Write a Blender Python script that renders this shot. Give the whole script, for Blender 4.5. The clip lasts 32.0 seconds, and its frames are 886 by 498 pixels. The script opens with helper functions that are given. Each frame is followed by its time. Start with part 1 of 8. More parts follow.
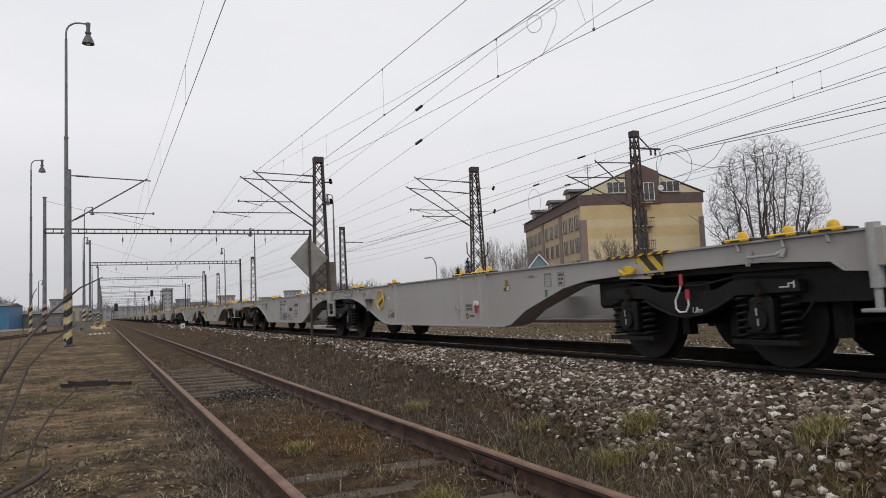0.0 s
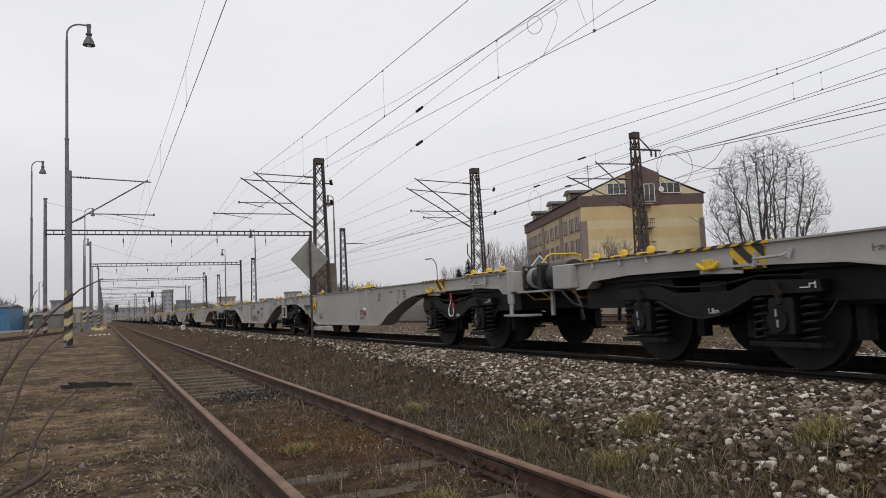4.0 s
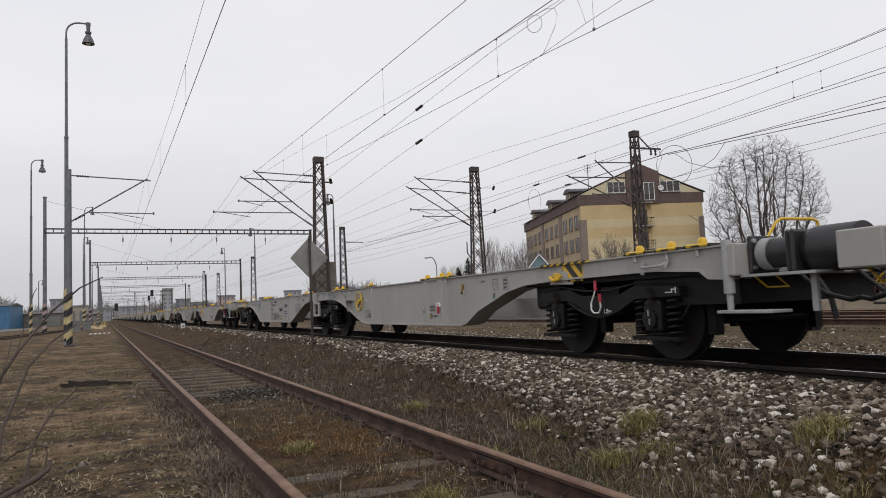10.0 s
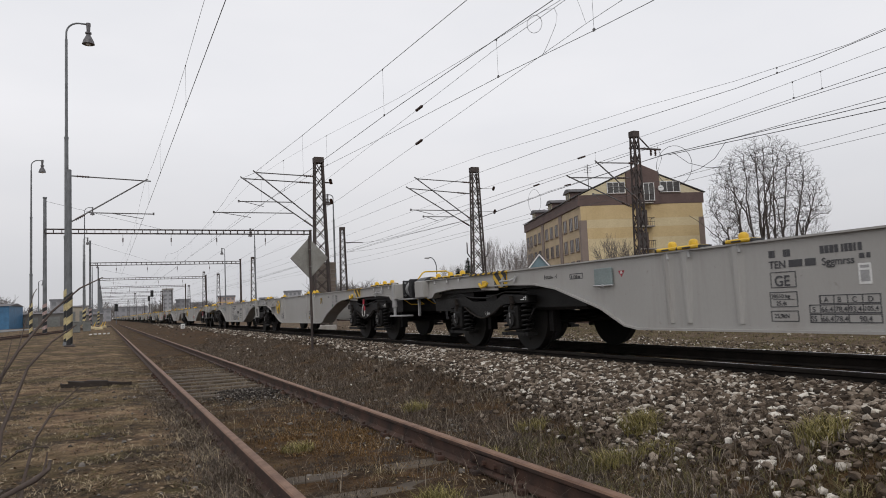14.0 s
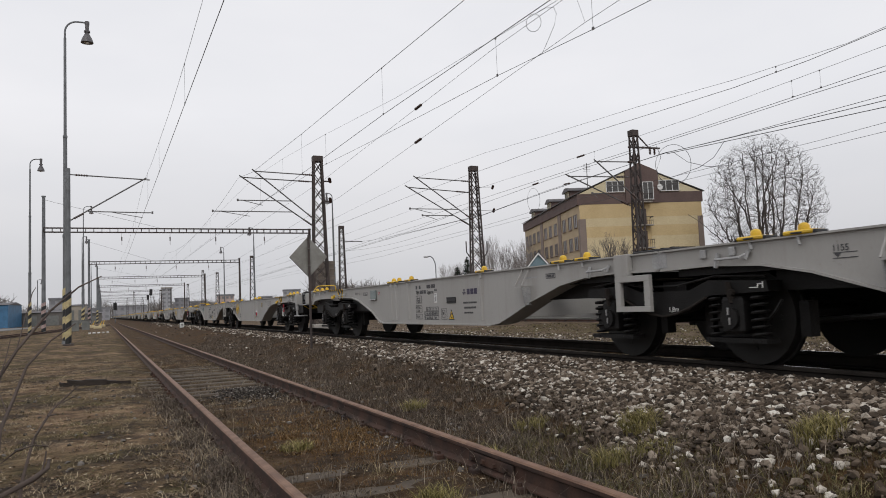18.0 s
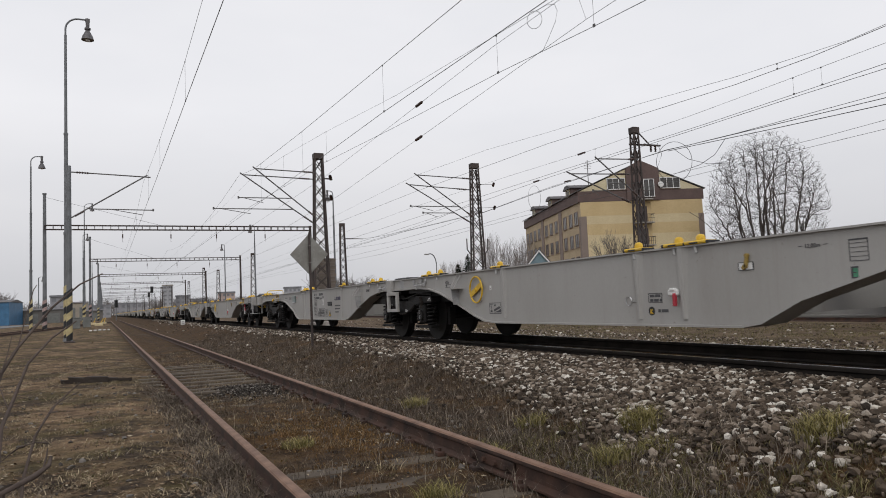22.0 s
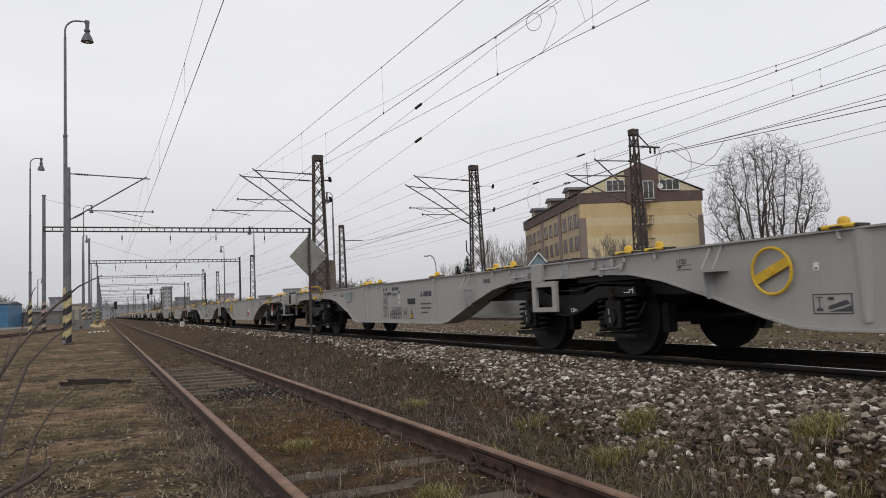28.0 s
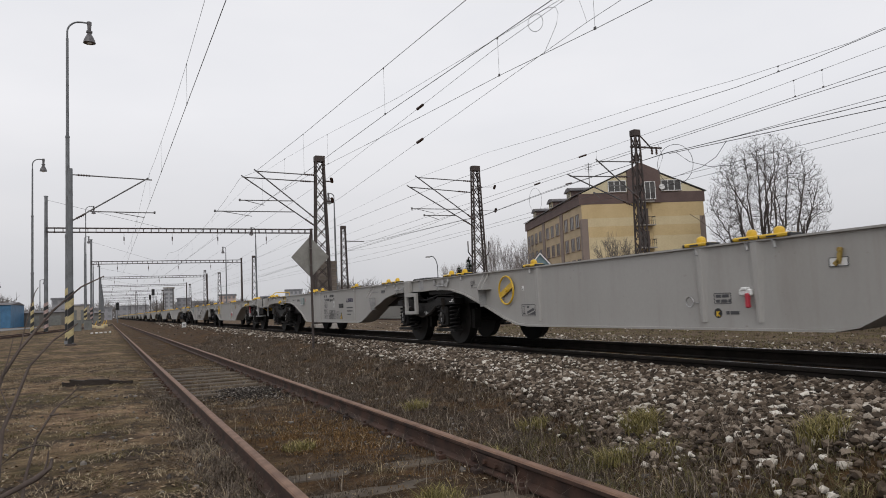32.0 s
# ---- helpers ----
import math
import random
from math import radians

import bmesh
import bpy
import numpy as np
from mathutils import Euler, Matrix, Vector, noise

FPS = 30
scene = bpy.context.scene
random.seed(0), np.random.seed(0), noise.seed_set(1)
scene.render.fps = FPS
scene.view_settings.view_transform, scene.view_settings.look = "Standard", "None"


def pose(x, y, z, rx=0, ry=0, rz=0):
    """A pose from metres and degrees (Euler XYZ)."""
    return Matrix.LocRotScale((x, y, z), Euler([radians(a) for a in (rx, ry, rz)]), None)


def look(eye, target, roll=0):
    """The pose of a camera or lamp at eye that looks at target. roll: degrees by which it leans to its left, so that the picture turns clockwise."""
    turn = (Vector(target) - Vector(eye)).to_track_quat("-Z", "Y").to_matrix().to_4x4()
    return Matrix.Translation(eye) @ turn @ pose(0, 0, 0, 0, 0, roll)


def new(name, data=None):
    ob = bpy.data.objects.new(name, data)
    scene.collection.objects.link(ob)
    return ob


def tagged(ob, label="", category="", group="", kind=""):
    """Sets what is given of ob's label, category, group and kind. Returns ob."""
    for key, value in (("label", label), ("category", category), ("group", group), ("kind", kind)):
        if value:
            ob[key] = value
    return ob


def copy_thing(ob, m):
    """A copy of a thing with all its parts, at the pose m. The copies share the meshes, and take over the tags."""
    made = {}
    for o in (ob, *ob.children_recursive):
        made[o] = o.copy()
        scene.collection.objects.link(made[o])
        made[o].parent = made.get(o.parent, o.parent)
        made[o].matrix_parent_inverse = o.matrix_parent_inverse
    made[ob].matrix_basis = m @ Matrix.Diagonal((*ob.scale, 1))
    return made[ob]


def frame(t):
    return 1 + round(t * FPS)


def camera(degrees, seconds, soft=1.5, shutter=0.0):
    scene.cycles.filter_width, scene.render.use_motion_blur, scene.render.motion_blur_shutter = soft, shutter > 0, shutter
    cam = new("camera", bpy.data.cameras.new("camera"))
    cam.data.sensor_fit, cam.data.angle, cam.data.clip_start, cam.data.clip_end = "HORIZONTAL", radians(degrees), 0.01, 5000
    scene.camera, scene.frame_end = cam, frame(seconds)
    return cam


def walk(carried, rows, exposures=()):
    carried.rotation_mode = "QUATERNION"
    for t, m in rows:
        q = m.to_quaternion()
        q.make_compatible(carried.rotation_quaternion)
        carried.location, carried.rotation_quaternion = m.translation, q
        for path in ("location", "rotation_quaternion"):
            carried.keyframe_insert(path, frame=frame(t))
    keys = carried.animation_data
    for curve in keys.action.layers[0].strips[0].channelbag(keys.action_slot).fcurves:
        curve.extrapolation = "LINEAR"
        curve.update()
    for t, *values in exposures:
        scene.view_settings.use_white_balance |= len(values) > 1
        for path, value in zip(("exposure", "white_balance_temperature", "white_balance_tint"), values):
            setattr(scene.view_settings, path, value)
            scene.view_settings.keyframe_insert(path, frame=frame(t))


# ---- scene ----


def aim(az, tilt):
    """Camera pose from its heading (degrees from the track towards the right) and tilt."""
    a, b = radians(az), radians(tilt)
    way = Vector((math.sin(a) * math.cos(b), math.cos(a) * math.cos(b), math.sin(b)))
    return look(EYE, Vector(EYE) + way * 10, ROLL)


EYE, ROLL = (0, 0, 1.165), -2.464
cam = camera(63.96, 32.0, soft=0.95, shutter=0.08)
SWAY = [
    (0, 25.61, 4.46), (0.5, 25.58, 4.45), (1, 25.53, 4.45), (1.5, 25.52, 4.38),
    (2, 25.51, 4.45), (2.5, 25.49, 4.49), (3, 25.57, 4.46), (3.5, 25.58, 4.52),
    (5.5, 25.58, 4.59), (6, 25.58, 4.59), (6.5, 25.58, 4.59), (7, 25.60, 4.56),
    (7.5, 25.57, 4.52), (8, 25.58, 4.52), (8.5, 25.65, 4.45), (9, 25.65, 4.45),
    (9.5, 25.62, 4.45), (10, 25.60, 4.45), (10.5, 25.54, 4.45), (11, 25.58, 4.45),
    (11.5, 25.60, 4.45), (12, 25.65, 4.45), (12.5, 25.58, 4.45), (13, 25.53, 4.51),
    (13.5, 25.58, 4.51), (14, 25.60, 4.48), (14.5, 25.56, 4.45), (16.5, 25.58, 4.38),
    (17, 25.58, 4.45), (17.5, 25.65, 4.38), (18, 25.67, 4.38), (18.5, 25.65, 4.38),
    (19, 25.67, 4.31), (19.5, 25.69, 4.31), (20, 25.70, 4.31), (20.5, 25.65, 4.24),
    (21, 25.59, 4.24), (21.5, 25.61, 4.23), (22, 25.60, 4.17), (22.5, 25.67, 4.23),
    (23, 25.74, 4.23), (23.5, 25.73, 4.25), (24, 25.68, 4.31), (24.5, 25.71, 4.31),
    (25, 25.72, 4.31), (25.5, 25.65, 4.31), (27.5, 25.65, 4.31), (28, 25.65, 4.31),
    (28.5, 25.60, 4.31), (29, 25.60, 4.34), (29.5, 25.64, 4.32), (30, 25.59, 4.31),
    (30.5, 25.65, 4.38), (31, 25.58, 4.38), (31.5, 25.54, 4.37), (32, 25.52, 4.38),
]
walk(cam, [(t, aim(az, tilt)) for t, az, tilt in SWAY])

# ---- light: an even overcast sky with a broad weak sun ----
world = bpy.data.worlds.new("overcast_sky")
scene.world = world
world.use_nodes = True
wn, wl = world.node_tree.nodes, world.node_tree.links
sky = wn.new("ShaderNodeTexSky")
sky.sky_type, sky.sun_disc = "NISHITA", False
sky.sun_elevation, sky.sun_rotation = radians(38), radians(200)
sky.dust_density, sky.air_density = 4.0, 1.5
hsv = wn.new("ShaderNodeHueSaturation")
hsv.inputs["Saturation"].default_value = 0.12
hsv.inputs["Value"].default_value = 0.08
wl.new(sky.outputs[0], hsv.inputs["Color"])
wtc = wn.new("ShaderNodeTexCoord")
wmap = wn.new("ShaderNodeMapping")
wmap.inputs["Scale"].default_value = (1.2, 1.2, 3.5)
wl.new(wtc.outputs["Generated"], wmap.inputs["Vector"])
wno = wn.new("ShaderNodeTexNoise")
wno.inputs["Scale"].default_value, wno.inputs["Detail"].default_value = 1.6, 4
wl.new(wmap.outputs[0], wno.inputs["Vector"])
wr = wn.new("ShaderNodeValToRGB")
wr.color_ramp.elements[0].position, wr.color_ramp.elements[0].color = 0.3, (0.785, 0.793, 0.835, 1)
wr.color_ramp.elements[1].position, wr.color_ramp.elements[1].color = 0.7, (0.885, 0.88, 0.91, 1)
wl.new(wno.outputs[0], wr.inputs[0])
wmix = wn.new("ShaderNodeMix")
wmix.data_type = "RGBA"
wmix.inputs["Factor"].default_value = 0.12
wl.new(wr.outputs[0], wmix.inputs["A"])
wl.new(hsv.outputs[0], wmix.inputs["B"])
# the cloud layer dims a little towards the horizon
wsep = wn.new("ShaderNodeSeparateXYZ")
wl.new(wtc.outputs["Generated"], wsep.inputs[0])
wdim = wn.new("ShaderNodeMapRange")
wdim.inputs["From Min"].default_value, wdim.inputs["From Max"].default_value = 0.0, 0.26
wdim.inputs["To Min"].default_value, wdim.inputs["To Max"].default_value = 0.745, 1.035
wl.new(wsep.outputs["Z"], wdim.inputs["Value"])
wmul = wn.new("ShaderNodeMix")
wmul.data_type, wmul.blend_type = "RGBA", "MULTIPLY"
wmul.inputs["Factor"].default_value = 1.0
wl.new(wmix.outputs["Result"], wmul.inputs["A"])
wl.new(wdim.outputs[0], wmul.inputs["B"])
wl.new(wmul.outputs["Result"], wn["Background"].inputs["Color"])
wn["Background"].inputs["Strength"].default_value = 1.04
sun = new("sun", bpy.data.lights.new("sun", "SUN"))
sun.data.energy, sun.data.angle, sun.data.color = 0.6, radians(25), (1.0, 0.97, 0.93)
sun.matrix_basis = look((-10, -25, 22), (0, 0, 0))
scene.view_settings.exposure = 0.0


# ---- materials ----
def rough_mat(name, base, dark=None, rough=0.6, metal=0.0, scale=6.0, fine=60.0, bump=0.15, mid=0.5, dist=0.01, spec=0.5, stretch=(1, 1, 1), vary=0.0, grain=0.35):
    """Two-scale procedural surface: large stains towards `dark`, fine grain and relief."""
    m = bpy.data.materials.new(name)
    m.use_nodes = True
    n, l = m.node_tree.nodes, m.node_tree.links
    b = n["Principled BSDF"]
    dark = dark or tuple(c * 0.7 for c in base)
    tc = n.new("ShaderNodeTexCoord")
    mp = n.new("ShaderNodeMapping")
    mp.inputs["Scale"].default_value = stretch
    l.new(tc.outputs["Object"], mp.inputs["Vector"])
    big, small = n.new("ShaderNodeTexNoise"), n.new("ShaderNodeTexNoise")
    big.inputs["Scale"].default_value, big.inputs["Detail"].default_value = scale, 6
    small.inputs["Scale"].default_value, small.inputs["Detail"].default_value = fine, 4
    l.new(mp.outputs[0], big.inputs["Vector"])
    l.new(mp.outputs[0], small.inputs["Vector"])
    r = n.new("ShaderNodeValToRGB")
    r.color_ramp.elements[0].position, r.color_ramp.elements[0].color = mid - 0.2, (*dark, 1)
    r.color_ramp.elements[1].position, r.color_ramp.elements[1].color = mid + 0.12, (*base, 1)
    l.new(big.outputs[0], r.inputs[0])
    mx = n.new("ShaderNodeMix")
    mx.data_type, mx.blend_type = "RGBA", "OVERLAY"
    mx.inputs["Factor"].default_value = grain
    l.new(r.outputs[0], mx.inputs["A"])
    l.new(small.outputs[0], mx.inputs["B"])
    out = mx.outputs["Result"]
    if vary:
        oi = n.new("ShaderNodeObjectInfo")
        hs = n.new("ShaderNodeHueSaturation")
        ma = n.new("ShaderNodeMath")
        ma.operation = "MULTIPLY_ADD"
        ma.inputs[1].default_value, ma.inputs[2].default_value = vary * 2, 1 - vary
        l.new(oi.outputs["Random"], ma.inputs[0])
        l.new(ma.outputs[0], hs.inputs["Value"])
        l.new(out, hs.inputs["Color"])
        out = hs.outputs[0]
    l.new(out, b.inputs["Base Color"])
    b.inputs["Roughness"].default_value, b.inputs["Metallic"].default_value = rough, metal
    b.inputs["Specular IOR Level"].default_value = spec
    if bump:
        bp = n.new("ShaderNodeBump")
        bp.inputs["Strength"].default_value, bp.inputs["Distance"].default_value = bump, dist
        l.new(small.outputs[0], bp.inputs["Height"])
        l.new(bp.outputs[0], b.inputs["Normal"])
    return m


def island_mat(name, colours, rough=0.8, fine=40.0, bump=0.3):
    """Colour by mesh island: gravel stones, grass blades, twigs."""
    m = bpy.data.materials.new(name)
    m.use_nodes = True
    n, l = m.node_tree.nodes, m.node_tree.links
    b = n["Principled BSDF"]
    g = n.new("ShaderNodeNewGeometry")
    r = n.new("ShaderNodeValToRGB")
    r.color_ramp.interpolation = "LINEAR"
    e = r.color_ramp.elements
    for i, (p, c) in enumerate(colours):
        k = e[i] if i < 2 else e.new(p)
        k.position, k.color = p, (*c, 1)
    l.new(g.outputs["Random Per Island"], r.inputs[0])
    tc, no = n.new("ShaderNodeTexCoord"), n.new("ShaderNodeTexNoise")
    no.inputs["Scale"].default_value, no.inputs["Detail"].default_value = fine, 4
    l.new(tc.outputs["Object"], no.inputs["Vector"])
    mx = n.new("ShaderNodeMix")
    mx.data_type, mx.blend_type = "RGBA", "OVERLAY"
    mx.inputs["Factor"].default_value = 0.5
    l.new(r.outputs[0], mx.inputs["A"])
    l.new(no.outputs[0], mx.inputs["B"])
    l.new(mx.outputs["Result"], b.inputs["Base Color"])
    b.inputs["Roughness"].default_value = rough
    b.inputs["Specular IOR Level"].default_value = 0.25
    if bump:
        bp = n.new("ShaderNodeBump")
        bp.inputs["Strength"].default_value, bp.inputs["Distance"].default_value = bump, 0.01
        l.new(no.outputs[0], bp.inputs["Height"])
        l.new(bp.outputs[0], b.inputs["Normal"])
    return m


def wagon_paint():
    """Grey gloss paint with rain-washed rust and dirt streaks running down the sides, more on some wagons than on others."""
    m = rough_mat("wagon_grey_paint", (0.352, 0.343, 0.327), (0.312, 0.302, 0.284), 0.42, 0, 0.9, 60, 0.0, 0.45, 0.002, stretch=(1, 1, 0.4), grain=0.06)
    n, l = m.node_tree.nodes, m.node_tree.links
    b = n["Principled BSDF"]
    paint = b.inputs["Base Color"].links[0].from_socket
    tc = n.new("ShaderNodeTexCoord")

    def streaks(stretch, scale, lo, hi):
        mp, no, mr = n.new("ShaderNodeMapping"), n.new("ShaderNodeTexNoise"), n.new("ShaderNodeMapRange")
        mp.inputs["Scale"].default_value = stretch
        no.inputs["Scale"].default_value, no.inputs["Detail"].default_value, no.inputs["Roughness"].default_value = scale, 7, 0.6
        mr.inputs["From Min"].default_value, mr.inputs["From Max"].default_value = lo, hi
        l.new(tc.outputs["Object"], mp.inputs["Vector"])
        l.new(mp.outputs[0], no.inputs["Vector"])
        l.new(no.outputs[0], mr.inputs["Value"])
        return mr.outputs[0]

    def times(a, c):
        k = n.new("ShaderNodeMath")
        k.operation = "MULTIPLY"
        l.new(a, k.inputs[0])
        if isinstance(c, float):
            k.inputs[1].default_value = c
        else:
            l.new(c, k.inputs[1])
        return k.outputs[0]

    oi = n.new("ShaderNodeObjectInfo")
    worn = n.new("ShaderNodeMapRange")
    worn.inputs["To Min"].default_value, worn.inputs["To Max"].default_value = 0.05, 0.75
    l.new(oi.outputs["Random"], worn.inputs["Value"])
    for amount, tint in ((times(times(streaks((1, 1, 0.10), 2.6, 0.50, 0.72), streaks((1, 1, 0.6), 0.8, 0.40, 0.62)), worn.outputs[0]), (0.155, 0.125, 0.095)),
                         (times(times(streaks((1, 1, 0.05), 9.0, 0.56, 0.74), worn.outputs[0]), 0.35), (0.20, 0.165, 0.13)),
                         (times(streaks((1, 1, 1), 14.0, 0.66, 0.74), 0.5), (0.16, 0.13, 0.11))):
        mx = n.new("ShaderNodeMix")
        mx.data_type = "RGBA"
        l.new(amount, mx.inputs["Factor"])
        l.new(paint, mx.inputs["A"])
        mx.inputs["B"].default_value = (*tint, 1)
        paint = mx.outputs["Result"]
    l.new(paint, b.inputs["Base Color"])
    return m


GREY = wagon_paint()
GREY2 = rough_mat("galvanised_grey", (0.36, 0.36, 0.36), (0.27, 0.27, 0.27), 0.5, 0.1, 5, 80, 0.05, 0.5, 0.002)
YEL = rough_mat("yellow_enamel", (0.66, 0.42, 0.02), (0.50, 0.30, 0.015), 0.45, 0, 8, 90, 0.05, 0.45, 0.002)
POLEYEL = rough_mat("worn_yellow_stripe", (0.50, 0.42, 0.22), (0.33, 0.27, 0.145), 0.7, 0, 6, 60, 0.1)
POLEPINK = rough_mat("worn_red_white_stripe", (0.40, 0.31, 0.29), (0.26, 0.17, 0.16), 0.7, 0, 6, 60, 0.1)
BLACK = rough_mat("black_paint", (0.017, 0.017, 0.0185), (0.0105, 0.0105, 0.0115), 0.5, 0, 6, 70, 0.1)
BOGIE = rough_mat("bogie_black", (0.0115, 0.0108, 0.0105), (0.0062, 0.0058, 0.0056), 0.5, 0, 5, 60, 0.4, spec=0.2)
TYRE = rough_mat("wheel_steel", (0.0145, 0.0135, 0.0125), (0.009, 0.0083, 0.0078), 0.6, 0.0, 5, 60, 0.1, spec=0.25)
SHINY = rough_mat("bright_steel", (0.55, 0.55, 0.56), (0.40, 0.40, 0.40), 0.3, 1.0, 5, 60, 0.05)
WHITE = rough_mat("white_paint", (0.72, 0.72, 0.71), (0.62, 0.62, 0.60), 0.5, 0, 5, 60, 0.03)
RED = rough_mat("red_paint", (0.42, 0.03, 0.05), (0.3, 0.02, 0.03), 0.45, 0, 5, 60, 0.03)
BLUEINK = rough_mat("violet_ink", (0.03, 0.022, 0.06), (0.022, 0.017, 0.045), 0.5, 0, 5, 60, 0)
INK = rough_mat("black_ink", (0.06, 0.06, 0.065), (0.045, 0.045, 0.05), 0.5, 0, 5, 60, 0)
TEAL = rough_mat("teal_plastic", (0.215, 0.262, 0.26), (0.175, 0.215, 0.215), 0.3, 0, 5, 60, 0.05)
RUST = rough_mat("rail_rust", (0.072, 0.036, 0.024), (0.022, 0.014, 0.011), 0.85, 0.1, 4, 70, 0.35, 0.5, 0.004)
RAILTOP = rough_mat("worn_rail_head", (0.215, 0.125, 0.080), (0.125, 0.066, 0.042), 0.7, 0.1, 7, 60, 0.25, 0.52, 0.003)
RAILRUN = rough_mat("running_rail_head", (0.62, 0.61, 0.60), (0.5, 0.49, 0.48), 0.22, 1.0, 5, 80, 0.02)
RAILDARK = rough_mat("oiled_rail_web", (0.027, 0.0225, 0.0195), (0.016, 0.0135, 0.012), 0.85, 0, 4, 60, 0.3, spec=0.15)
MAST = rough_mat("rusty_lattice_steel", (0.066, 0.05, 0.045), (0.038, 0.03, 0.028), 0.75, 0.1, 2, 40, 0.2)
POLE = rough_mat("weathered_grey_pole", (0.17, 0.18, 0.19), (0.11, 0.115, 0.12), 0.55, 0.2, 2, 40, 0.1)
LAMPGREY = rough_mat("dull_lamp_enamel", (0.13, 0.125, 0.13), (0.08, 0.075, 0.08), 0.5, 0.2, 4, 40, 0.05)
TUBE = rough_mat("cantilever_tube", (0.14, 0.135, 0.135), (0.09, 0.085, 0.085), 0.55, 0.3, 3, 50, 0.1)
WIRE = rough_mat("copper_wire_dull", (0.10, 0.10, 0.105), (0.07, 0.07, 0.075), 0.6, 0.2, 3, 50, 0)
INSUL = rough_mat("brown_insulator", (0.06, 0.03, 0.022), (0.035, 0.02, 0.015), 0.25, 0, 5, 50, 0)
CONC = rough_mat("old_concrete", (0.33, 0.31, 0.285), (0.21, 0.195, 0.175), 0.85, 0, 3, 50, 0.3, 0.5, 0.006)
SIGNBACK = rough_mat("sign_back_metal", (0.26, 0.255, 0.235), (0.19, 0.18, 0.16), 0.55, 0.3, 4, 60, 0.05)
WOOD = rough_mat("old_sleeper_wood", (0.13, 0.105, 0.085), (0.07, 0.055, 0.045), 0.85, 0, 3, 45, 0.4, 0.5, 0.006, stretch=(1, 6, 1))
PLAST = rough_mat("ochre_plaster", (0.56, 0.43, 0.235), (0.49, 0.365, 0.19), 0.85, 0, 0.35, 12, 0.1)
PLASTSIDE = rough_mat("side_ochre_plaster", (0.48, 0.38, 0.25), (0.41, 0.32, 0.205), 0.85, 0, 0.4, 12, 0.1)
BROWN = rough_mat("brown_plaster", (0.125, 0.085, 0.075), (0.09, 0.06, 0.055), 0.8, 0, 0.5, 12, 0.1)
QUOIN = rough_mat("taupe_plaster", (0.235, 0.185, 0.16), (0.19, 0.15, 0.13), 0.85, 0, 0.5, 12, 0.1)
PALEO = rough_mat("pale_ochre_band", (0.60, 0.50, 0.31), (0.53, 0.43, 0.26), 0.85, 0, 0.35, 12, 0.1)
PALEY = rough_mat("cream_gable_plaster", (0.60, 0.53, 0.36), (0.53, 0.46, 0.30), 0.85, 0, 0.5, 12, 0.1)
ROOF = rough_mat("dark_roof_sheet", (0.085, 0.078, 0.08), (0.06, 0.055, 0.058), 0.6, 0, 1, 20, 0.1)
GLASS = rough_mat("dark_window_glass", (0.075, 0.07, 0.066), (0.045, 0.043, 0.042), 0.2, 0, 0.6, 8, 0)
BARK = rough_mat("grey_bark", (0.15, 0.13, 0.12), (0.09, 0.078, 0.072), 0.9, 0, 4, 30, 0.4)
BRASS = rough_mat("dull_brass_paint", (0.42, 0.30, 0.07), (0.28, 0.19, 0.05), 0.55, 0.2, 8, 60, 0.2)
SIGNGREEN = rough_mat("green_marking", (0.07, 0.26, 0.15), (0.04, 0.17, 0.10), 0.6, 0, 8, 60, 0.1)
TWIG = rough_mat("twig_bark", (0.095, 0.07, 0.058), (0.05, 0.037, 0.031), 0.85, 0, 6, 60, 0.2)
FIR = island_mat("fir_needles", [(0, (0.012, 0.02, 0.013)), (1, (0.03, 0.04, 0.022))])
# bush colour paled to stand for distance haze
FARHILL = rough_mat("hazed_bushes", (0.185, 0.168, 0.158), (0.135, 0.123, 0.115), 0.95, 0, 0.2, 2, 0)
BLUE = rough_mat("blue_sheet_metal", (0.05, 0.16, 0.30), (0.035, 0.11, 0.21), 0.5, 0, 1, 20, 0.05)
GREENCAB = rough_mat("grey_green_cabinet", (0.17, 0.175, 0.165), (0.12, 0.123, 0.115), 0.5, 0, 2, 20, 0.05)


# ---- mesh helpers ----
def mesh_ob(name, bm, material, parent=None, label="", smooth=False):
    me = bpy.data.meshes.new(name)
    bmesh.ops.recalc_face_normals(bm, faces=bm.faces)
    bm.to_mesh(me)
    bm.free()
    for m in material if isinstance(material, (list, tuple)) else [material]:
        me.materials.append(m)
    if smooth:
        for p in me.polygons:
            p.use_smooth = True
    ob = new(name, me)
    if parent is not None:
        ob.parent = parent
    if label:
        tagged(ob, label)
    return ob


part = mesh_ob


def raw_ob(name, verts, faces, material, smooth=False):
    me = bpy.data.meshes.new(name)
    me.from_pydata(verts, [], faces)
    for m in material if isinstance(material, (list, tuple)) else [material]:
        me.materials.append(m)
    if smooth:
        me.polygons.foreach_set("use_smooth", [True] * len(me.polygons))
    me.update()
    return new(name, me)


def thing(name, m, label, category, group="", kind=""):
    ob = new(name)
    ob.empty_display_size = 0.1
    ob.matrix_basis = m
    return tagged(ob, label, category, group, kind)


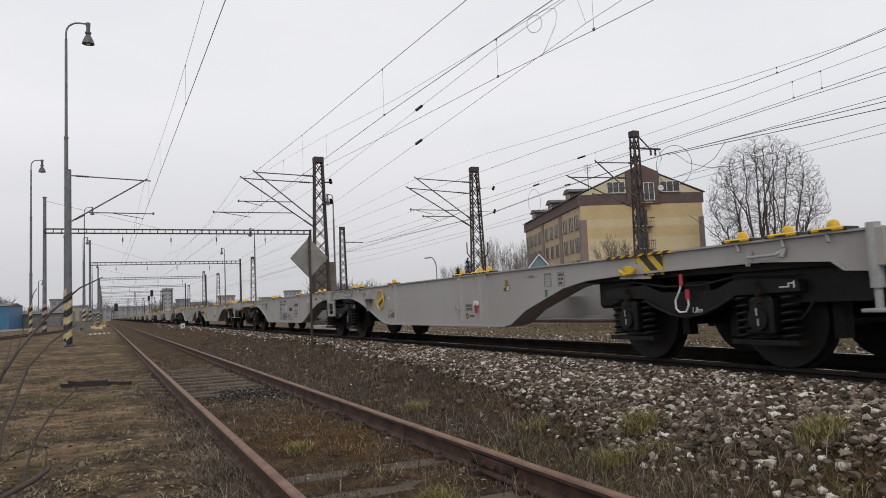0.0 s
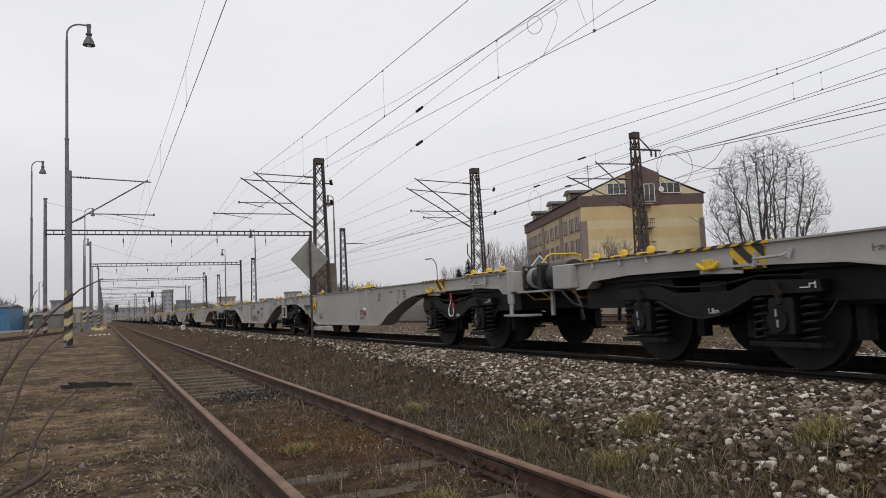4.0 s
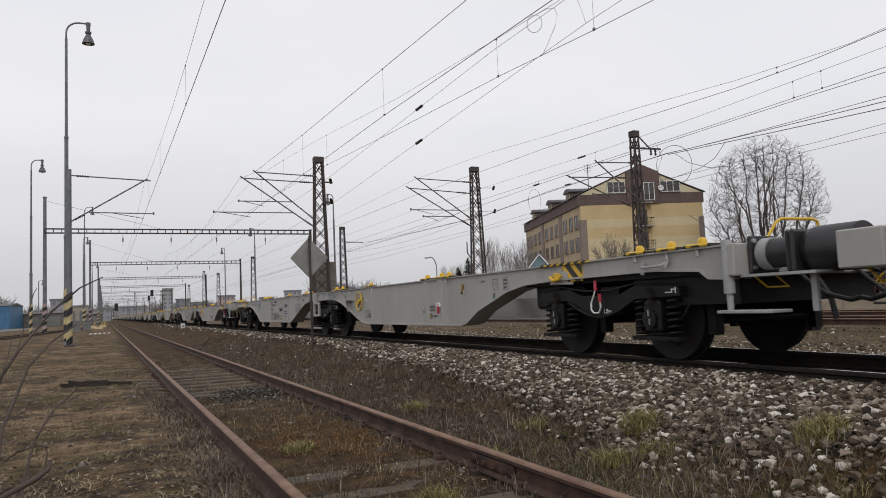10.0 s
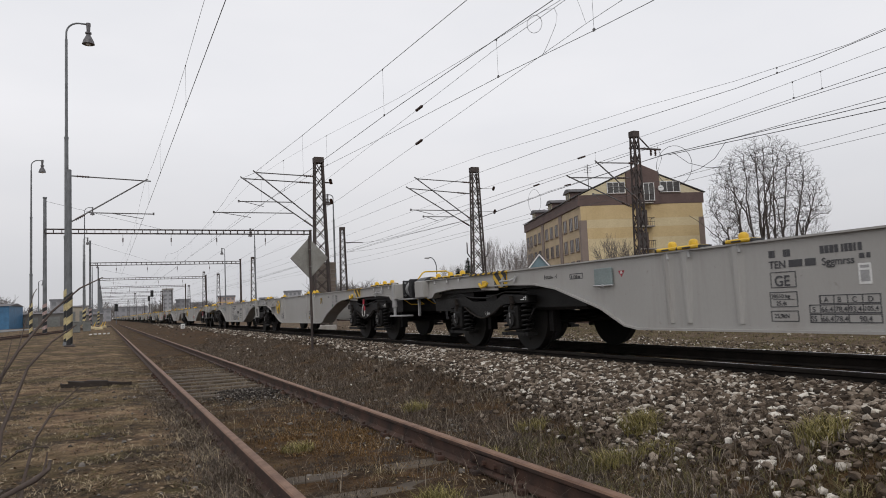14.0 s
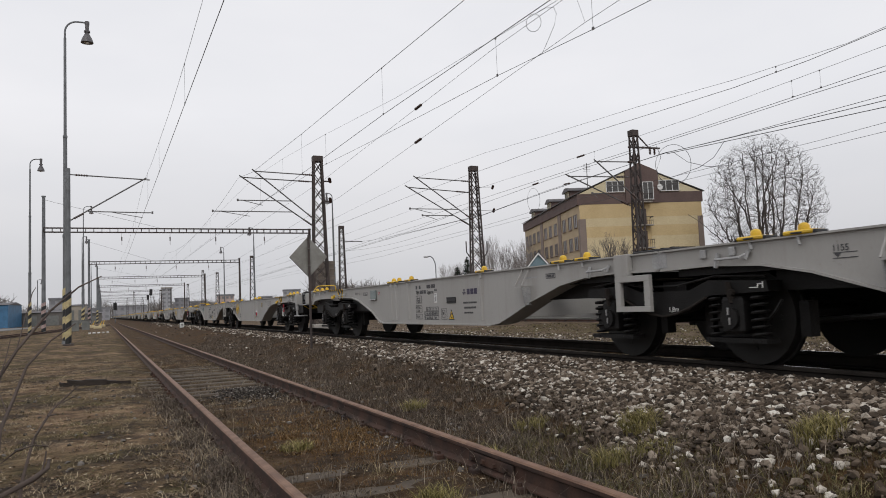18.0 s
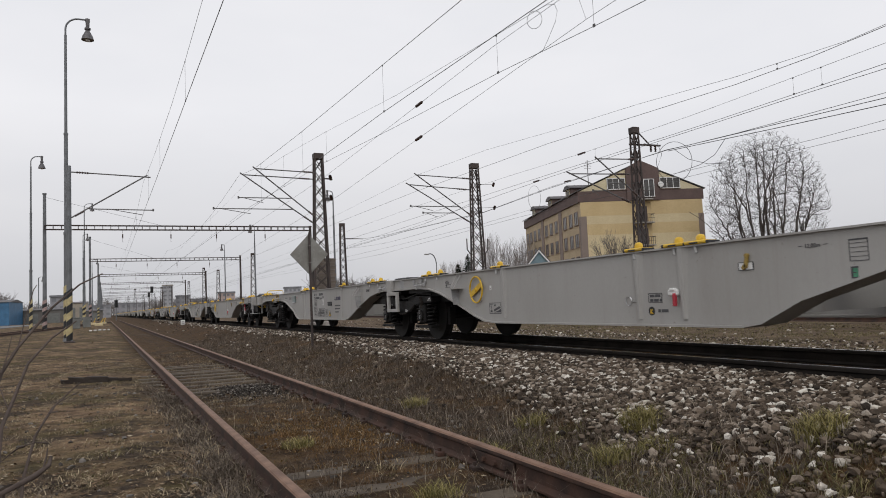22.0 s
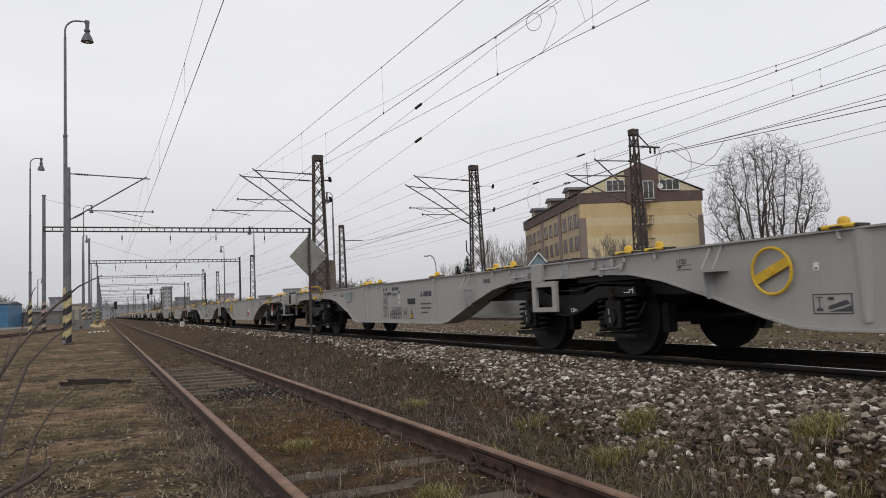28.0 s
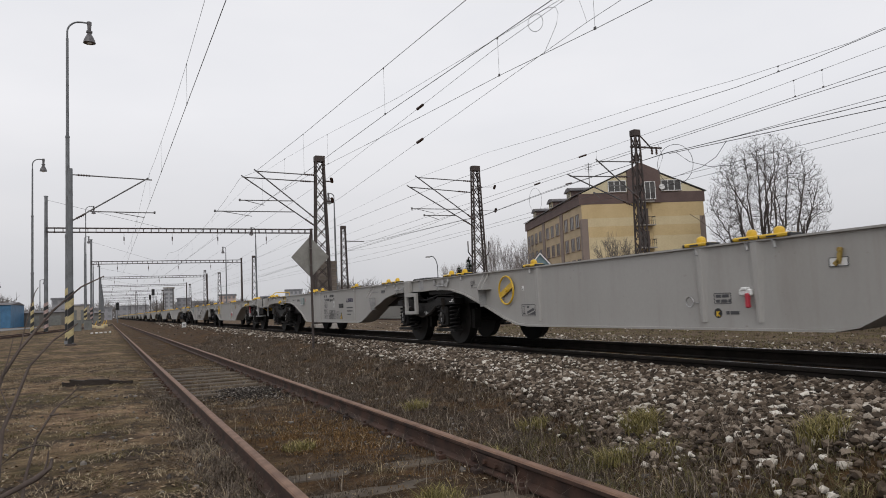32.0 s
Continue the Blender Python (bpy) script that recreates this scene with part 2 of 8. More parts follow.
def box(bm, x0, x1, y0, y1, z0, z1, bevel=0.0, mat=0):
    g = bmesh.ops.create_cube(bm, size=1)
    vs = g["verts"]
    for v in vs:
        v.co = Vector(((x0 + x1) / 2 + v.co.x * (x1 - x0), (y0 + y1) / 2 + v.co.y * (y1 - y0), (z0 + z1) / 2 + v.co.z * (z1 - z0)))
    fs = {f for v in vs for f in v.link_faces}
    for f in fs:
        f.material_index = mat
    if bevel:
        es = {e for v in vs for e in v.link_edges}
        bmesh.ops.bevel(bm, geom=list(es), offset=bevel, segments=1, affect="EDGES", profile=0.5, clamp_overlap=True)
    return bm


def rod(bm, a, b, r, seg=8, r2=None, mat=0):
    a, b = Vector(a), Vector(b)
    d = b - a
    q = d.to_track_quat("Z", "Y").to_matrix().to_4x4()
    g = bmesh.ops.create_cone(bm, cap_ends=True, segments=seg, radius1=r, radius2=r if r2 is None else r2, depth=d.length,
                              matrix=Matrix.Translation((a + b) / 2) @ q)
    if mat:
        for f in {f for v in g["verts"] for f in v.link_faces}:
            f.material_index = mat
    return bm


def bar(bm, a, b, w, h=None, mat=0):
    """A square bar from a to b."""
    a, b = Vector(a), Vector(b)
    d = b - a
    h = h or w
    q = d.to_track_quat("Z", "Y").to_matrix().to_4x4()
    g = bmesh.ops.create_cube(bm, size=1, matrix=Matrix.Translation((a + b) / 2) @ q @ Matrix.Diagonal((w, h, d.length, 1)))
    if mat:
        for f in {f for v in g["verts"] for f in v.link_faces}:
            f.material_index = mat
    return bm


def tube(bm, pts, r, seg=6, mat=0):
    """One bent round bar through the points."""
    P = [Vector(p) for p in pts]
    rings = []
    for i, p in enumerate(P):
        d = (P[min(i + 1, len(P) - 1)] - P[max(i - 1, 0)]).normalized()
        q = d.to_track_quat("Z", "Y").to_matrix()
        if rings:
            # keep the ring's start aligned with the one before
            ref = q.transposed() @ (rings[-1][0].co - P[i - 1])
            a0 = math.atan2(ref.y, ref.x)
        else:
            a0 = 0.0
        rings.append([bm.verts.new(p + q @ Vector((r * math.cos(a0 + 2 * math.pi * k / seg), r * math.sin(a0 + 2 * math.pi * k / seg), 0))) for k in range(seg)])
    fs = [bm.faces.new(list(reversed(rings[0]))), bm.faces.new(rings[-1])]
    for a, b in zip(rings, rings[1:]):
        for k in range(seg):
            fs.append(bm.faces.new((a[k], a[(k + 1) % seg], b[(k + 1) % seg], b[k])))
    for f in fs:
        f.material_index = mat
    return bm


def prism(bm, outline, x0, x1, mat=0):
    """An outline of (y, z) points swept from x0 to x1."""
    a = [bm.verts.new((x0, y, z)) for y, z in outline]
    b = [bm.verts.new((x1, y, z)) for y, z in outline]
    fs = [bm.faces.new(a), bm.faces.new(list(reversed(b)))]
    n = len(a)
    for i in range(n):
        fs.append(bm.faces.new((a[i], b[i], b[(i + 1) % n], a[(i + 1) % n])))
    for f in fs:
        f.material_index = mat
    return bm


def ring(bm, centre, axis, r, thick, n=28, seg=6, mat=0):
    """A torus round an axis through centre."""
    q = Vector(axis).to_track_quat("Z", "Y").to_matrix()
    c = Vector(centre)
    grid = []
    for i in range(n):
        a = 2 * math.pi * i / n
        row = []
        for j in range(seg):
            b = 2 * math.pi * j / seg
            row.append(bm.verts.new(c + q @ Vector(((r + thick * math.cos(b)) * math.cos(a), (r + thick * math.cos(b)) * math.sin(a), thick * math.sin(b)))))
        grid.append(row)
    for i in range(n):
        for j in range(seg):
            f = bm.faces.new((grid[i][j], grid[(i + 1) % n][j], grid[(i + 1) % n][(j + 1) % seg], grid[i][(j + 1) % seg]))
            f.material_index = mat
    return bm


def B():
    return bmesh.new()


# ---- plan, metres ----
ZR = 0.45            # top of the main track's rails
XM = 6.486           # centre of the main track
XS = 1.762           # centre of the siding
ZS = 0.10            # top of the siding's rails
GAUGE = 1.505


# ---- ground: one sheet to the horizon ----
def smooth(a, b, v):
    k = np.clip((v - a) / (b - a), 0, 1)
    return k * k * (3 - 2 * k)


def lumps(x, y, s, seed):
    """Cheap rolling relief from a few sines."""
    r = np.random.RandomState(seed)
    z = np.zeros_like(x)
    for _ in range(7):
        a, p = r.uniform(0, 2 * np.pi, 2)
        k = r.uniform(0.6, 1.8) / s
        z += np.sin((x * np.cos(a) + y * np.sin(a)) * k * 2 * np.pi + p)
    return z / 7


def ground_z(x, y):
    x, y = np.asarray(x, float), np.asarray(y, float)
    bed = 0.315 * smooth(3.2, 4.75, x + 0.12 * lumps(x, y, 3.0, 3)) * (1 - smooth(8.2, 9.4, x))
    bed = bed + 0.055 * smooth(4.75, 5.4, x) * (1 - smooth(5.55, 5.66, x))
    bed = np.maximum(bed, 0.12 * smooth(8.4, 9.6, x))
    near = np.exp(-((x / 60) ** 2 + (y / 90) ** 2))
    rough = 0.020 * lumps(x, y, 3.2, 1) + 0.012 * lumps(x, y, 0.7, 2) * np.exp(-np.clip(y, 0, None) / 9)
    flat = smooth(4.6, 4.9, x) * (1 - smooth(8.1, 8.4, x)) + np.exp(-((x - XS) / 1.0) ** 4) * 0.6
    dip = (0.028 + 0.03 * lumps(x, y, 0.8, 21)) * np.exp(-(((y - 14.5) / 4.0) ** 4)) * np.exp(-(((x - XS) / 1.15) ** 6))
    trench = (0.05 + 0.018 * lumps(x, y, 1.1, 23)) * np.exp(-(((x - XS) / 1.25) ** 6))
    return bed - 0.03 - dip - trench + rough * near * (1 - np.clip(flat, 0, 1))


def axis(parts):
    out = []
    for a, b, step in parts:
        out += list(np.arange(a, b, step))
    return np.array(out + [parts[-1][1]])


gx = axis([(-2500, -400, 300), (-400, -60, 40), (-60, -10, 4), (-10, -4, 0.4), (-4, 9, 0.10), (9, 14, 0.5), (14, 60, 4), (60, 400, 40), (400, 2500, 300)])
gy = axis([(-400, -40, 40), (-40, -4, 4), (-4, 2, 0.5), (2, 12, 0.11), (12, 26, 0.25), (26, 60, 1), (60, 200, 7), (200, 600, 50), (600, 4000, 400)])
GX, GY = np.meshgrid(gx, gy)
GZ = ground_z(GX, GY)
nx, ny = len(gx), len(gy)
gv = np.stack([GX, GY, GZ], -1).reshape(-1, 3)
ii = (np.arange(ny - 1)[:, None] * nx + np.arange(nx - 1)).ravel()
gf = np.stack([ii, ii + 1, ii + nx + 1, ii + nx], -1)


def ground_mat():
    m = bpy.data.materials.new("dry_grass_and_dirt")
    m.use_nodes = True
    n, l = m.node_tree.nodes, m.node_tree.links
    b = n["Principled BSDF"]
    tc = n.new("ShaderNodeTexCoord")

    def no(scale, detail=5, rough=0.6):
        t = n.new("ShaderNodeTexNoise")
        t.inputs["Scale"].default_value, t.inputs["Detail"].default_value, t.inputs["Roughness"].default_value = scale, detail, rough
        l.new(tc.outputs["Object"], t.inputs["Vector"])
        return t.outputs[0]

    def ramp(src, stops):
        r = n.new("ShaderNodeValToRGB")
        e = r.color_ramp.elements
        for i, (p, c) in enumerate(stops):
            k = e[i] if i < 2 else e.new(p)
            k.position, k.color = p, (*c, 1)
        l.new(src, r.inputs[0])
        return r.outputs[0]

    def mix(f, a, c, mode="MIX"):
        x = n.new("ShaderNodeMix")
        x.data_type, x.blend_type = "RGBA", mode
        if isinstance(f, float):
            x.inputs["Factor"].default_value = f
        else:
            l.new(f, x.inputs["Factor"])
        l.new(a, x.inputs["A"])
        l.new(c, x.inputs["B"])
        return x.outputs["Result"]

    straw = ramp(no(1.7, 8, 0.75), [(0.32, (0.100, 0.066, 0.046)), (0.68, (0.37, 0.265, 0.17)), (0.5, (0.20, 0.138, 0.088))])
    green = ramp(no(9), [(0.3, (0.062, 0.052, 0.026)), (0.7, (0.105, 0.086, 0.042))])
    dirt = ramp(no(5), [(0.3, (0.038, 0.029, 0.023)), (0.7, (0.085, 0.064, 0.049))])
    f1 = ramp(no(0.55, 6), [(0.42, (0, 0, 0)), (0.62, (1, 1, 1))])
    f2 = ramp(no(1.15, 8, 0.75), [(0.48, (0, 0, 0)), (0.58, (1, 1, 1))])
    c = mix(f1, straw, green)
    moss = ramp(no(2.5, 7, 0.7), [(0.35, (0.045, 0.031, 0.02)), (0.68, (0.12, 0.071, 0.034))])
    sp = n.new("ShaderNodeSeparateXYZ")
    l.new(tc.outputs["Object"], sp.inputs[0])
    wob = n.new("ShaderNodeMath")
    wob.operation = "MULTIPLY_ADD"
    l.new(no(0.8), wob.inputs[0])
    wob.inputs[1].default_value = 1.6
    l.new(sp.outputs["X"], wob.inputs[2])
    zone = n.new("ShaderNodeMapRange")
    zone.inputs["From Min"].default_value, zone.inputs["From Max"].default_value = 1.2, 2.2
    l.new(wob.outputs[0], zone.inputs["Value"])
    back = n.new("ShaderNodeMapRange")
    back.inputs["From Min"].default_value, back.inputs["From Max"].default_value = 9.3, 8.6
    l.new(wob.outputs[0], back.inputs["Value"])
    both = n.new("ShaderNodeMath")
    both.operation = "MULTIPLY"
    l.new(zone.outputs[0], both.inputs[0])
    l.new(back.outputs[0], both.inputs[1])
    c = mix(both.outputs[0], c, moss)
    c = mix(f2, c, dirt)
    yonder = n.new("ShaderNodeMapRange")
    yonder.inputs["From Min"].default_value, yonder.inputs["From Max"].default_value = 9.0, 9.8
    l.new(wob.outputs[0], yonder.inputs["Value"])
    c = mix(yonder.outputs[0], c, ramp(no(0.7, 8, 0.65), [(0.35, (0.085, 0.062, 0.044)), (0.65, (0.165, 0.125, 0.088))]))
    clump = ramp(no(6, 9, 0.8), [(0.38, (0.22, 0.21, 0.20)), (0.62, (0.74, 0.71, 0.66))])
    c = mix(0.75, c, clump, "OVERLAY")
    c = mix(0.6, c, no(38, 6, 0.75), "OVERLAY")
    l.new(c, b.inputs["Base Color"])
    b.inputs["Roughness"].default_value = 0.95
    b.inputs["Specular IOR Level"].default_value = 0.1
    bp = n.new("ShaderNodeBump")
    bp.inputs["Strength"].default_value, bp.inputs["Distance"].default_value = 0.9, 0.04
    l.new(no(30, 8, 0.75), bp.inputs["Height"])
    l.new(bp.outputs[0], b.inputs["Normal"])
    return m


GROUND = ground_mat()
ground = raw_ob("ground", gv.tolist(), gf.tolist(), GROUND, True)
tagged(ground, "brown winter ground of dry grass, dirt and moss", "ground", kind="structure")


# ---- tracks ----
def rail_outline(cx, top, h=0.16):
    """Rail section as (x, z) points."""
    w, t, f = 0.036, 0.009, 0.065
    return [(cx - w, top - 0.014), (cx - w + 0.008, top - 0.003), (cx - w + 0.02, top), (cx + w - 0.02, top), (cx + w - 0.008, top - 0.003), (cx + w, top - 0.014),
            (cx + w, top - 0.036), (cx + t, top - 0.052),
            (cx + t, top - h + 0.03), (cx + f, top - h + 0.014), (cx + f, top - h), (cx - f, top - h), (cx - f, top - h + 0.014), (cx - t, top - h + 0.03),
            (cx - t, top - 0.052), (cx - w, top - 0.036)]


def rail(name, a, b, top, mats, label, parent=None, heads=(0, 1, 2, 3, 4)):
    """A rail along the ground line from a to b (x, y); the head's top faces take the second material."""
    a, b = Vector((*a, 0)), Vector((*b, 0))
    d = (b - a).normalized()
    side = Vector((d.y, -d.x, 0))
    bm = B()
    out = rail_outline(0, top)
    va = [bm.verts.new(a + side * x + Vector((0, 0, z))) for x, z in out]
    vb = [bm.verts.new(b + side * x + Vector((0, 0, z))) for x, z in out]
    k = len(out)
    for i in range(k):
        f = bm.faces.new((va[i], vb[i], vb[(i + 1) % k], va[(i + 1) % k]))
        f.material_index = 1 if i in heads else 0
    bm.faces.new(va)
    bm.faces.new(list(reversed(vb)))
    ob = mesh_ob(name, bm, mats, parent)
    if parent is None:
        tagged(ob, label, "rail", kind="structure")
    return ob


for k in (-1, 1):
    rail("main_track_rail", (XM + k * GAUGE / 2, -60), (XM + k * GAUGE / 2, 900), ZR, (RAILDARK, RAILRUN), "dark steel rail with a bright running surface on ballast", None, (2,))
for k in (-1, 1):
    rail("siding_rail", (XS + k * GAUGE / 2, -30), (XS + k * GAUGE / 2, 150), ZS, (RUST, RAILTOP), "rusty brown disused rail lying in dry grass")


# ---- the train: articulated container flat wagons ----
U_LOW = [(14.0, 0.85), (13.77, 0.865), (13.66, 0.945), (13.0, 0.985), (11.1, 0.972), (10.4, 0.944), (9.92, 0.87), (9.0, 0.60), (8.58, 0.40), (8.35, 0.362),
         (3.72, 0.362), (3.4, 0.385), (3.06, 0.469), (2.52, 0.645), (1.81, 0.855), (1.31, 0.948), (0.73, 0.98), (0.03, 0.968)]
U_LOW_TRAIL = U_LOW[:11] + [(3.42, 0.40), (3.06, 0.512), (2.52, 0.70), (1.81, 0.893), (1.31, 0.965), (0.73, 0.985), (0.03, 0.972)]
DECK, HALF = 1.157, 1.126


def on_side(text, size, mat, name, parent, u, z, bold=0.0, label=""):
    """Lettering on the side that faces the siding; u, z is its upper far corner."""
    cu = bpy.data.curves.new(name, "FONT")
    cu.body, cu.size, cu.extrude, cu.offset = text, size, 0.0006, bold
    cu.align_x, cu.align_y = "LEFT", "TOP"
    tmp = bpy.data.objects.new(name, cu)
    me = bpy.data.meshes.new_from_object(tmp)
    bpy.data.objects.remove(tmp)
    me.name = name
    me.transform(Matrix(((0, 0, -1, -HALF - 0.0045), (-1, 0, 0, u), (0, 1, 0, z), (0, 0, 0, 1))))
    me.materials.append(mat)
    ob = new(name, me)
    ob.parent = parent
    if label:
        tagged(ob, label)
    return ob


def plate(bm, u0, u1, z0, z1, d=0.003, mat=0, x=None):
    """A thin plate or painted patch on the near side."""
    x = -HALF if x is None else x
    box(bm, x - d, x + 0.001, min(u0, u1), max(u0, u1), z0, z1, mat=mat)


def outline_box(bm, u0, u1, z0, z1, w=0.007, depth=0.0034):
    u0, u1 = min(u0, u1), max(u0, u1)
    for a in ((u0, u1, z0, z0 + w), (u0, u1, z1 - w, z1), (u0, u0 + w, z0, z1), (u1 - w, u1, z0, z1)):
        plate(bm, a[0], a[1], a[2], a[3], depth)
    return bm


def half_body(s, full):
    """Frame of one half (s = 1: the trailing half, s = -1: the leading half)."""
    bm = B()
    low = U_LOW_TRAIL if s > 0 else U_LOW
    for k in (-1, 1):
        xo, xi = k * HALF, k * (HALF - 0.022)
        prism(bm, [(s * 0.03, DECK)] + [(s * 14.0, DECK)] + [(s * u, z) for u, z in low], min(xo, xi), max(xo, xi))
        x0, x1 = sorted((k * (HALF + 0.035), k * (HALF - 0.16)))
        y0, y1 = sorted((s * 0.03, s * 14.05))
        box(bm, x0, x1, y0, y1, DECK - 0.004, DECK + 0.014)
        strip = [(s * u, z) for u, z in low]
        x0, x1 = sorted((k * (HALF + 0.042), k * (HALF - 0.30)))
        for (ua, za), (ub, zb) in zip(strip, strip[1:]):
            prism(bm, [(ua, za - 0.018), (ub, zb - 0.018), (ub, zb + 0.004), (ua, za + 0.004)], x0, x1)
    for u in (3.9, 5.0, 6.1, 7.2, 8.3):
        y0, y1 = sorted((s * u - 0.07, s * u + 0.07))
        box(bm, -HALF + 0.02, HALF - 0.02, y0, y1, 0.45, 0.75)
    for u in (0.35, 1.5, 2.6, 9.4, 10.8, 12.0, 13.1):
        y0, y1 = sorted((s * u - 0.09, s * u + 0.09))
        box(bm, -HALF + 0.02, HALF - 0.02, y0, y1, 1.0, DECK - 0.02)
    y0, y1 = sorted((s * 14.02, s * (14.17 if s < 0 else 14.40)))
    box(bm, -1.24, 1.24, y0, y1, 0.86, DECK + 0.01, 0.012)
    box(bm, -0.16, 0.16, *sorted((s * 0.3, s * 13.9)), 0.98, 1.15)
    return bm


def spring(bm, x, y, z0, z1, r=0.075, n=6):
    for i in range(n):
        ring(bm, (x, y, z0 + (z1 - z0) * (i + 0.5) / n), (0, 0.12, 1), r, 0.015, 12, 5)


def bogie(wagon, u, full):
    """A two-axle bogie with side frames, axle boxes and coil springs."""
    bm = B()
    for k in (-1, 1):
        xo, xi = sorted((k * 1.10, k * 0.95))
        prism(bm, [(u + y, z) for y, z in [(-1.32, 0.70), (-1.30, 0.80), (-0.62, 0.83), (-0.36, 0.74), (0.36, 0.74), (0.62, 0.83), (1.30, 0.80), (1.32, 0.70),
                                            (0.62, 0.68), (0.34, 0.54), (0.12, 0.49), (-0.12, 0.49), (-0.34, 0.54), (-0.62, 0.68)]], xo, xi)
        for e in (-0.9, 0.9):
            for o in (-0.25, 0.25):
                rod(bm, (k * 1.02, u + e + o, 0.235), (k * 1.02, u + e + o, 0.262), 0.10, 10)
            box(bm, *sorted((k * 0.93, k * 1.10)), u + e - 0.36, u + e + 0.36, 0.225, 0.27)
    box(bm, -0.95, 0.95, u - 0.17, u + 0.17, 0.55, 0.84)
    box(bm, -0.95, 0.95, u - 1.30, u - 1.22, 0.70, 0.80)
    box(bm, -0.95, 0.95, u + 1.22, u + 1.30, 0.70, 0.80)
    for e in (-0.33, 0.33, -1.45, 1.45):
        rod(bm, (-0.8, u + e * 0.98, 0.42), (0.8, u + e * 0.98, 0.42), 0.035, 8)
        for k in (-1, 1):
            box(bm, *sorted((k * 0.70, k * 0.82)), u + e - 0.05, u + e + 0.05, 0.28, 0.60)
    rod(bm, (0, u, 0.8), (0, u, 1.0), 0.22, 14)
    frame_ob = part("bogie_frame", bm, BOGIE, wagon, "black-painted welded bogie frame")
    for k in (-1, 1):
        for e in (-0.9, 0.9):
            bm = B()
            box(bm, *sorted((k * 0.94, k * 1.13)), u + e - 0.13, u + e + 0.13, 0.31, 0.66, 0.03)
            rod(bm, (k * 1.12, u + e, 0.46), (k * 1.165, u + e, 0.46), 0.105, 14)
            part("axle_box", bm, BOGIE, frame_ob)
            if full:
                # two bright strips stand in for the glints on the near axle box
                bm = B()
                box(bm, *sorted((k * 1.165, k * 1.178)), u + e - 0.018, u + e + 0.002, 0.49, 0.56)
                box(bm, *sorted((k * 1.165, k * 1.178)), u + e - 0.03, u + e - 0.010, 0.40, 0.465)
                if k < 0:
                    part("glint_strip", bm, SHINY, frame_ob, "bright steel strip standing in for an axle box glint")
                else:
                    bm.free()
                for o in (-0.25, 0.25):
                    bm = B()
                    spring(bm, k * 1.02, u + e + o, 0.27, 0.68, 0.078, 6)
                    part("coil_spring", bm, BOGIE, frame_ob)
    if full:
        bm = B()
        pts = [(-1.13, u + y, z) for y, z in [(-0.60, 0.66), (-0.4, 0.57), (-0.2, 0.505), (0, 0.475), (0.2, 0.505), (0.4, 0.57), (0.60, 0.66)]]
        tube(bm, pts, 0.014, 6)
        part("brake_pipe", bm, RAILDARK, frame_ob)
        on_bogie(frame_ob, u)
    for e in (-0.9, 0.9):
        ws = part("wheelset", rod(B(), (-1.0, 0, 0), (1.0, 0, 0), 0.085, 12), TYRE, wagon, "steel axle")
        ws.matrix_basis = pose(0, u + e, 0.46)
        for k in (-1, 1):
            bm = B()
            rod(bm, (k * 0.715, 0, 0), (k * 0.82, 0, 0), 0.46, 36)
            rod(bm, (k * 0.685, 0, 0), (k * 0.715, 0, 0), 0.488, 36)
            rod(bm, (k * 0.66, 0, 0), (k * 0.87, 0, 0), 0.14, 16)
            for i in range(4):
                a = i * math.pi / 2
                rod(bm, (k * 0.82, 0.3 * math.cos(a), 0.3 * math.sin(a)), (k * 0.826, 0.3 * math.cos(a), 0.3 * math.sin(a)), 0.03, 8)
            w = part("wheel", bm, TYRE, ws, smooth=False)


def on_bogie(frame_ob, u):
    t = on_side("1,8m", 0.075, WHITE, "wheelbase_mark", frame_ob, u - 0.06, 0.585)
    t.matrix_basis = Matrix.Translation((0.022, 0, 0))
    bm = B()
    for a in ((-1.11, -1.14, 0.735, 0.744), (-1.14, -1.21, 0.735, 0.744), (-1.20, -1.21, 0.735, 0.775), (-1.21, -1.255, 0.766, 0.775), (-1.255, -1.265, 0.73, 0.79)):
        box(bm, -1.104, -1.099, u + a[1], u + a[0], a[2], a[3])
    part("stencil_mark", bm, WHITE, frame_ob, "white stencilled line mark")
    # damper links, pipes and brake hangers on the visible side
    for e in (-0.9, 0.9):
        bm = bar(B(), (-1.12, u + e + 0.03, 0.80), (-1.13, u + e - 0.02, 0.60), 0.05, 0.03)
        rod(bm, (-1.15, u + e - 0.01, 0.70), (-1.10, u + e - 0.01, 0.70), 0.035, 8)
        part("damper_link", bm, RAILDARK, frame_ob)
    bm = tube(B(), [(-1.08, u - 1.28, 0.84), (-1.10, u - 0.7, 0.865), (-1.12, u - 0.2, 0.79), (-1.12, u + 0.3, 0.80), (-1.10, u + 0.8, 0.87), (-1.08, u + 1.25, 0.83)], 0.012, 6)
    part("air_pipe", bm, BOGIE, frame_ob)
    bm = tube(B(), [(-1.06, u - 1.42, 0.62), (-1.08, u - 1.36, 0.52), (-1.06, u - 1.28, 0.46)], 0.012, 6)
    part("brake_rod", bm, BOGIE, frame_ob)


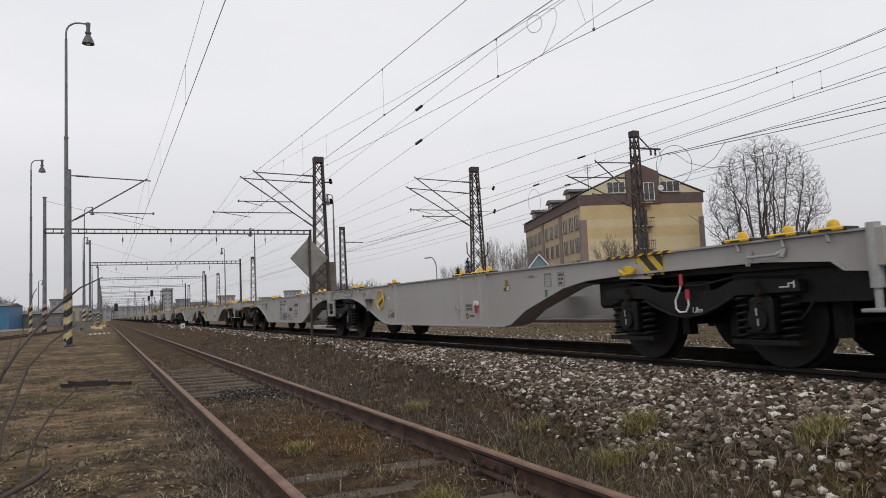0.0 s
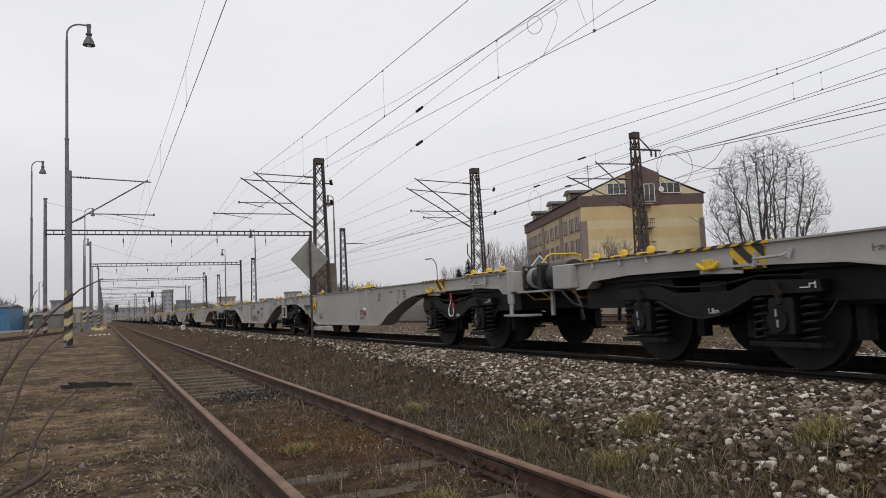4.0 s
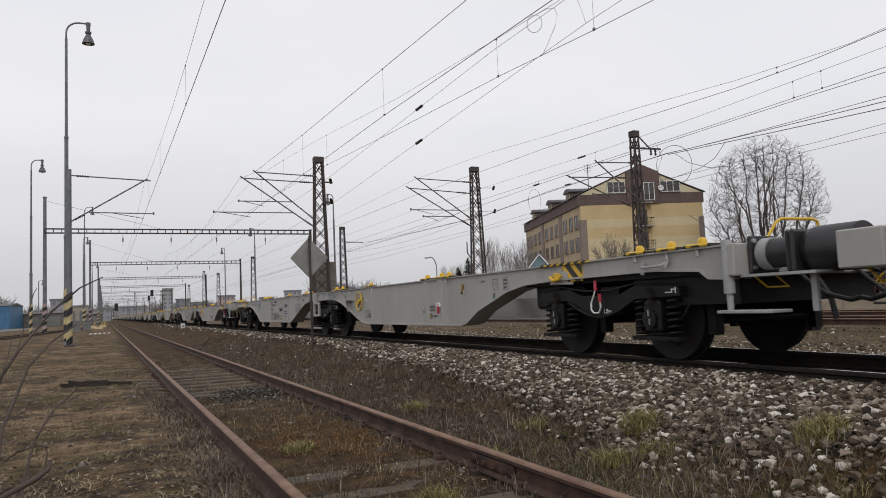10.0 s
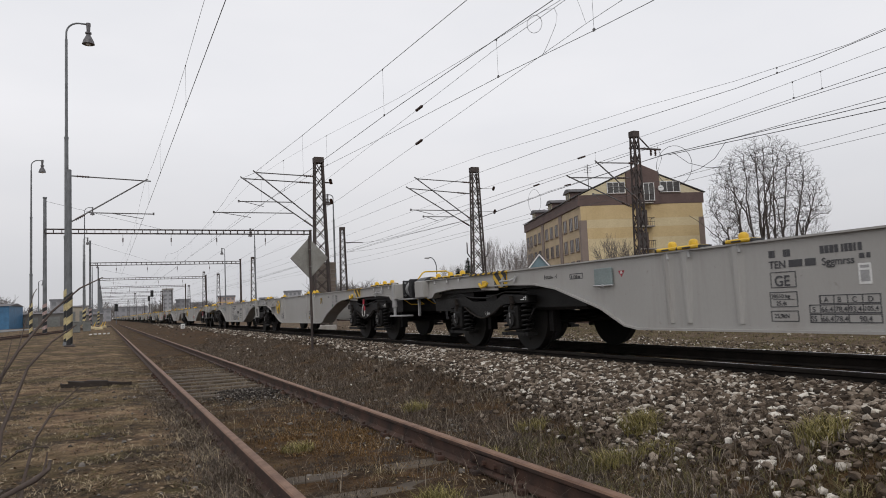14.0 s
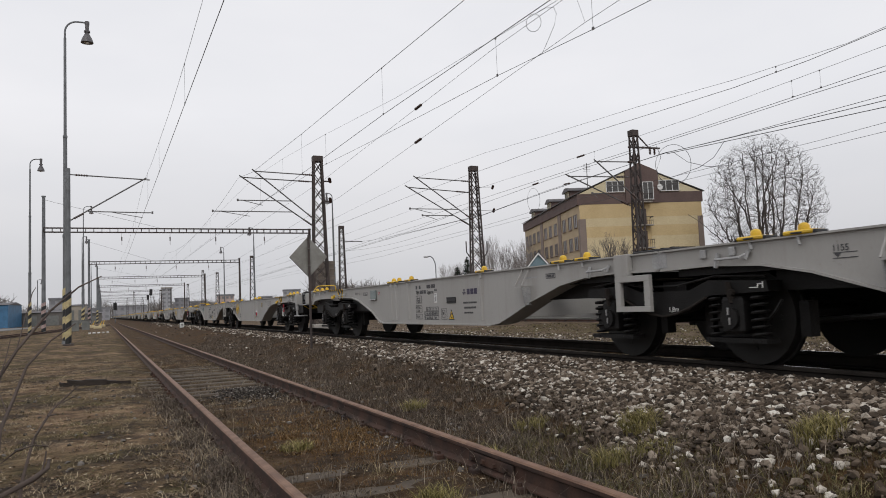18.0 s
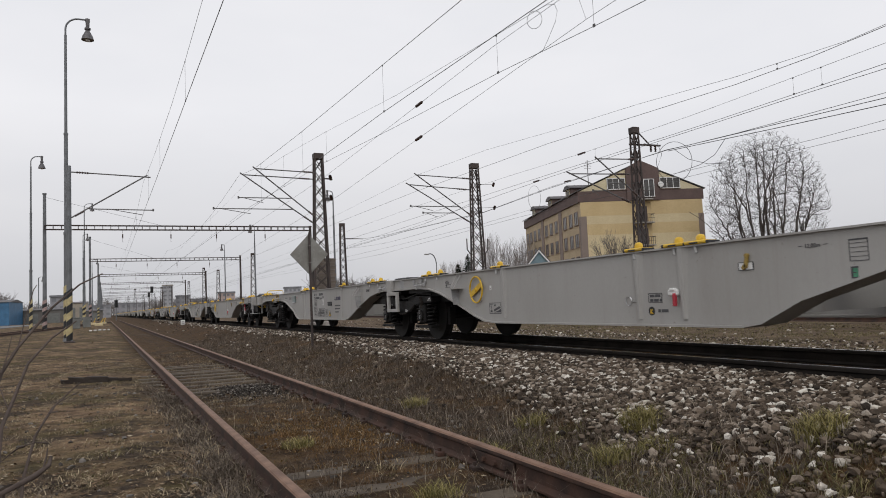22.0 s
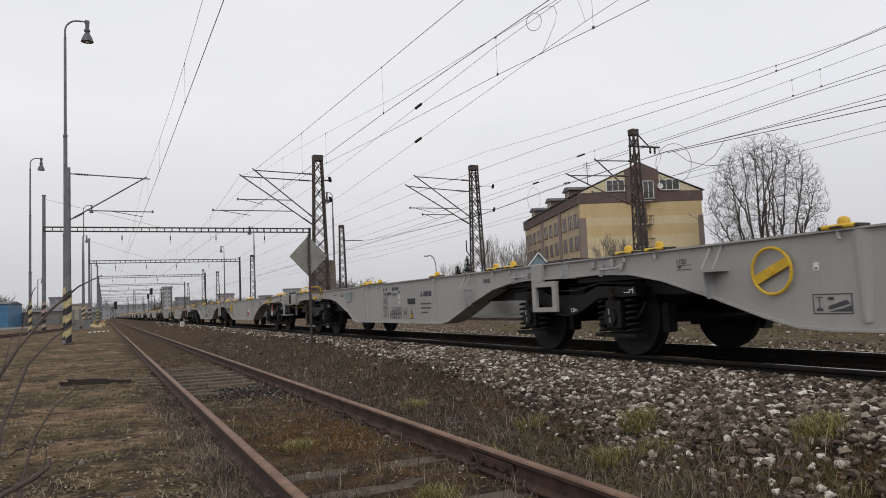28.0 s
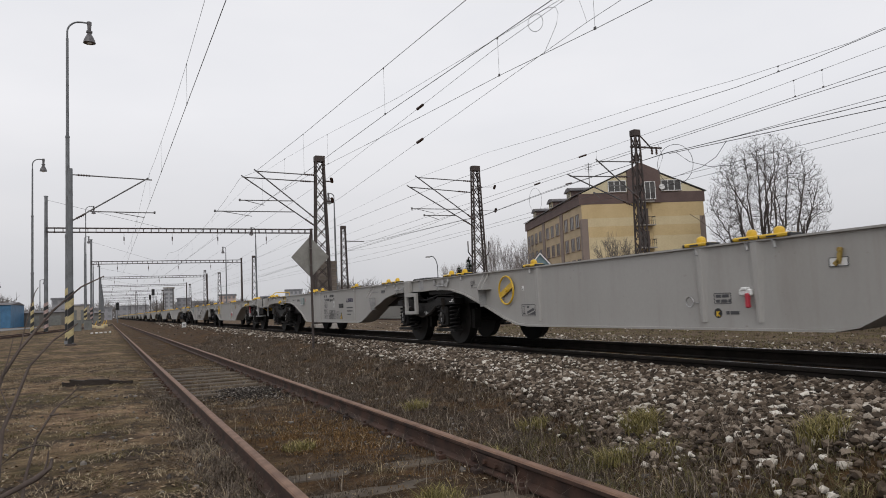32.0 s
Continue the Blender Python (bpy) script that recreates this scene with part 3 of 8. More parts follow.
def twistlock(wagon, k, u):
    bm = B()
    box(bm, *sorted((k * 1.0, k * 1.178)), u - 0.145, u + 0.145, DECK + 0.012, DECK + 0.050, 0.012)
    base = part("twistlock_base", bm, YEL, wagon, "yellow container lock base with dark ends")
    for o in (-0.16, 0.16):
        bm = box(B(), *sorted((k * 1.01, k * 1.17)), u + o - 0.018, u + o + 0.018, DECK + 0.012, DECK + 0.044, 0.006)
        part("end_stop", bm, BLACK, base, "black rubber end stop")
    bm = box(B(), *sorted((k * 1.175, k * 1.186)), u - 0.05, u + 0.06, DECK + 0.018, DECK + 0.034, 0.003)
    part("pivot_slot", bm, BLACK, base, "dark pivot slot")
    bm = B()
    profile = ((0.046, 0.049), (0.074, 0.050), (0.092, 0.046), (0.106, 0.036), (0.114, 0.021), (0.117, 0.007))
    rings = [[bm.verts.new((k * 1.08 + r * math.cos(2 * math.pi * i / 12) * 0.9, u + r * math.sin(2 * math.pi * i / 12) * 1.05, DECK + z)) for i in range(12)] for z, r in profile]
    for a, b in zip(rings, rings[1:]):
        for i in range(12):
            bm.faces.new((a[i], a[(i + 1) % 12], b[(i + 1) % 12], b[i]))
    bm.faces.new(rings[-1])
    part("cone", bm, YEL, base, smooth=True)
    bm = B()
    bar(bm, (k * 1.15, u + 0.02, DECK + 0.0), (k * 1.165, u - 0.01, DECK - 0.075), 0.02)
    part("locking_lever", bm, GREY2, base)


def clipped(pts, lo, hi):
    """A polygon of (u, z) points cut to lo <= u <= hi."""
    for sign, lim in ((1, lo), (-1, hi)):
        out = []
        for a, b in zip(pts, pts[1:] + pts[:1]):
            da, db = sign * (a[0] - lim), sign * (b[0] - lim)
            if da >= 0:
                out.append(a)
            if da * db < 0:
                f = da / (da - db)
                out.append((a[0] + (b[0] - a[0]) * f, a[1] + (b[1] - a[1]) * f))
        pts = out
        if not pts:
            return []
    return pts


def build_wagon(full=True):
    wagon = thing("container_flat_wagon", pose(XM, 0, ZR), "empty light grey articulated container flat wagon on black bogies", "flat wagon", "wagons of the train")
    for s in (1, -1):
        body = part("half_frame", half_body(s, full), GREY, wagon)
        # black boxes added to darken the see-through gaps above the bogies
        bm = B()
        box(bm, -1.07, 1.07, *sorted((s * 9.35, s * 13.95)), 0.90, 0.972)
        box(bm, -1.0, 1.0, *sorted((s * 12.5, s * 14.0)), 0.60, 0.93)
        part("shade_filler", bm, BOGIE, wagon, "black filler boxes that darken the gaps over the bogie")
        bm = B()
        box(bm, -1.07, 1.07, *sorted((s * 0.2, s * 2.4)), 0.885, 0.955)
        box(bm, -0.9, 0.9, *sorted((s * 1.25, s * 2.9)), 0.70, 0.90)
        part("shade_filler", bm, BOGIE, wagon, "black filler boxes that darken the gaps over the bogie")
        part("brake_cylinder", box(B(), -0.95, 0.95, *sorted((s * (9.5 if s > 0 else 10.35), s * 11.0)), 0.58, 0.95, 0.04), BOGIE, wagon)
        part("brake_valve", box(B(), -0.5, 0.5, *sorted((s * 1.35, s * 1.9)), 0.72, 0.90, 0.04), BOGIE, wagon)
        # end fittings
        for k in (-1, 1):
            bm = B()
            y = s * (14.17 if s < 0 else 14.40)
            e = s * 1.0
            if s < 0:
                box(bm, k * 0.875 - 0.19, k * 0.875 + 0.19, *sorted((y, y + e * 0.04)), 0.88, 1.23, 0.015)
                rod(bm, (k * 0.875, y + e * 0.03, 1.055), (k * 0.875, y + e * 0.45, 1.055), 0.135, 40)
                box(bm, k * 0.875 - 0.24, k * 0.875 + 0.24, *sorted((y + e * 0.44, y + e * 0.485)), 0.86, 1.24, 0.03)
                bf = part("buffer", bm, BLACK, wagon, "black round-bodied buffer")
                bm = B()
                rod(bm, (k * 0.875, y + e * 0.05, 1.055), (k * 0.875, y + e * 0.16, 1.055), 0.15, 40)
                part("buffer_sleeve", bm, GREY2, bf, "grey sleeve ring")
                for bx, bz in ((-0.15, 0.93), (0.15, 0.93), (-0.15, 1.18), (0.15, 1.18)):
                    part("bolt_head", rod(B(), (k * 0.875 + bx, y - 0.04, bz), (k * 0.875 + bx, y - 0.065, bz), 0.022, 6), SHINY, bf)
            else:
                rod(bm, (k * 0.875, y + e * 0.0, 1.055), (k * 0.875, y + e * 0.40, 1.055), 0.20, 48)
                rod(bm, (k * 0.875, y + e * 0.40, 1.055), (k * 0.875, y + e * 0.49, 1.055), 0.20, 48, 0.17)
                box(bm, k * 0.875 - 0.25, k * 0.875 + 0.25, *sorted((y + e * 0.48, y + e * 0.528)), 0.86, 1.24, 0.03)
                part("crash_buffer", bm, BLACK, wagon, "large black crash buffer drum")
        # hazard stripes near the end bogie
        for k in (-1, 1):
            bm = B()
            x0, x1 = sorted((k * (HALF + 0.001), k * (HALF + 0.014)))
            y0, y1 = sorted((-11.30, -11.72)) if s < 0 else (11.18, 11.58)
            box(bm, x0, x1, y0, y1, 0.93, DECK + 0.018)
            hp = part("hazard_panel", bm, YEL, wagon, "yellow end panel with black diagonal stripes")
            bm = B()
            xs = sorted((k * (HALF + 0.014), k * (HALF + 0.018)))
            for o in (-0.20, 0.02, 0.24):
                pts = clipped([(y0 + o + 0.115, 0.932), (y0 + o, 0.932), (y0 + o + 0.26, DECK + 0.016), (y0 + o + 0.375, DECK + 0.016)], y0 + 0.002, y1 - 0.002)
                if len(pts) > 2:
                    prism(bm, pts, *xs)
            part("black_stripe", bm, BLACK, hp)
            # striped edge on the deck flange and the proud gusset that frames the hook
            ya, yb = (-11.90, -10.83) if s < 0 else (11.12, 12.30)
            bm = B()
            box(bm, *sorted((k * (HALF - 0.02), k * (HALF + 0.042))), ya, yb, DECK - 0.006, DECK + 0.020)
            ed = part("striped_edge", bm, YEL, wagon, "yellow and black striped deck edge")
            bm = B()
            for i in range(7):
                yi = ya + (yb - ya) * (i + 0.25) / 7
                xs2 = sorted((k * (HALF - 0.021), k * (HALF + 0.045)))
                prism(bm, [(yi + 0.06, DECK - 0.008), (yi + 0.14, DECK - 0.008), (yi + 0.08, DECK + 0.022), (yi, DECK + 0.022)], *xs2)
            part("black_stripe", bm, BLACK, ed)
            ga, gb = (-11.52, -11.02) if s < 0 else (11.44, 11.96)
            bm = B()
            x0, x1 = sorted((k * (HALF + 0.002), k * (HALF + 0.020)))
            pts = [(ga, 0.895), (gb, 0.915), (gb, 1.04), (gb - 0.06, 1.07), (ga + 0.14, 1.075), (ga + 0.10, 1.05), (ga + 0.10, 0.93), (ga, 0.92)]
            prism(bm, pts, x0, x1)
            part("end_gusset", bm, GREY, wagon)
        # couplings between the wagons
        bm = B()
        box(bm, -0.12, 0.12, *sorted((s * 14.17, s * 14.5)), 0.93, 1.10, 0.02)
        tube(bm, [(0, s * 14.45, 1.03), (0.0, s * 14.62, 0.9), (0.0, s * 14.75, 0.86)], 0.035)
        part("screw_coupling", bm, BLACK, wagon)
    # joint over the middle bogie
    bm = B()
    box(bm, -HALF, HALF, -0.1, 0.1, 1.0, 1.14)
    part("joint_beam", bm, GREY, wagon)
    for u in (-11.995, 0, 11.995):
        bogie(wagon, u, full)
    locks = [1.32, 1.83, 3.96, 6.90, 7.53, 7.83, 12.71, 13.16, 13.66, -1.21, -1.71, -3.83, -6.93, -7.55, -7.85, -12.73, -13.22, -13.65]
    if full:
        for u in locks:
            for k in (-1, 1):
                twistlock(wagon, k, u)
        side_details(wagon)
    else:
        bm = B()
        for u in locks:
            for k in (-1, 1):
                box(bm, *sorted((k * 1.0, k * 1.175)), u - 0.15, u + 0.15, DECK + 0.012, DECK + 0.048)
                rod(bm, (k * 1.08, u, DECK + 0.05), (k * 1.08, u, DECK + 0.112), 0.049, 6, 0.028)
        part("lock_row", bm, YEL, wagon, "row of yellow container locks")
    return wagon


def bars(bm, u, z, width, rows, h, gap, seed=0, wobble=0.25, mat=0):
    """Unreadable lettering as short bars; u is its far (left-hand) end."""
    r = random.Random(seed)
    for i in range(rows):
        a = 0.0
        w = width * (1 - wobble * r.random())
        while a < w - h * 0.3:
            k = min(w - a, h * r.uniform(0.8, 3.2))
            plate(bm, u - a, u - a - k, z - i * (h + gap) - h, z - i * (h + gap), 0.0036, mat)
            a += k + h * 0.45


def side_details(wagon):
    # --- trailing half: data panel, symbol, contact lines ---
    bm = B()
    for a, w in ((6.60, 0.032), (6.565, 0.03), (6.45, 0.032), (6.412, 0.032), (6.095, 0.035), (6.052, 0.035), (6.008, 0.035), (5.965, 0.033), (5.905, 0.018),
                 (5.878, 0.03), (5.84, 0.03), (5.80, 0.02), (5.765, 0.033)):
        digit = B()
        plate(digit, a, a - w, 1.002, 1.066, 0.0036)
        part("number_bar", digit, INK, wagon)
    bars(bm, 6.40, 0.972, 0.26, 1, 0.062, 0.02, 3, 0)
    bars(bm, 5.76, 0.98, 0.09, 1, 0.04, 0.02, 4, 0)
    on_side("TEN", 0.094, INK, "route_letters", wagon, 6.605, 0.982, 0.0015)
    on_side("Sggmrss", 0.088, INK, "class_letters", wagon, 6.085, 0.975, 0.0012)
    part("code_marks", bm, INK, wagon, "dark illegible marks")
    bm = B()
    outline_box(bm, 6.34, 6.60, 0.735, 0.875)
    part("data_frame", bm, INK, wagon)
    on_side("GE", 0.13, INK, "region_letters", wagon, 6.56, 0.855, 0.002)
    for z0, z1 in ((0.565, 0.70), (0.44, 0.535)):
        bm = B()
        outline_box(bm, 6.34, 6.62, z0, z1)
        if z1 > 0.6:
            plate(bm, 6.585, 6.375, (z0 + z1) / 2 - 0.002, (z0 + z1) / 2 + 0.003, 0.0036)
        frame_ob = part("data_frame", bm, INK, wagon)
        for word, uu, zz in ((("29510 kg", 6.605, z1 - 0.014), ("25,4t", 6.555, z0 + 0.058)) if z1 > 0.6 else (("25,9kN", 6.585, z1 - 0.022),)):
            on_side(word, 0.052, INK, "data_letters", frame_ob, uu, zz, 0.0006)
    for i, (u0, u1) in enumerate(((6.13, 5.615), (6.235, 5.615), (6.235, 5.615))):
        z1 = 0.66 - i * 0.078
        bm = B()
        outline_box(bm, u0, u1, z1 - 0.074, z1)
        for a in (6.135, 6.01, 5.89, 5.765) if i < 2 else (6.135, 6.01, 5.89):
            plate(bm, a, a - 0.006, z1 - 0.074, z1, 0.0034)
        row_ob = part("load_table_row", bm, INK, wagon)
        words = (((6.095, "A"), (5.975, "B"), (5.85, "C"), (5.72, "D")), ((6.205, "S"), (6.125, "66,4"), (6.0, "78,4"), (5.88, "93,4"), (5.757, "105,4")),
                 ((6.225, "SS"), (6.125, "66,4"), (6.0, "78,4"), (5.80, "90,4")))[i]
        for a, word in words:
            on_side(word, 0.062 if len(word) < 5 else 0.054, INK, "table_letters", row_ob, a, z1 - 0.012, 0.0006)
    bm = B()
    outline_box(bm, 5.50, 5.28, 0.435, 0.625)
    outline_box(bm, 5.46, 5.355, 0.465, 0.60)
    bars(bm, 5.44, 0.56, 0.07, 1, 0.04, 0.01, 31, 0)
    part("tare_frame", bm, INK, wagon)
    bm = B()
    plate(bm, 5.775, 5.67, 0.735, 0.90, 0.0035)
    part("white_sticker", bm, WHITE, wagon, "small white sticker")
    bm = B()
    plate(bm, 5.76, 5.685, 0.862, 0.885, 0.0042)
    plate(bm, 5.76, 5.685, 0.755, 0.845, 0.0042)
    part("sticker_print", bm, GREY2, wagon)
    bm = B()
    box(bm, -HALF - 0.014, -HALF + 0.004, 4.91, 5.26, 0.712, 0.818, 0.006)
    sl = part("label_holder", bm, BLACK, wagon, "dark slotted label holder")
    bm = B()
    for z in (0.735, 0.80):
        box(bm, -HALF - 0.020, -HALF - 0.013, 4.93, 5.24, z, z + 0.012)
    part("holder_lip", bm, BOGIE, sl)
    bm = B()
    prism(bm, [(5.205, 0.432), (5.0, 0.432), (5.103, 0.604)], -HALF - 0.004, -HALF + 0.001)
    tr = part("warning_triangle", bm, BLACK, wagon, "yellow electric warning triangle edged in black")
    bm = B()
    prism(bm, [(5.182, 0.445), (5.023, 0.445), (5.103, 0.58)], -HALF - 0.006, -HALF - 0.0035)
    part("triangle_face", bm, YEL, tr)
    letter = on_side("C", 0.105, BLACK, "triangle_letter", tr, 5.137, 0.548, 0.003)
    letter.matrix_basis = Matrix.Translation((-0.0035, 0, 0))
    # maker's mark: three small dark wedges and bar shapes
    bm = B()
    for a in (90, 210, 330):
        c = Vector((4.60, 0.885)) + Vector((math.cos(radians(a)), math.sin(radians(a)))) * 0.032
        pts = [(c.x + 0.032 * math.cos(radians(a + k)), c.y + 0.032 * math.sin(radians(a + k))) for k in (60, 180, 300)]
        prism(bm, pts, -HALF - 0.004, -HALF + 0.001)
    for o in (0.0, 0.125, 0.25):
        plate(bm, 4.50 - o, 4.50 - o - 0.10, 0.845, 0.935, 0.0036)
    part("company_mark", bm, BLUEINK, wagon, "violet company mark as plain shapes")
    bm = B()
    bars(bm, 4.64, 0.725, 0.46, 1, 0.028, 0.03, 41, 0.02)
    bars(bm, 4.62, 0.645, 0.44, 1, 0.03, 0.03, 42, 0.02)
    bars(bm, 4.62, 0.56, 0.30, 1, 0.026, 0.03, 43, 0.02)
    part("contact_lines", bm, INK, wagon, "small grey illegible lettering")
    bm = B()
    box(bm, -HALF - 0.035, -HALF - 0.005, 8.755, 9.085, 0.865, 1.065, 0.008)
    tb = part("document_box", bm, TEAL, wagon, "grey-green document holder with a bright closing rod")
    bm = B()
    for i in range(6):
        box(bm, -HALF - 0.0365, -HALF - 0.034, 8.77, 9.07, 0.89 + i * 0.028, 0.893 + i * 0.028)
    part("cover_rib_lines", bm, TEAL, tb)
    bm = rod(B(), (-HALF - 0.04, 8.73, 0.858), (-HALF - 0.04, 9.10, 0.858), 0.010, 8)
    box(bm, -HALF - 0.05, -HALF - 0.03, 8.90, 8.94, 0.845, 0.872, 0.004)
    part("closing_rod", bm, SHINY, tb, "bright closing rod along the lower edge")
    bm = B()
    outline_box(bm, 9.62, 9.345, 0.965, 1.035, 0.008)
    on_side("R 120 m", 0.058, INK, "radius_letters", wagon, 9.595, 1.020, 0.0012)
    part("length_mark", bm, INK, wagon)
    bm = B()
    plate(bm, 10.20, 10.19, 0.995, 1.05, 0.0036)
    plate(bm, 9.92, 9.91, 0.995, 1.05, 0.0036)
    plate(bm, 10.19, 10.165, 1.019, 1.026, 0.0036)
    plate(bm, 9.945, 9.92, 1.019, 1.026, 0.0036)
    on_side("29,59m", 0.055, INK, "length_letters", wagon, 10.155, 1.042, 0.0008)
    part("length_arrow", bm, INK, wagon)
    bm = B()
    plate(bm, 8.645, 8.585, 0.985, 1.015, 0.003)
    part("white_field", bm, WHITE, wagon)
    for o, dz in ((-0.015, 0.0), (0.045, 0.0), (0.015, -0.037)):
        bm = prism(B(), [(8.655 - o, 1.018 + dz), (8.605 - o, 1.018 + dz), (8.63 - o, 0.98 + dz)], -HALF - 0.004, -HALF + 0.001)
        part("red_tick", bm, RED, wagon)
    bm = B()
    outline_box(bm, 2.18, 1.96, 0.985, 1.052, 0.010)
    bars(bm, 2.15, 1.035, 0.16, 1, 0.034, 0.01, 53, 0)
    part("data_frame", bm, INK, wagon)
    bm = B()
    bars(bm, 2.75, 1.03, 0.35, 1, 0.022, 0.01, 54, 0)
    part("length_arrow", bm, GREY2, wagon)
    # --- leading half ---
    on_side("1155", 0.075, INK, "height_mark", wagon, -1.985, 1.062, 0.001)
    bm = B()
    plate(bm, -1.99, -2.20, 0.94, 0.947, 0.0036)
    plate(bm, -1.99, -2.20, 0.985, 0.991, 0.0036)
    prism(bm, [(-2.00, 0.985), (-2.06, 0.985), (-2.03, 0.95)], -HALF - 0.004, -HALF + 0.001)
    part("height_lines", bm, INK, wagon)
    wheel = part("handwheel", ring(B(), (-HALF - 0.035, -3.17, 0.868), (1, 0, 0), 0.205, 0.014, 36, 8), YEL, wagon, "yellow parking-brake handwheel")
    bm = B()
    a = radians(24)
    bar(bm, (-HALF - 0.035, -3.17 + 0.2 * math.cos(a), 0.868 - 0.2 * math.sin(a)), (-HALF - 0.035, -3.17 - 0.2 * math.cos(a), 0.868 + 0.2 * math.sin(a)), 0.012, 0.085)
    part("spoke_plate", bm, YEL, wheel)
    bm = rod(B(), (-HALF - 0.055, -3.17, 0.868), (-HALF, -3.17, 0.868), 0.03, 10)
    part("wheel_hub", bm, YEL, wheel)
    bm = B()
    plate(bm, -3.56, -3.61, 0.85, 0.915, 0.0035)
    part("white_sticker", bm, WHITE, wagon)
    bm = B()
    prism(bm, [(-3.57, 0.86), (-3.60, 0.86), (-3.595, 0.875), (-3.575, 0.875)], -HALF - 0.005, -HALF - 0.003)
    part("sticker_print", bm, INK, wagon)
    bm = B()
    outline_box(bm, -3.530, -3.880, 0.485, 0.652, 0.008)
    plate(bm, -3.560, -3.620, 0.62, 0.628, 0.0036)
    plate(bm, -3.585, -3.593, 0.53, 0.625, 0.0036)
    prism(bm, [(-3.555, 0.51), (-3.625, 0.51), (-3.610, 0.535), (-3.570, 0.535)], -HALF - 0.004, -HALF + 0.001)
    prism(bm, [(-3.670, 0.55), (-3.830, 0.60), (-3.860, 0.57), (-3.670, 0.52)], -HALF - 0.004, -HALF + 0.001)
    prism(bm, [(-3.670, 0.505), (-3.870, 0.505), (-3.870, 0.555), (-3.790, 0.53)], -HALF - 0.004, -HALF + 0.001)
    plate(bm, -3.670, -3.720, 0.60, 0.625, 0.0036)
    part("brake_plate", bm, INK, wagon, "black-outlined brake weight plate")
    bm = B()
    outline_box(bm, -7.09, -7.30, 0.595, 0.70, 0.006)
    bars(bm, -7.115, 0.685, 0.18, 2, 0.03, 0.018, 61, 0.05)
    part("data_frame", bm, INK, wagon)
    bm = rod(B(), (-HALF - 0.004, -7.13, 0.507), (-HALF + 0.001, -7.13, 0.507), 0.048, 22)
    rd = part("round_mark", bm, BLACK, wagon, "round black and ochre letter mark")
    on_side("K", 0.07, YEL, "letter", rd, -7.108, 0.532, 0.002)
    bm = B()
    bars(bm, -7.23, 0.525, 0.16, 1, 0.032, 0.01, 62, 0)
    part("overhaul_marks", bm, INK, wagon)
    bm = B()
    box(bm, -HALF - 0.05, -HALF, -7.57, -7.43, 0.665, 0.73, 0.012)
    box(bm, -HALF - 0.06, -HALF - 0.01, -7.54, -7.46, 0.71, 0.745, 0.01)
    vb = part("valve_cover", bm, WHITE, wagon, "white bagged valve with red handle")
    bm = B()
    box(bm, -HALF - 0.07, -HALF - 0.03, -7.555, -7.515, 0.555, 0.69, 0.008)
    part("valve_handle", bm, RED, vb)
    bm = B()
    ring(bm, (-HALF - 0.015, -6.78, 0.622), (1, 0, 0.0), 0.050, 0.0045, 18, 5)
    rod(bm, (-HALF - 0.012, -6.825, 0.612), (-HALF - 0.005, -6.90, 0.609), 0.004, 6)
    part("pull_ring", bm, SHINY, wagon, "bright release ring")
    bm = B()
    box(bm, -HALF - 0.006, -HALF, -8.51, -8.34, 0.876, 0.952)
    yb = part("tag_plate", bm, WHITE, wagon, "white tag with a black border behind a brass lever")
    part("tag_border", outline_box(B(), -8.34, -8.51, 0.876, 0.952, 0.006, 0.009), INK, yb)
    bm = B()
    bar(bm, (-HALF - 0.016, -8.395, 0.892), (-HALF - 0.016, -8.435, 0.925), 0.022, 0.032)
    bar(bm, (-HALF - 0.018, -8.43, 0.90), (-HALF - 0.018, -8.455, 1.005), 0.018, 0.034)
    rod(bm, (-HALF - 0.034, -8.452, 1.012), (-HALF - 0.002, -8.452, 1.012), 0.019, 10)
    part("brass_lever", bm, BRASS, yb, "dull brass-coloured lever")
    bm = B()
    outline_box(bm, -9.44, -9.60, 0.889, 1.067, 0.005)
    for z in (0.924, 0.960, 0.996, 1.031):
        plate(bm, -9.45, -9.59, z, z + 0.003, 0.0036)
    plate(bm, -9.445, -9.595, 1.055, 1.0615, 0.0036)
    part("revision_table", bm, INK, wagon, "thin-ruled empty table")
    bm = B()
    outline_box(bm, -9.76, -9.90, 0.89, 1.07, 0.005)
    bars(bm, -9.78, 1.05, 0.10, 3, 0.032, 0.022, 77, 0.1)
    part("data_frame", bm, INK, wagon)
    bm = B()
    plate(bm, -9.448, -9.500, 0.757, 0.842, 0.003)
    gm = part("inspection_field", bm, SIGNGREEN, wagon, "small green field with a dark letter")
    bm = B()
    for a in ((-9.445, -9.460, 0.752, 0.847), (-9.460, -9.505, 0.752, 0.764), (-9.460, -9.487, 0.794, 0.803), (-9.460, -9.505, 0.835, 0.847)):
        plate(bm, *a, 0.0055)
    part("inspection_mark", bm, INK, gm)
    on_side("12,02m", 0.050, INK, "length_letters", wagon, -9.045, 1.068, 0.0008)
    for u0, u1 in ((-8.985, -9.02), (-9.222, -9.257)):
        bm = B()
        plate(bm, u0, u1, 1.043, 1.049, 0.0036)
        part("length_arrow", bm, INK, wagon)
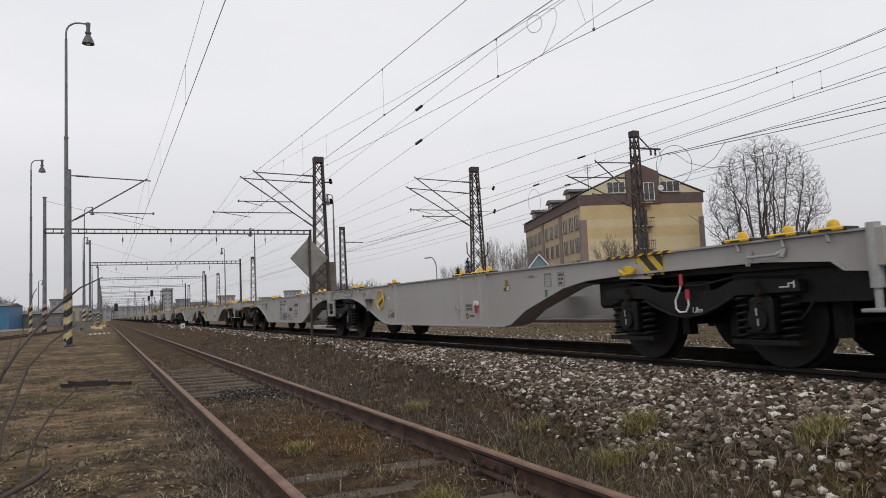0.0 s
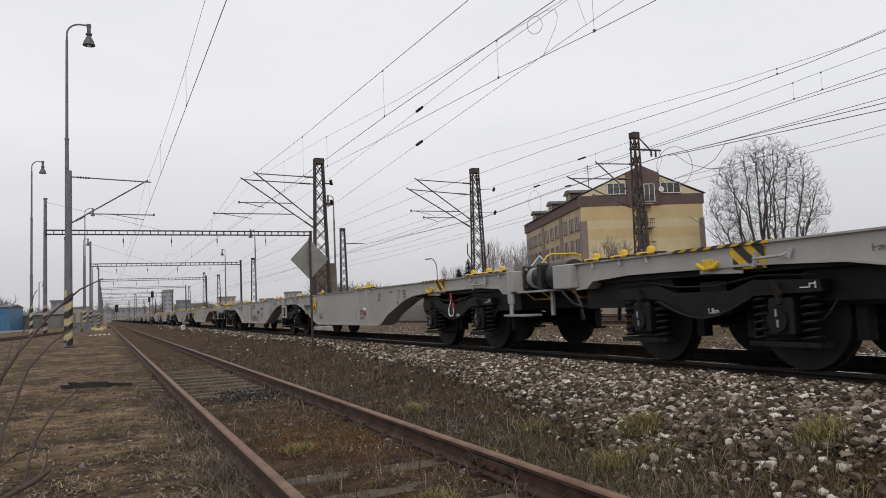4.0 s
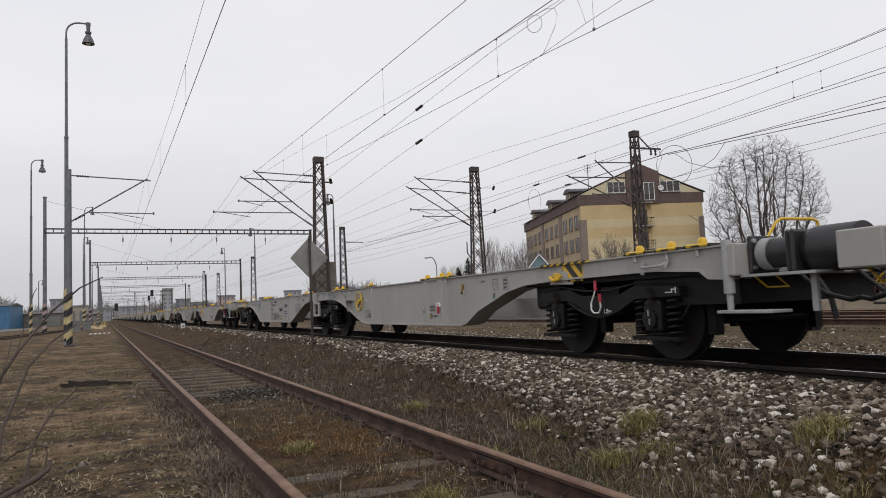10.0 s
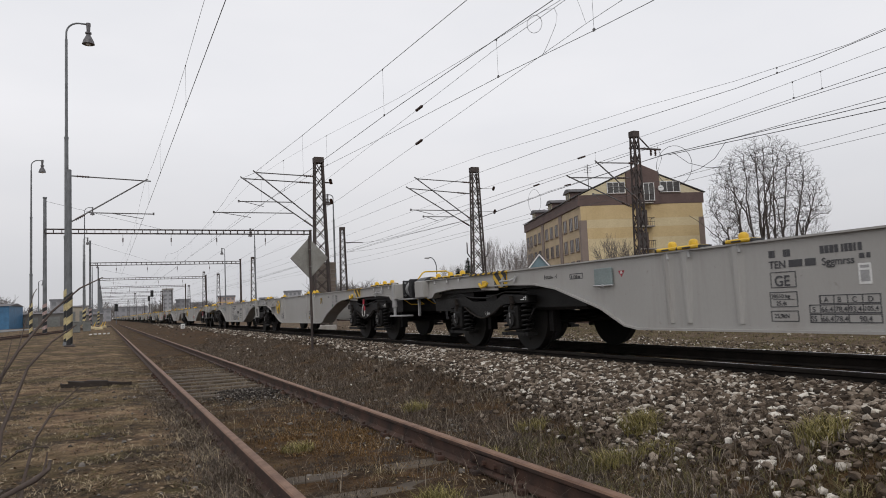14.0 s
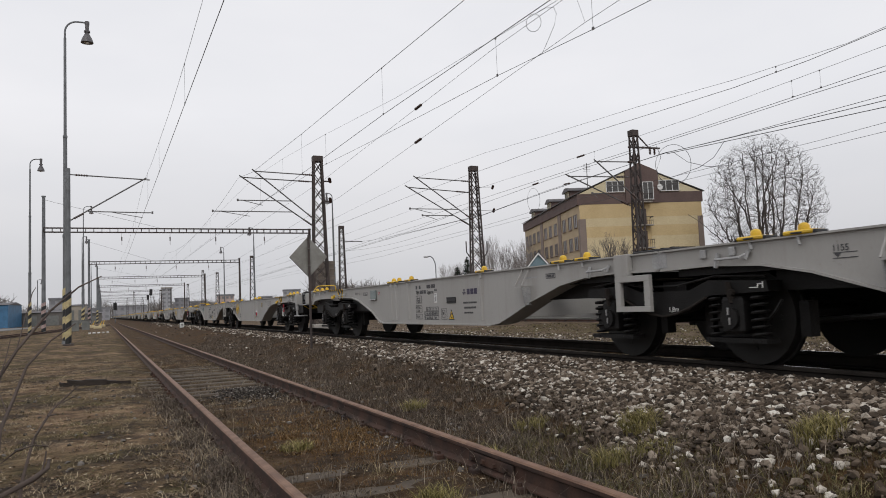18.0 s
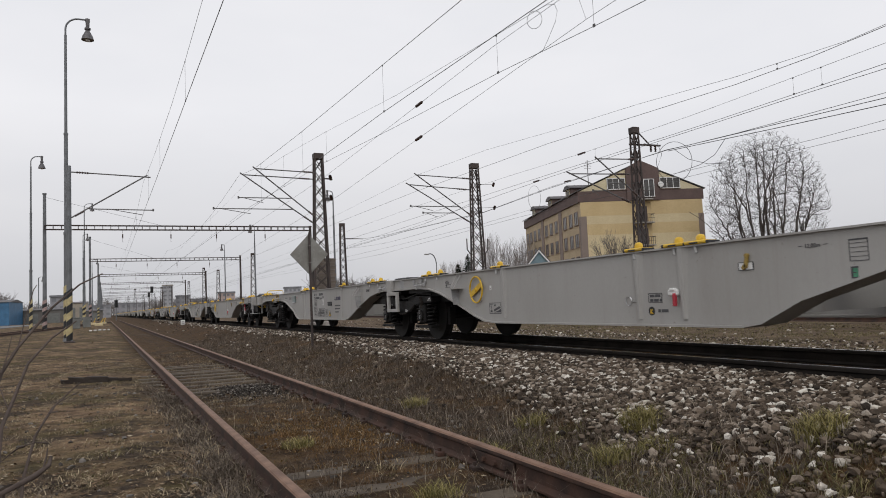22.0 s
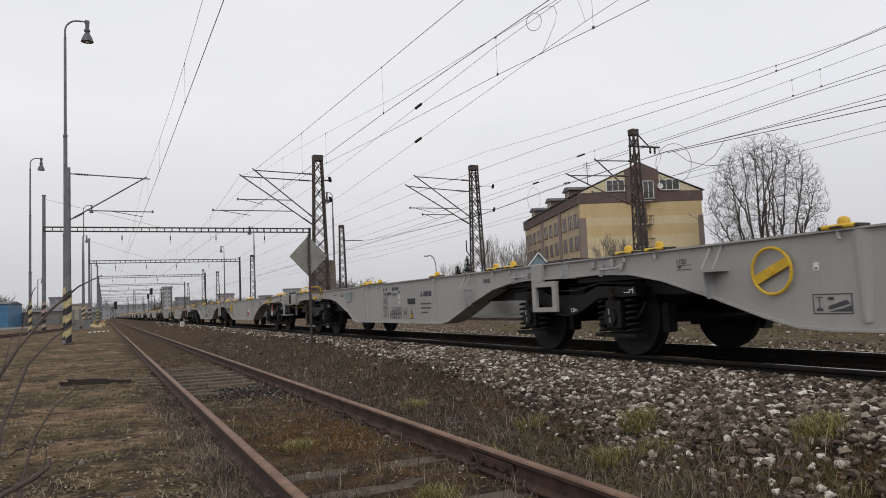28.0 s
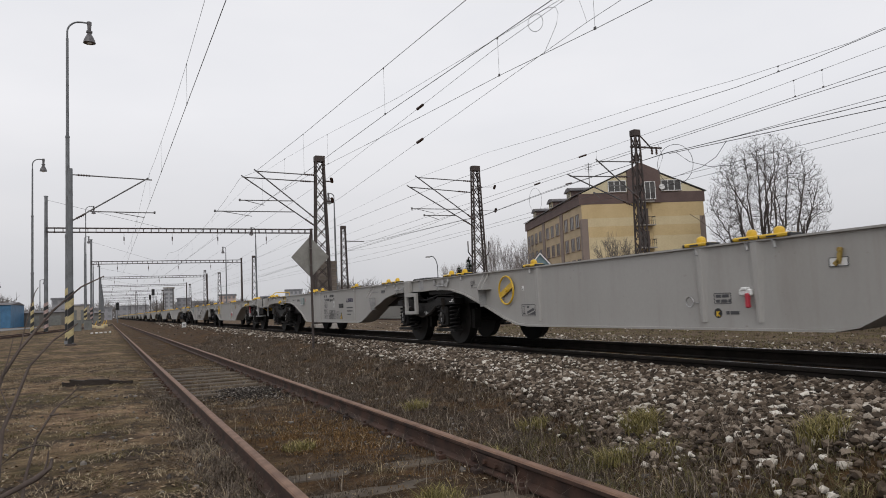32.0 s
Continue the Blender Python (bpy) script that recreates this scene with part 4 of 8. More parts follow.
    # --- brackets, ribs, levers on both halves ---
    for s in (1, -1):
        ca, cb = (2.58, 2.75) if s > 0 else (2.47, 2.61)
        for k in (-1, 1):
            br = part("bracket_shelf", box(B(), *sorted((k * HALF, k * (HALF + 0.15))), *sorted((s * (ca - 0.01), s * (cb + 0.05))), 0.897, 0.909), GREY, wagon)
            bm = B()
            y0, y1 = sorted((s * ca, s * (ca + 0.016)))
            vs = [[bm.verts.new((k * (HALF + a), yy, b)) for a, b in ((-0.005, 0.897), (0.14, 0.897), (0.10, 0.64), (-0.005, 0.64))] for yy in (y0, y1)]
            bm.faces.new(vs[0])
            bm.faces.new(list(reversed(vs[1])))
            for n_ in range(4):
                bm.faces.new((vs[0][n_], vs[1][n_], vs[1][(n_ + 1) % 4], vs[0][(n_ + 1) % 4]))
            part("bracket_plate", bm, GREY2, br)
            for yy in (ca, cb):
                bm = bar(B(), (k * (HALF + 0.004), s * yy, 1.145), (k * (HALF + 0.145), s * yy, 0.915), 0.016)
                part("bracket_rib", bm, GREY, br)
            for u in (4.0, 6.95, 7.6, 7.85) if s > 0 else (4.0, 6.95, 7.62):
                bm = B()
                plan = [(HALF - 0.002, -0.12), (HALF + 0.006, -0.085), (HALF + 0.030, -0.03), (HALF + 0.030, 0.03), (HALF + 0.006, 0.085), (HALF - 0.002, 0.12)]
                lo = [bm.verts.new((k * a, s * u + b * 0.35, 0.42)) for a, b in plan]
                hi = [bm.verts.new((k * a, s * u + b, DECK - 0.006)) for a, b in plan]
                for i in range(6):
                    bm.faces.new((lo[i], lo[(i + 1) % 6], hi[(i + 1) % 6], hi[i]))
                bm.faces.new(lo)
                bm.faces.new(hi)
                part("web_stiffener", bm, GREY, wagon)
        # drain and release levers by the bogies
        for u in (1.0, 11.08 if s > 0 else 13.05):
            bm = B()
            y = s * u
            tube(bm, [(-HALF - 0.02, y - 0.14, 1.05), (-HALF - 0.09, y - 0.12, 1.02), (-HALF - 0.10, y + 0.16, 1.015), (-HALF - 0.03, y + 0.19, 1.04)], 0.014, 7)
            bar(bm, (-HALF - 0.05, y - 0.15, 1.0), (-HALF - 0.02, y - 0.17, 1.08), 0.03)
            bar(bm, (-HALF - 0.05, y + 0.2, 0.94), (-HALF - 0.02, y + 0.19, 1.08), 0.03)
            part("release_handle", bm, GREY2, wagon, "pale bent steel handle")
        bm = B()
        y = 11.84 if s > 0 else -11.18
        box(bm, -HALF - 0.03, -HALF, y - 0.07, y + 0.09, 0.97, 1.06, 0.02)
        tube(bm, [(-HALF - 0.05, y + 0.12, 1.01), (-HALF - 0.08, y + 0.0, 0.955), (-HALF - 0.08, y - 0.12, 0.97), (-HALF - 0.06, y - 0.16, 1.02)], 0.022, 7)
        part("rope_hook", bm, YEL, wagon, "yellow rope hook")
    # frame plate and box over the middle bogie
    for k in (-1, 1):
        x0, x1 = sorted((k * (HALF + 0.035), k * (HALF + 0.085)))
        bm = B()
        for a in ((0.10, 0.665, 0.53, 0.59), (0.10, 0.665, 0.86, 0.93), (0.10, 0.19, 0.59, 0.86), (0.575, 0.665, 0.59, 0.86)):
            box(bm, x0, x1, a[0], a[1], a[2], a[3], 0.004)
        fr = part("step_frame", bm, GREY, wagon, "square grey steel step frame")
        bm = B()
        box(bm, *sorted((k * (HALF + 0.003), k * (HALF + 0.085))), 0.44, 0.665, 0.925, 1.175, 0.006)
        part("frame_hanger", bm, GREY, fr)
        bm = B()
        box(bm, *sorted((k * 0.35, k * (HALF - 0.02))), -0.20, 0.46, DECK + 0.016, DECK + 0.040, 0.006)
        jc = part("joint_cover", bm, BLACK, wagon, "dark rubber joint cover plate")
        bm = B()
        for o in (-0.14, 0.0, 0.14, 0.28, 0.40):
            box(bm, *sorted((k * 0.36, k * (HALF - 0.03))), o - 0.02, o + 0.02, DECK + 0.040, DECK + 0.050)
        part("cover_rib", bm, BOGIE, jc)
        bm = B()
        prism(bm, [(-0.10, 0.985), (0.10, 0.985), (0.12, 1.02), (0.12, 1.15), (-0.10, 1.15)], *sorted((k * (HALF - 0.04), k * (HALF + 0.005))))
        part("joint_link", bm, GREY2, wagon, "grey pivot link between the two halves")
        for o in (-0.62, -0.98):
            bm = box(B(), *sorted((k * HALF, k * (HALF + 0.035))), o - 0.035, o + 0.035, 1.04, 1.13, 0.008)
            part("lever_bearing", bm, GREY2, wagon)
    # leading-end ladder step, handrail, coupling lever; trailing end smaller fittings
    for k in (-1, 1):
        y = -14.06
        bm = rod(B(), (k * 1.20, y, 0.70), (k * 1.20, y, 1.20), 0.052, 12)
        rod(bm, (k * 1.20, y, 0.53), (k * 1.20, y, 0.72), 0.030, 10)
        box(bm, *sorted((k * 1.11, k * 1.20)), y - 0.02, y + 0.02, 0.86, 1.12)
        sp = part("step_post", bm, GREY2, wagon)
        bm = B()
        box(bm, *sorted((k * 1.02, k * 1.28)), y - 0.52, y + 0.10, 0.515, 0.545, 0.006)
        part("foot_step", bm, GREY2, sp, "grey checkered steel step")
        bm = B()
        box(bm, *sorted((k * 0.96, k * 1.0)), y - 0.76, y - 0.70, 0.52, 0.86, 0.004)
        box(bm, *sorted((k * 0.80, k * 1.16)), y - 0.88, y - 0.1, 0.845, 0.87)
        part("hose_bracket", bm, GREY2, wagon)
        for s in (1, -1):
            yy = s * 14.25
            bm = tube(B(), [(k * 1.10, yy, 0.865), (k * 0.92, yy, 0.745), (k * 0.635, yy, 0.745), (k * 0.79, yy, 0.845)], 0.009, 7)
            part("shunter_grip", bm, YEL, wagon, "yellow shunter's handrail under the headstock")
    bm = tube(B(), [(-0.90, -14.12, 1.17), (-0.80, -14.13, 1.20), (-0.72, -14.13, 1.23), (-0.60, -14.14, 1.375), (-0.535, -14.14, 1.405), (-0.08, -14.14, 1.41), (-0.01, -14.14, 1.385), (0.0, -14.14, 1.33), (0.0, -14.12, 1.15)], 0.015, 8)
    part("end_handrail", bm, YEL, wagon, "yellow tubular end handrail")
    # brake hoses
    for s in (1, -1):
        for x in (-0.45, 0.45):
            bm = tube(B(), [(x, s * 14.18, 0.92), (x, s * 14.3, 0.80), (x * 0.95, s * 14.48, 0.66), (x * 0.9, s * 14.7, 0.60), (x * 0.88, s * 14.79, 0.62)], 0.024, 8)
            part("brake_hose", bm, BLACK, wagon, "black rubber brake hose")
        bm = tube(B(), [(-0.2, s * 14.2, 0.86), (-0.2, s * 14.36, 0.62), (-0.2, s * 14.4, 0.42)], 0.028, 8)
        part("hanging_hose", bm, BLACK, wagon)
    bm = tube(B(), [(-1.13, -11.97, 0.86), (-1.15, -11.95, 0.76), (-1.15, -11.88, 0.65), (-1.15, -11.88, 0.57), (-1.15, -11.93, 0.53), (-1.15, -12.02, 0.535), (-1.15, -12.06, 0.60), (-1.15, -12.055, 0.68)], 0.010, 7)
    hz = part("cable_loop", bm, WHITE, wagon, "white flexible cable with red ends")
    for a, b in (((-1.13, -11.96, 0.92), (-1.14, -11.965, 0.80)), ((-1.15, -12.05, 0.76), (-1.15, -12.055, 0.66))):
        part("red_hose_end", rod(B(), a, b, 0.022, 8), RED, hz)
    # handbrake link and air tank under the frame
    bm = rod(B(), (-0.45, 4.4, 0.55), (-0.45, 5.6, 0.55), 0.15, 16)
    part("air_tank", bm, BOGIE, wagon)


WAGON_LENGTH, FIRST = 29.59, 17.5
TRAVEL = [
    (0, 0.00), (1, 6.16), (2, 12.33), (3, 18.23), (4, 24.19), (5, 30.06), (6, 35.81), (7, 41.42),
    (8, 46.93), (9, 52.39), (10, 57.76), (11, 63.06), (12, 68.37), (13, 73.71), (14, 78.82), (15, 84.14),
    (16, 89.56), (17, 95.03), (18, 100.45), (19, 105.93), (20, 111.38), (21, 117.04), (22, 122.72), (23, 128.41),
    (24, 134.15), (25, 139.90), (26, 145.75), (27, 151.75), (28, 157.87), (29, 163.97), (30, 170.06), (31, 176.38),
    (32, 182.81),
]
master = build_wagon(True)
NEAR_WAGONS = [master] + [copy_thing(master, pose(XM, 0, ZR)) for _ in range(8)]
far = build_wagon(False)
FAR_WAGONS = [far] + [copy_thing(far, pose(XM, 0, ZR)) for _ in range(11)]


# ---- sweeps for wires, tubes and branches ----
def sweep(paths, seg=4):
    """Tubes along many paths of (point, radius), as vertices and faces."""
    V, F = [], []
    ang = [2 * math.pi * i / seg for i in range(seg)]
    cs = [(math.cos(a), math.sin(a)) for a in ang]
    for path in paths:
        base = len(V)
        n = len(path)
        for i, (p, r) in enumerate(path):
            a = path[max(i - 1, 0)][0]
            b = path[min(i + 1, n - 1)][0]
            d = Vector(b) - Vector(a)
            d.normalize()
            u = d.orthogonal() if abs(d.z) > 0.95 else Vector((d.y, -d.x, 0))
            u.normalize()
            w = d.cross(u)
            p = Vector(p)
            for c, s in cs:
                V.append(tuple(p + u * (r * c) + w * (r * s)))
        for i in range(n - 1):
            for j in range(seg):
                k = base + i * seg
                F.append((k + j, k + (j + 1) % seg, k + seg + (j + 1) % seg, k + seg + j))
    return V, F


def wire(name, pts, r=0.007, mat=None, label="", parent=None):
    V, F = sweep([[(p, r) for p in pts]], 5)
    ob = raw_ob(name, V, F, mat or WIRE)
    if parent is not None:
        ob.parent = parent
    if label:
        tagged(ob, label, "wire")
    return ob


def sagged(x0, y0, z0, x1, y1, z1, sag, n=12):
    out = []
    for i in range(n + 1):
        k = i / n
        out.append((x0 + (x1 - x0) * k, y0 + (y1 - y0) * k, z0 + (z1 - z0) * k - 4 * sag * k * (1 - k)))
    return out


def strung(pts, x):
    """A wire in the upright plane at x through (y, z) points, led on past the eye, as world points."""
    (ya, za), (yb, zb) = pts[0], pts[1]
    out = [(-9.0, za + (za - zb) / (yb - ya) * (ya + 9.0) * 0.5)] + list(pts) + ([(240.0, pts[-1][1])] if 60 < pts[-1][0] < 140 else [])
    full = []
    for a, b in zip(out, out[1:]):
        full += [(x, a[0] + (b[0] - a[0]) * k / 4, a[1] + (b[1] - a[1]) * k / 4) for k in range(4)]
    return full + [(x, *out[-1])]


def spans(ys, high, low):
    """(y, z) points of a messenger wire sagging between supports."""
    out = []
    for a, b in zip(ys, ys[1:]):
        out += [(a + (b - a) * k / 8, high - 4 * (high - low) * (k / 8) * (1 - k / 8)) for k in range(8)]
    return out + [(ys[-1], high)]


def level(pts, y):
    return float(np.interp(y, [p[0] for p in pts], [p[1] for p in pts]))


SUP = [37.1, 84, 131, 178, 225, 300]
# name, label, contact and messenger wires as (x, radius, (y, z) points), droppers along them
for name, label, x, mess, cont, rm, rc, drops in (
    ("overhead_line_main", "thin dark contact and messenger wires over the train's track", 6.3,
     [(11.72, 6.97), (16.16, 7.09), (24.18, 7.30), (33.18, 7.64)] + spans(SUP, 8.05, 7.1),
     [(8.78, 5.80), (16.28, 5.91), (38.5, 5.90), (300, 5.95)], 0.0072, 0.0072, (8.6, 16.2, 24.2, 31.5, 48, 60, 72)),
    ("overhead_line_siding", "thin dark contact and messenger wires over the rusty siding", XS,
     [(13.92, 7.20), (17.23, 7.09), (21.15, 7.05), (25.94, 7.14), (30.13, 7.24)] + spans(SUP, 7.58, 6.9),
     [(11.4, 6.14), (27.94, 6.11), (300, 6.1)], 0.0045, 0.0075, (9.0, 17.4, 26.0, 33.0, 46, 58, 70)),
    ("overhead_line_crossing", "thin faint contact and messenger wires drawn aside over the train", 7.2,
     [(9.95, 6.37), (12.25, 6.49), (17.54, 6.79), (24.33, 7.38), (30.96, 7.85), (37.4, 8.2), (84, 7.7)],
     [(7.67, 5.43), (8.85, 5.49), (11.96, 5.69), (18.05, 5.97), (24.44, 6.31), (40, 6.75), (84, 6.6)], 0.0040, 0.0055, (9.0, 12.1, 24.3, 31.0)),
    ("overhead_line_second", "thin dark overhead wires over the track behind the train", 16.5,
     [(9.98, 7.16), (10.93, 7.10), (14.39, 7.25), (18.46, 7.57), (23.99, 7.88), (29.13, 8.25), (37.9, 8.55), (84, 7.6), (131, 8.4)],
     [(9.98, 7.12), (11.99, 7.03), (14.41, 7.03), (18.21, 7.18), (24.03, 7.42), (28.13, 7.47), (38.0, 7.62), (131, 7.6)], 0.0058, 0.0085, (13.0,)),
    ("overhead_line_third", "pair of dark overhead wires over the second track behind the train", 18.0,
     [(10.93, 7.23), (13.63, 7.16), (17.43, 7.07), (21.2, 7.05), (23.8, 7.04), (29.7, 7.14), (41.7, 7.26), (84, 7.0)],
     [(10.97, 6.71), (12.85, 6.68), (16.97, 6.63), (26.34, 6.60), (37.51, 6.55), (84, 6.4)], 0.0058, 0.0080, (12.8, 13.7, 22.9)),
    ("overhead_line_platform", "thick dark overhead wires over the track by the platform", 21.2,
     [(12.98, 6.82), (16.2, 6.86), (18.6, 6.89), (22.3, 7.02), (31.0, 6.88), (38.1, 6.52), (52.4, 6.75), (120, 6.4), (250, 6.6)],
     [(13.07, 6.67), (18.5, 6.87), (21.0, 6.97), (22.3, 7.04), (31.2, 6.82), (38.2, 6.50), (50.7, 6.68), (120, 6.3)], 0.0095, 0.013, ()),
):
    line = thing(name, pose(0, 0, 0), label, "overhead wire")
    wire("contact_wire", strung(cont, x), rc, parent=line)
    wire("messenger_wire", strung(mess, x), rm, parent=line)
    for y in drops:
        zc = level(cont, y)
        wire("dropper", [(x, y, zc), (x, y, level(mess, y))], 0.0030, parent=line)
        part("clamp", box(B(), x - 0.010, x + 0.010, y - 0.025, y + 0.025, zc - 0.012, zc + 0.035), TUBE, line)
        part("clamp", box(B(), x - 0.009, x + 0.009, y - 0.02, y + 0.02, level(mess, y) - 0.03, level(mess, y) + 0.01), TUBE, line)
line = thing("feeder_line", pose(0, 0, 0), "dark feeder cables with insulators strung past the lattice masts", "overhead wire")
for part_name, x, r, pts in (
    ("feeder_cable", 10.9, 0.0065, [(14.57, 8.96), (18.58, 8.93), (24.32, 8.69), (37.08, 8.19), (84, 7.6)]),
    ("feeder_cable", 11.2, 0.0065, [(12.68, 8.24), (14.31, 8.20), (16.43, 8.08), (25.12, 7.58), (35.62, 6.95), (84, 5.6)]),
    ("return_cable", 18.0, 0.0085, [(10.99, 6.58), (13.39, 6.59), (19.68, 6.54), (26.36, 6.47), (35.32, 6.22), (70, 5.8)]),
    ("return_cable", 21.4, 0.014, [(13.16, 6.52), (17.36, 6.74), (22.41, 7.03)]),
    ("low_cable", 22.3, 0.0075, [(13.76, 6.26), (16.08, 6.21), (21.49, 6.20), (31.06, 6.30), (40.59, 6.05), (55.61, 6.0), (120, 6.2)]),
    ("low_cable", 22.6, 0.0075, [(13.97, 6.04), (20.6, 6.02), (26.86, 5.98), (36.17, 6.0), (60, 5.6), (120, 6.0)]),
):
    wire(part_name, strung(pts, x), r, parent=line)
wire("tail_cable", sagged(21.8, 69, 7.85, 20.9, 38.2, 7.3, 0.75), 0.010, parent=line)
wire("tail_cable", sagged(21.8, 69, 6.9, 20.9, 38.2, 6.5, 0.5), 0.008, parent=line)
wire("jumper", [(11.2, 14.3, 8.20), (11.05, 14.3, 8.60), (10.9, 14.3, 8.955)], 0.004, parent=line)
wire("jumper", [(7.2, y, z) for y, z in ((10.6, 6.40), (10.3, 6.38), (10.05, 6.29), (9.98, 6.15), (10.05, 5.98), (10.3, 5.75), (10.5, 5.59))], 0.004, parent=line)
for pts in ([(21.40, 22.04, 7.02), (21.50, 21.40, 6.49), (21.50, 20.38, 6.09), (21.50, 19.28, 5.92)], [(21.50, 22.24, 6.02), (21.50, 20.79, 6.14), (21.50, 20.01, 6.39), (21.40, 19.35, 6.88)], [(21.50, 23.11, 7.53), (21.50, 22.89, 6.99), (21.50, 23.22, 6.44)]):
    wire("hanging_cable", pts, 0.011, label="slack dark cable hanging from the feeder lines")


def insulator(name, a, b, r=0.05, n=6, parent=None, label=""):
    a, b = Vector(a), Vector(b)
    bm = B()
    rod(bm, a, b, r * 0.45, 8)
    for i in range(n):
        k = (i + 0.5) / n
        c = a.lerp(b, k)
        d = (b - a).normalized() * ((b - a).length / n * 0.3)
        rod(bm, c - d, c + d, r, 10, r * 0.6)
    ob = part(name, bm, INSUL, parent)
    if label:
        tagged(ob, label, "insulator")
    return ob


for c, d in (((10.9, 24.3, 8.69), (0.0, -0.30, 0.013)), ((11.2, 25.12, 7.58), (0.0, -0.30, 0.018)), ((18.0, 23.8, 7.04), (0, -0.26, 0.0)), ((21.2, 29.3, 6.93), (0, -0.26, -0.01)), ((18.0, 27.3, 6.47), (0, -0.24, 0.004))):
    c, d = Vector(c), Vector(d)
    insulator("line_insulator", c - d, c + d, 0.06 if c.x < 15 else 0.045, 5, None, "dark brown ribbed insulator in a feeder cable")
# slack loops of jumper cable between the wires
for cx, cy, cz, rx, rz, r in ((7.3, 10.85, 6.33, 0.10, 0.17, 0.005), (21.50, 22.20, 6.53, 0.5, 0.85, 0.011), (21.00, 32.13, 6.50, 0.24, 0.66, 0.008)):
    loop = [(cx + rx * math.cos(a), cy - rx * math.cos(a), cz + rz * math.sin(a)) for a in np.linspace(0, 2 * math.pi, 25)]
    wire("jumper_loop", loop, r, label="thin looped jumper cable between the wires")


# ---- masts ----
def lattice(mast, x, y, h, w0, w1, panels, z0=0.0, depth=0.36, leg=0.085):
    """A four-legged lattice shaft under the mast's empty; its own space starts at its foot."""
    corners = [(sx, sy) for sx in (-1, 1) for sy in (-1, 1)]
    for sx, sy in corners:
        bm = B()
        bar(bm, (sx * w0 / 2, sy * depth / 2, 0), (sx * w1 / 2, sy * depth / 2 * 0.8, h), leg)
        part("leg", bm, MAST, mast)
    for face in (-1, 1):
        bm = B()
        for i in range(panels):
            a, b = i / panels, (i + 1) / panels
            wa, wb = w0 + (w1 - w0) * a, w0 + (w1 - w0) * b
            d = face * depth / 2 * 0.95
            s = 1 if i % 2 else -1
            bar(bm, (-s * wa / 2, d, h * a), (s * wb / 2, d, h * b), 0.05, 0.03)
            bar(bm, (s * wa / 2, d - 0.02 * face, h * a), (-s * wb / 2, d - 0.02 * face, h * b), 0.05, 0.03)
        part("lattice_face", bm, MAST, mast)
        bm = B()
        for i in range(panels):
            a, b = i / panels, (i + 1) / panels
            wa, wb = w0 + (w1 - w0) * a, w0 + (w1 - w0) * b
            s = 1 if i % 2 else -1
            bar(bm, (face * wa / 2, -s * depth / 2, h * a), (face * wb / 2, s * depth / 2 * 0.9, h * b), 0.045, 0.03)
        part("lattice_side", bm, MAST, mast)


def cantilever(mast, dy, z_top, z_diag, tip, reg, reach, root=-0.2, steady=(0.92, 0.55)):
    """A bracket reaching to the wires: top tube, diagonal, registration arm, two insulators."""
    c = part("cantilever_top_tube", rod(B(), (root, dy, z_top), (tip[0], dy, tip[1]), 0.03, 7), TUBE, mast)
    bm = rod(B(), (root, dy, z_diag), (tip[0] - 0.15, dy, tip[1] + 0.1), 0.034, 7)
    part("diagonal_tube", bm, TUBE, c)
    k = (reg - z_diag) / (tip[1] - z_diag)
    xr = root + (tip[0] - root) * k
    bm = rod(B(), (xr, dy, reg), (tip[0] - reach, dy, reg - 0.02), 0.026, 7)
    box(bm, tip[0] - reach - 0.04, tip[0] - reach + 0.04, dy - 0.04, dy + 0.04, reg - 0.07, reg + 0.05)
    part("registration_arm", bm, TUBE, c)
    xe = tip[0] - reach
    bm = rod(B(), (xr + (xe - xr) * steady[0], dy, reg - 0.02), (xr + (xe - xr) * steady[1], dy, reg - 0.26), 0.016, 6)
    part("steady_arm", bm, TUBE, c)
    a, b = Vector((root, dy, z_top)), Vector((*((tip[0], dy)), tip[1]))
    insulator("insulator", a.lerp(b, 0.06), a.lerp(b, 0.22), 0.06, 5, c)
    a, b = Vector((root, dy, z_diag)), Vector((tip[0], dy, tip[1]))
    insulator("insulator", a.lerp(b, 0.04), a.lerp(b, 0.16), 0.065, 5, c)


def head_and_foot(mast, h, w1, foot=True):
    bm = B()
    box(bm, -w1 / 2 - 0.05, w1 / 2 + 0.05, -0.2, 0.2, h - 0.28, h + 0.04, 0.02)
    part("head_plate", bm, MAST, mast)
    bm = B()
    box(bm, -0.6, 0.6, -0.5, 0.5, -0.3, 0.35, 0.04)
    part("concrete_foot", bm, CONC, mast, "weathered concrete footing")


m1 = thing("lattice_mast", pose(10.5, 37.1, 0), "rust-brown steel lattice catenary mast with two brackets", "catenary mast", "lattice masts")
lattice(m1, 0, 0, 9.1, 0.92, 0.44, 13)
head_and_foot(m1, 9.37, 0.44)
cantilever(m1, -0.3, 8.3, 5.81, (-3.4, 8.39), 6.88, 0.9)
cantilever(m1, 0.3, 8.05, 5.6, (-3.95, 8.16), 6.38, 1.5)
for z in (8.05, 6.95):
    bm = bar(B(), (0.2, 0, z), (0.72, 0, z), 0.07)
    c = part("side_bracket", bm, MAST, m1)
    insulator("insulator", (0.66, -0.1, z - 0.06), (0.66, 0.1, z + 0.22), 0.09, 4, c)
m2 = thing("lattice_mast", pose(20.55, 38, 0), "rust-brown steel lattice catenary mast with two brackets", "catenary mast", "lattice masts")
lattice(m2, 0, 0, 9.15, 1.0, 0.42, 12, leg=0.08)
head_and_foot(m2, 9.45, 0.43)
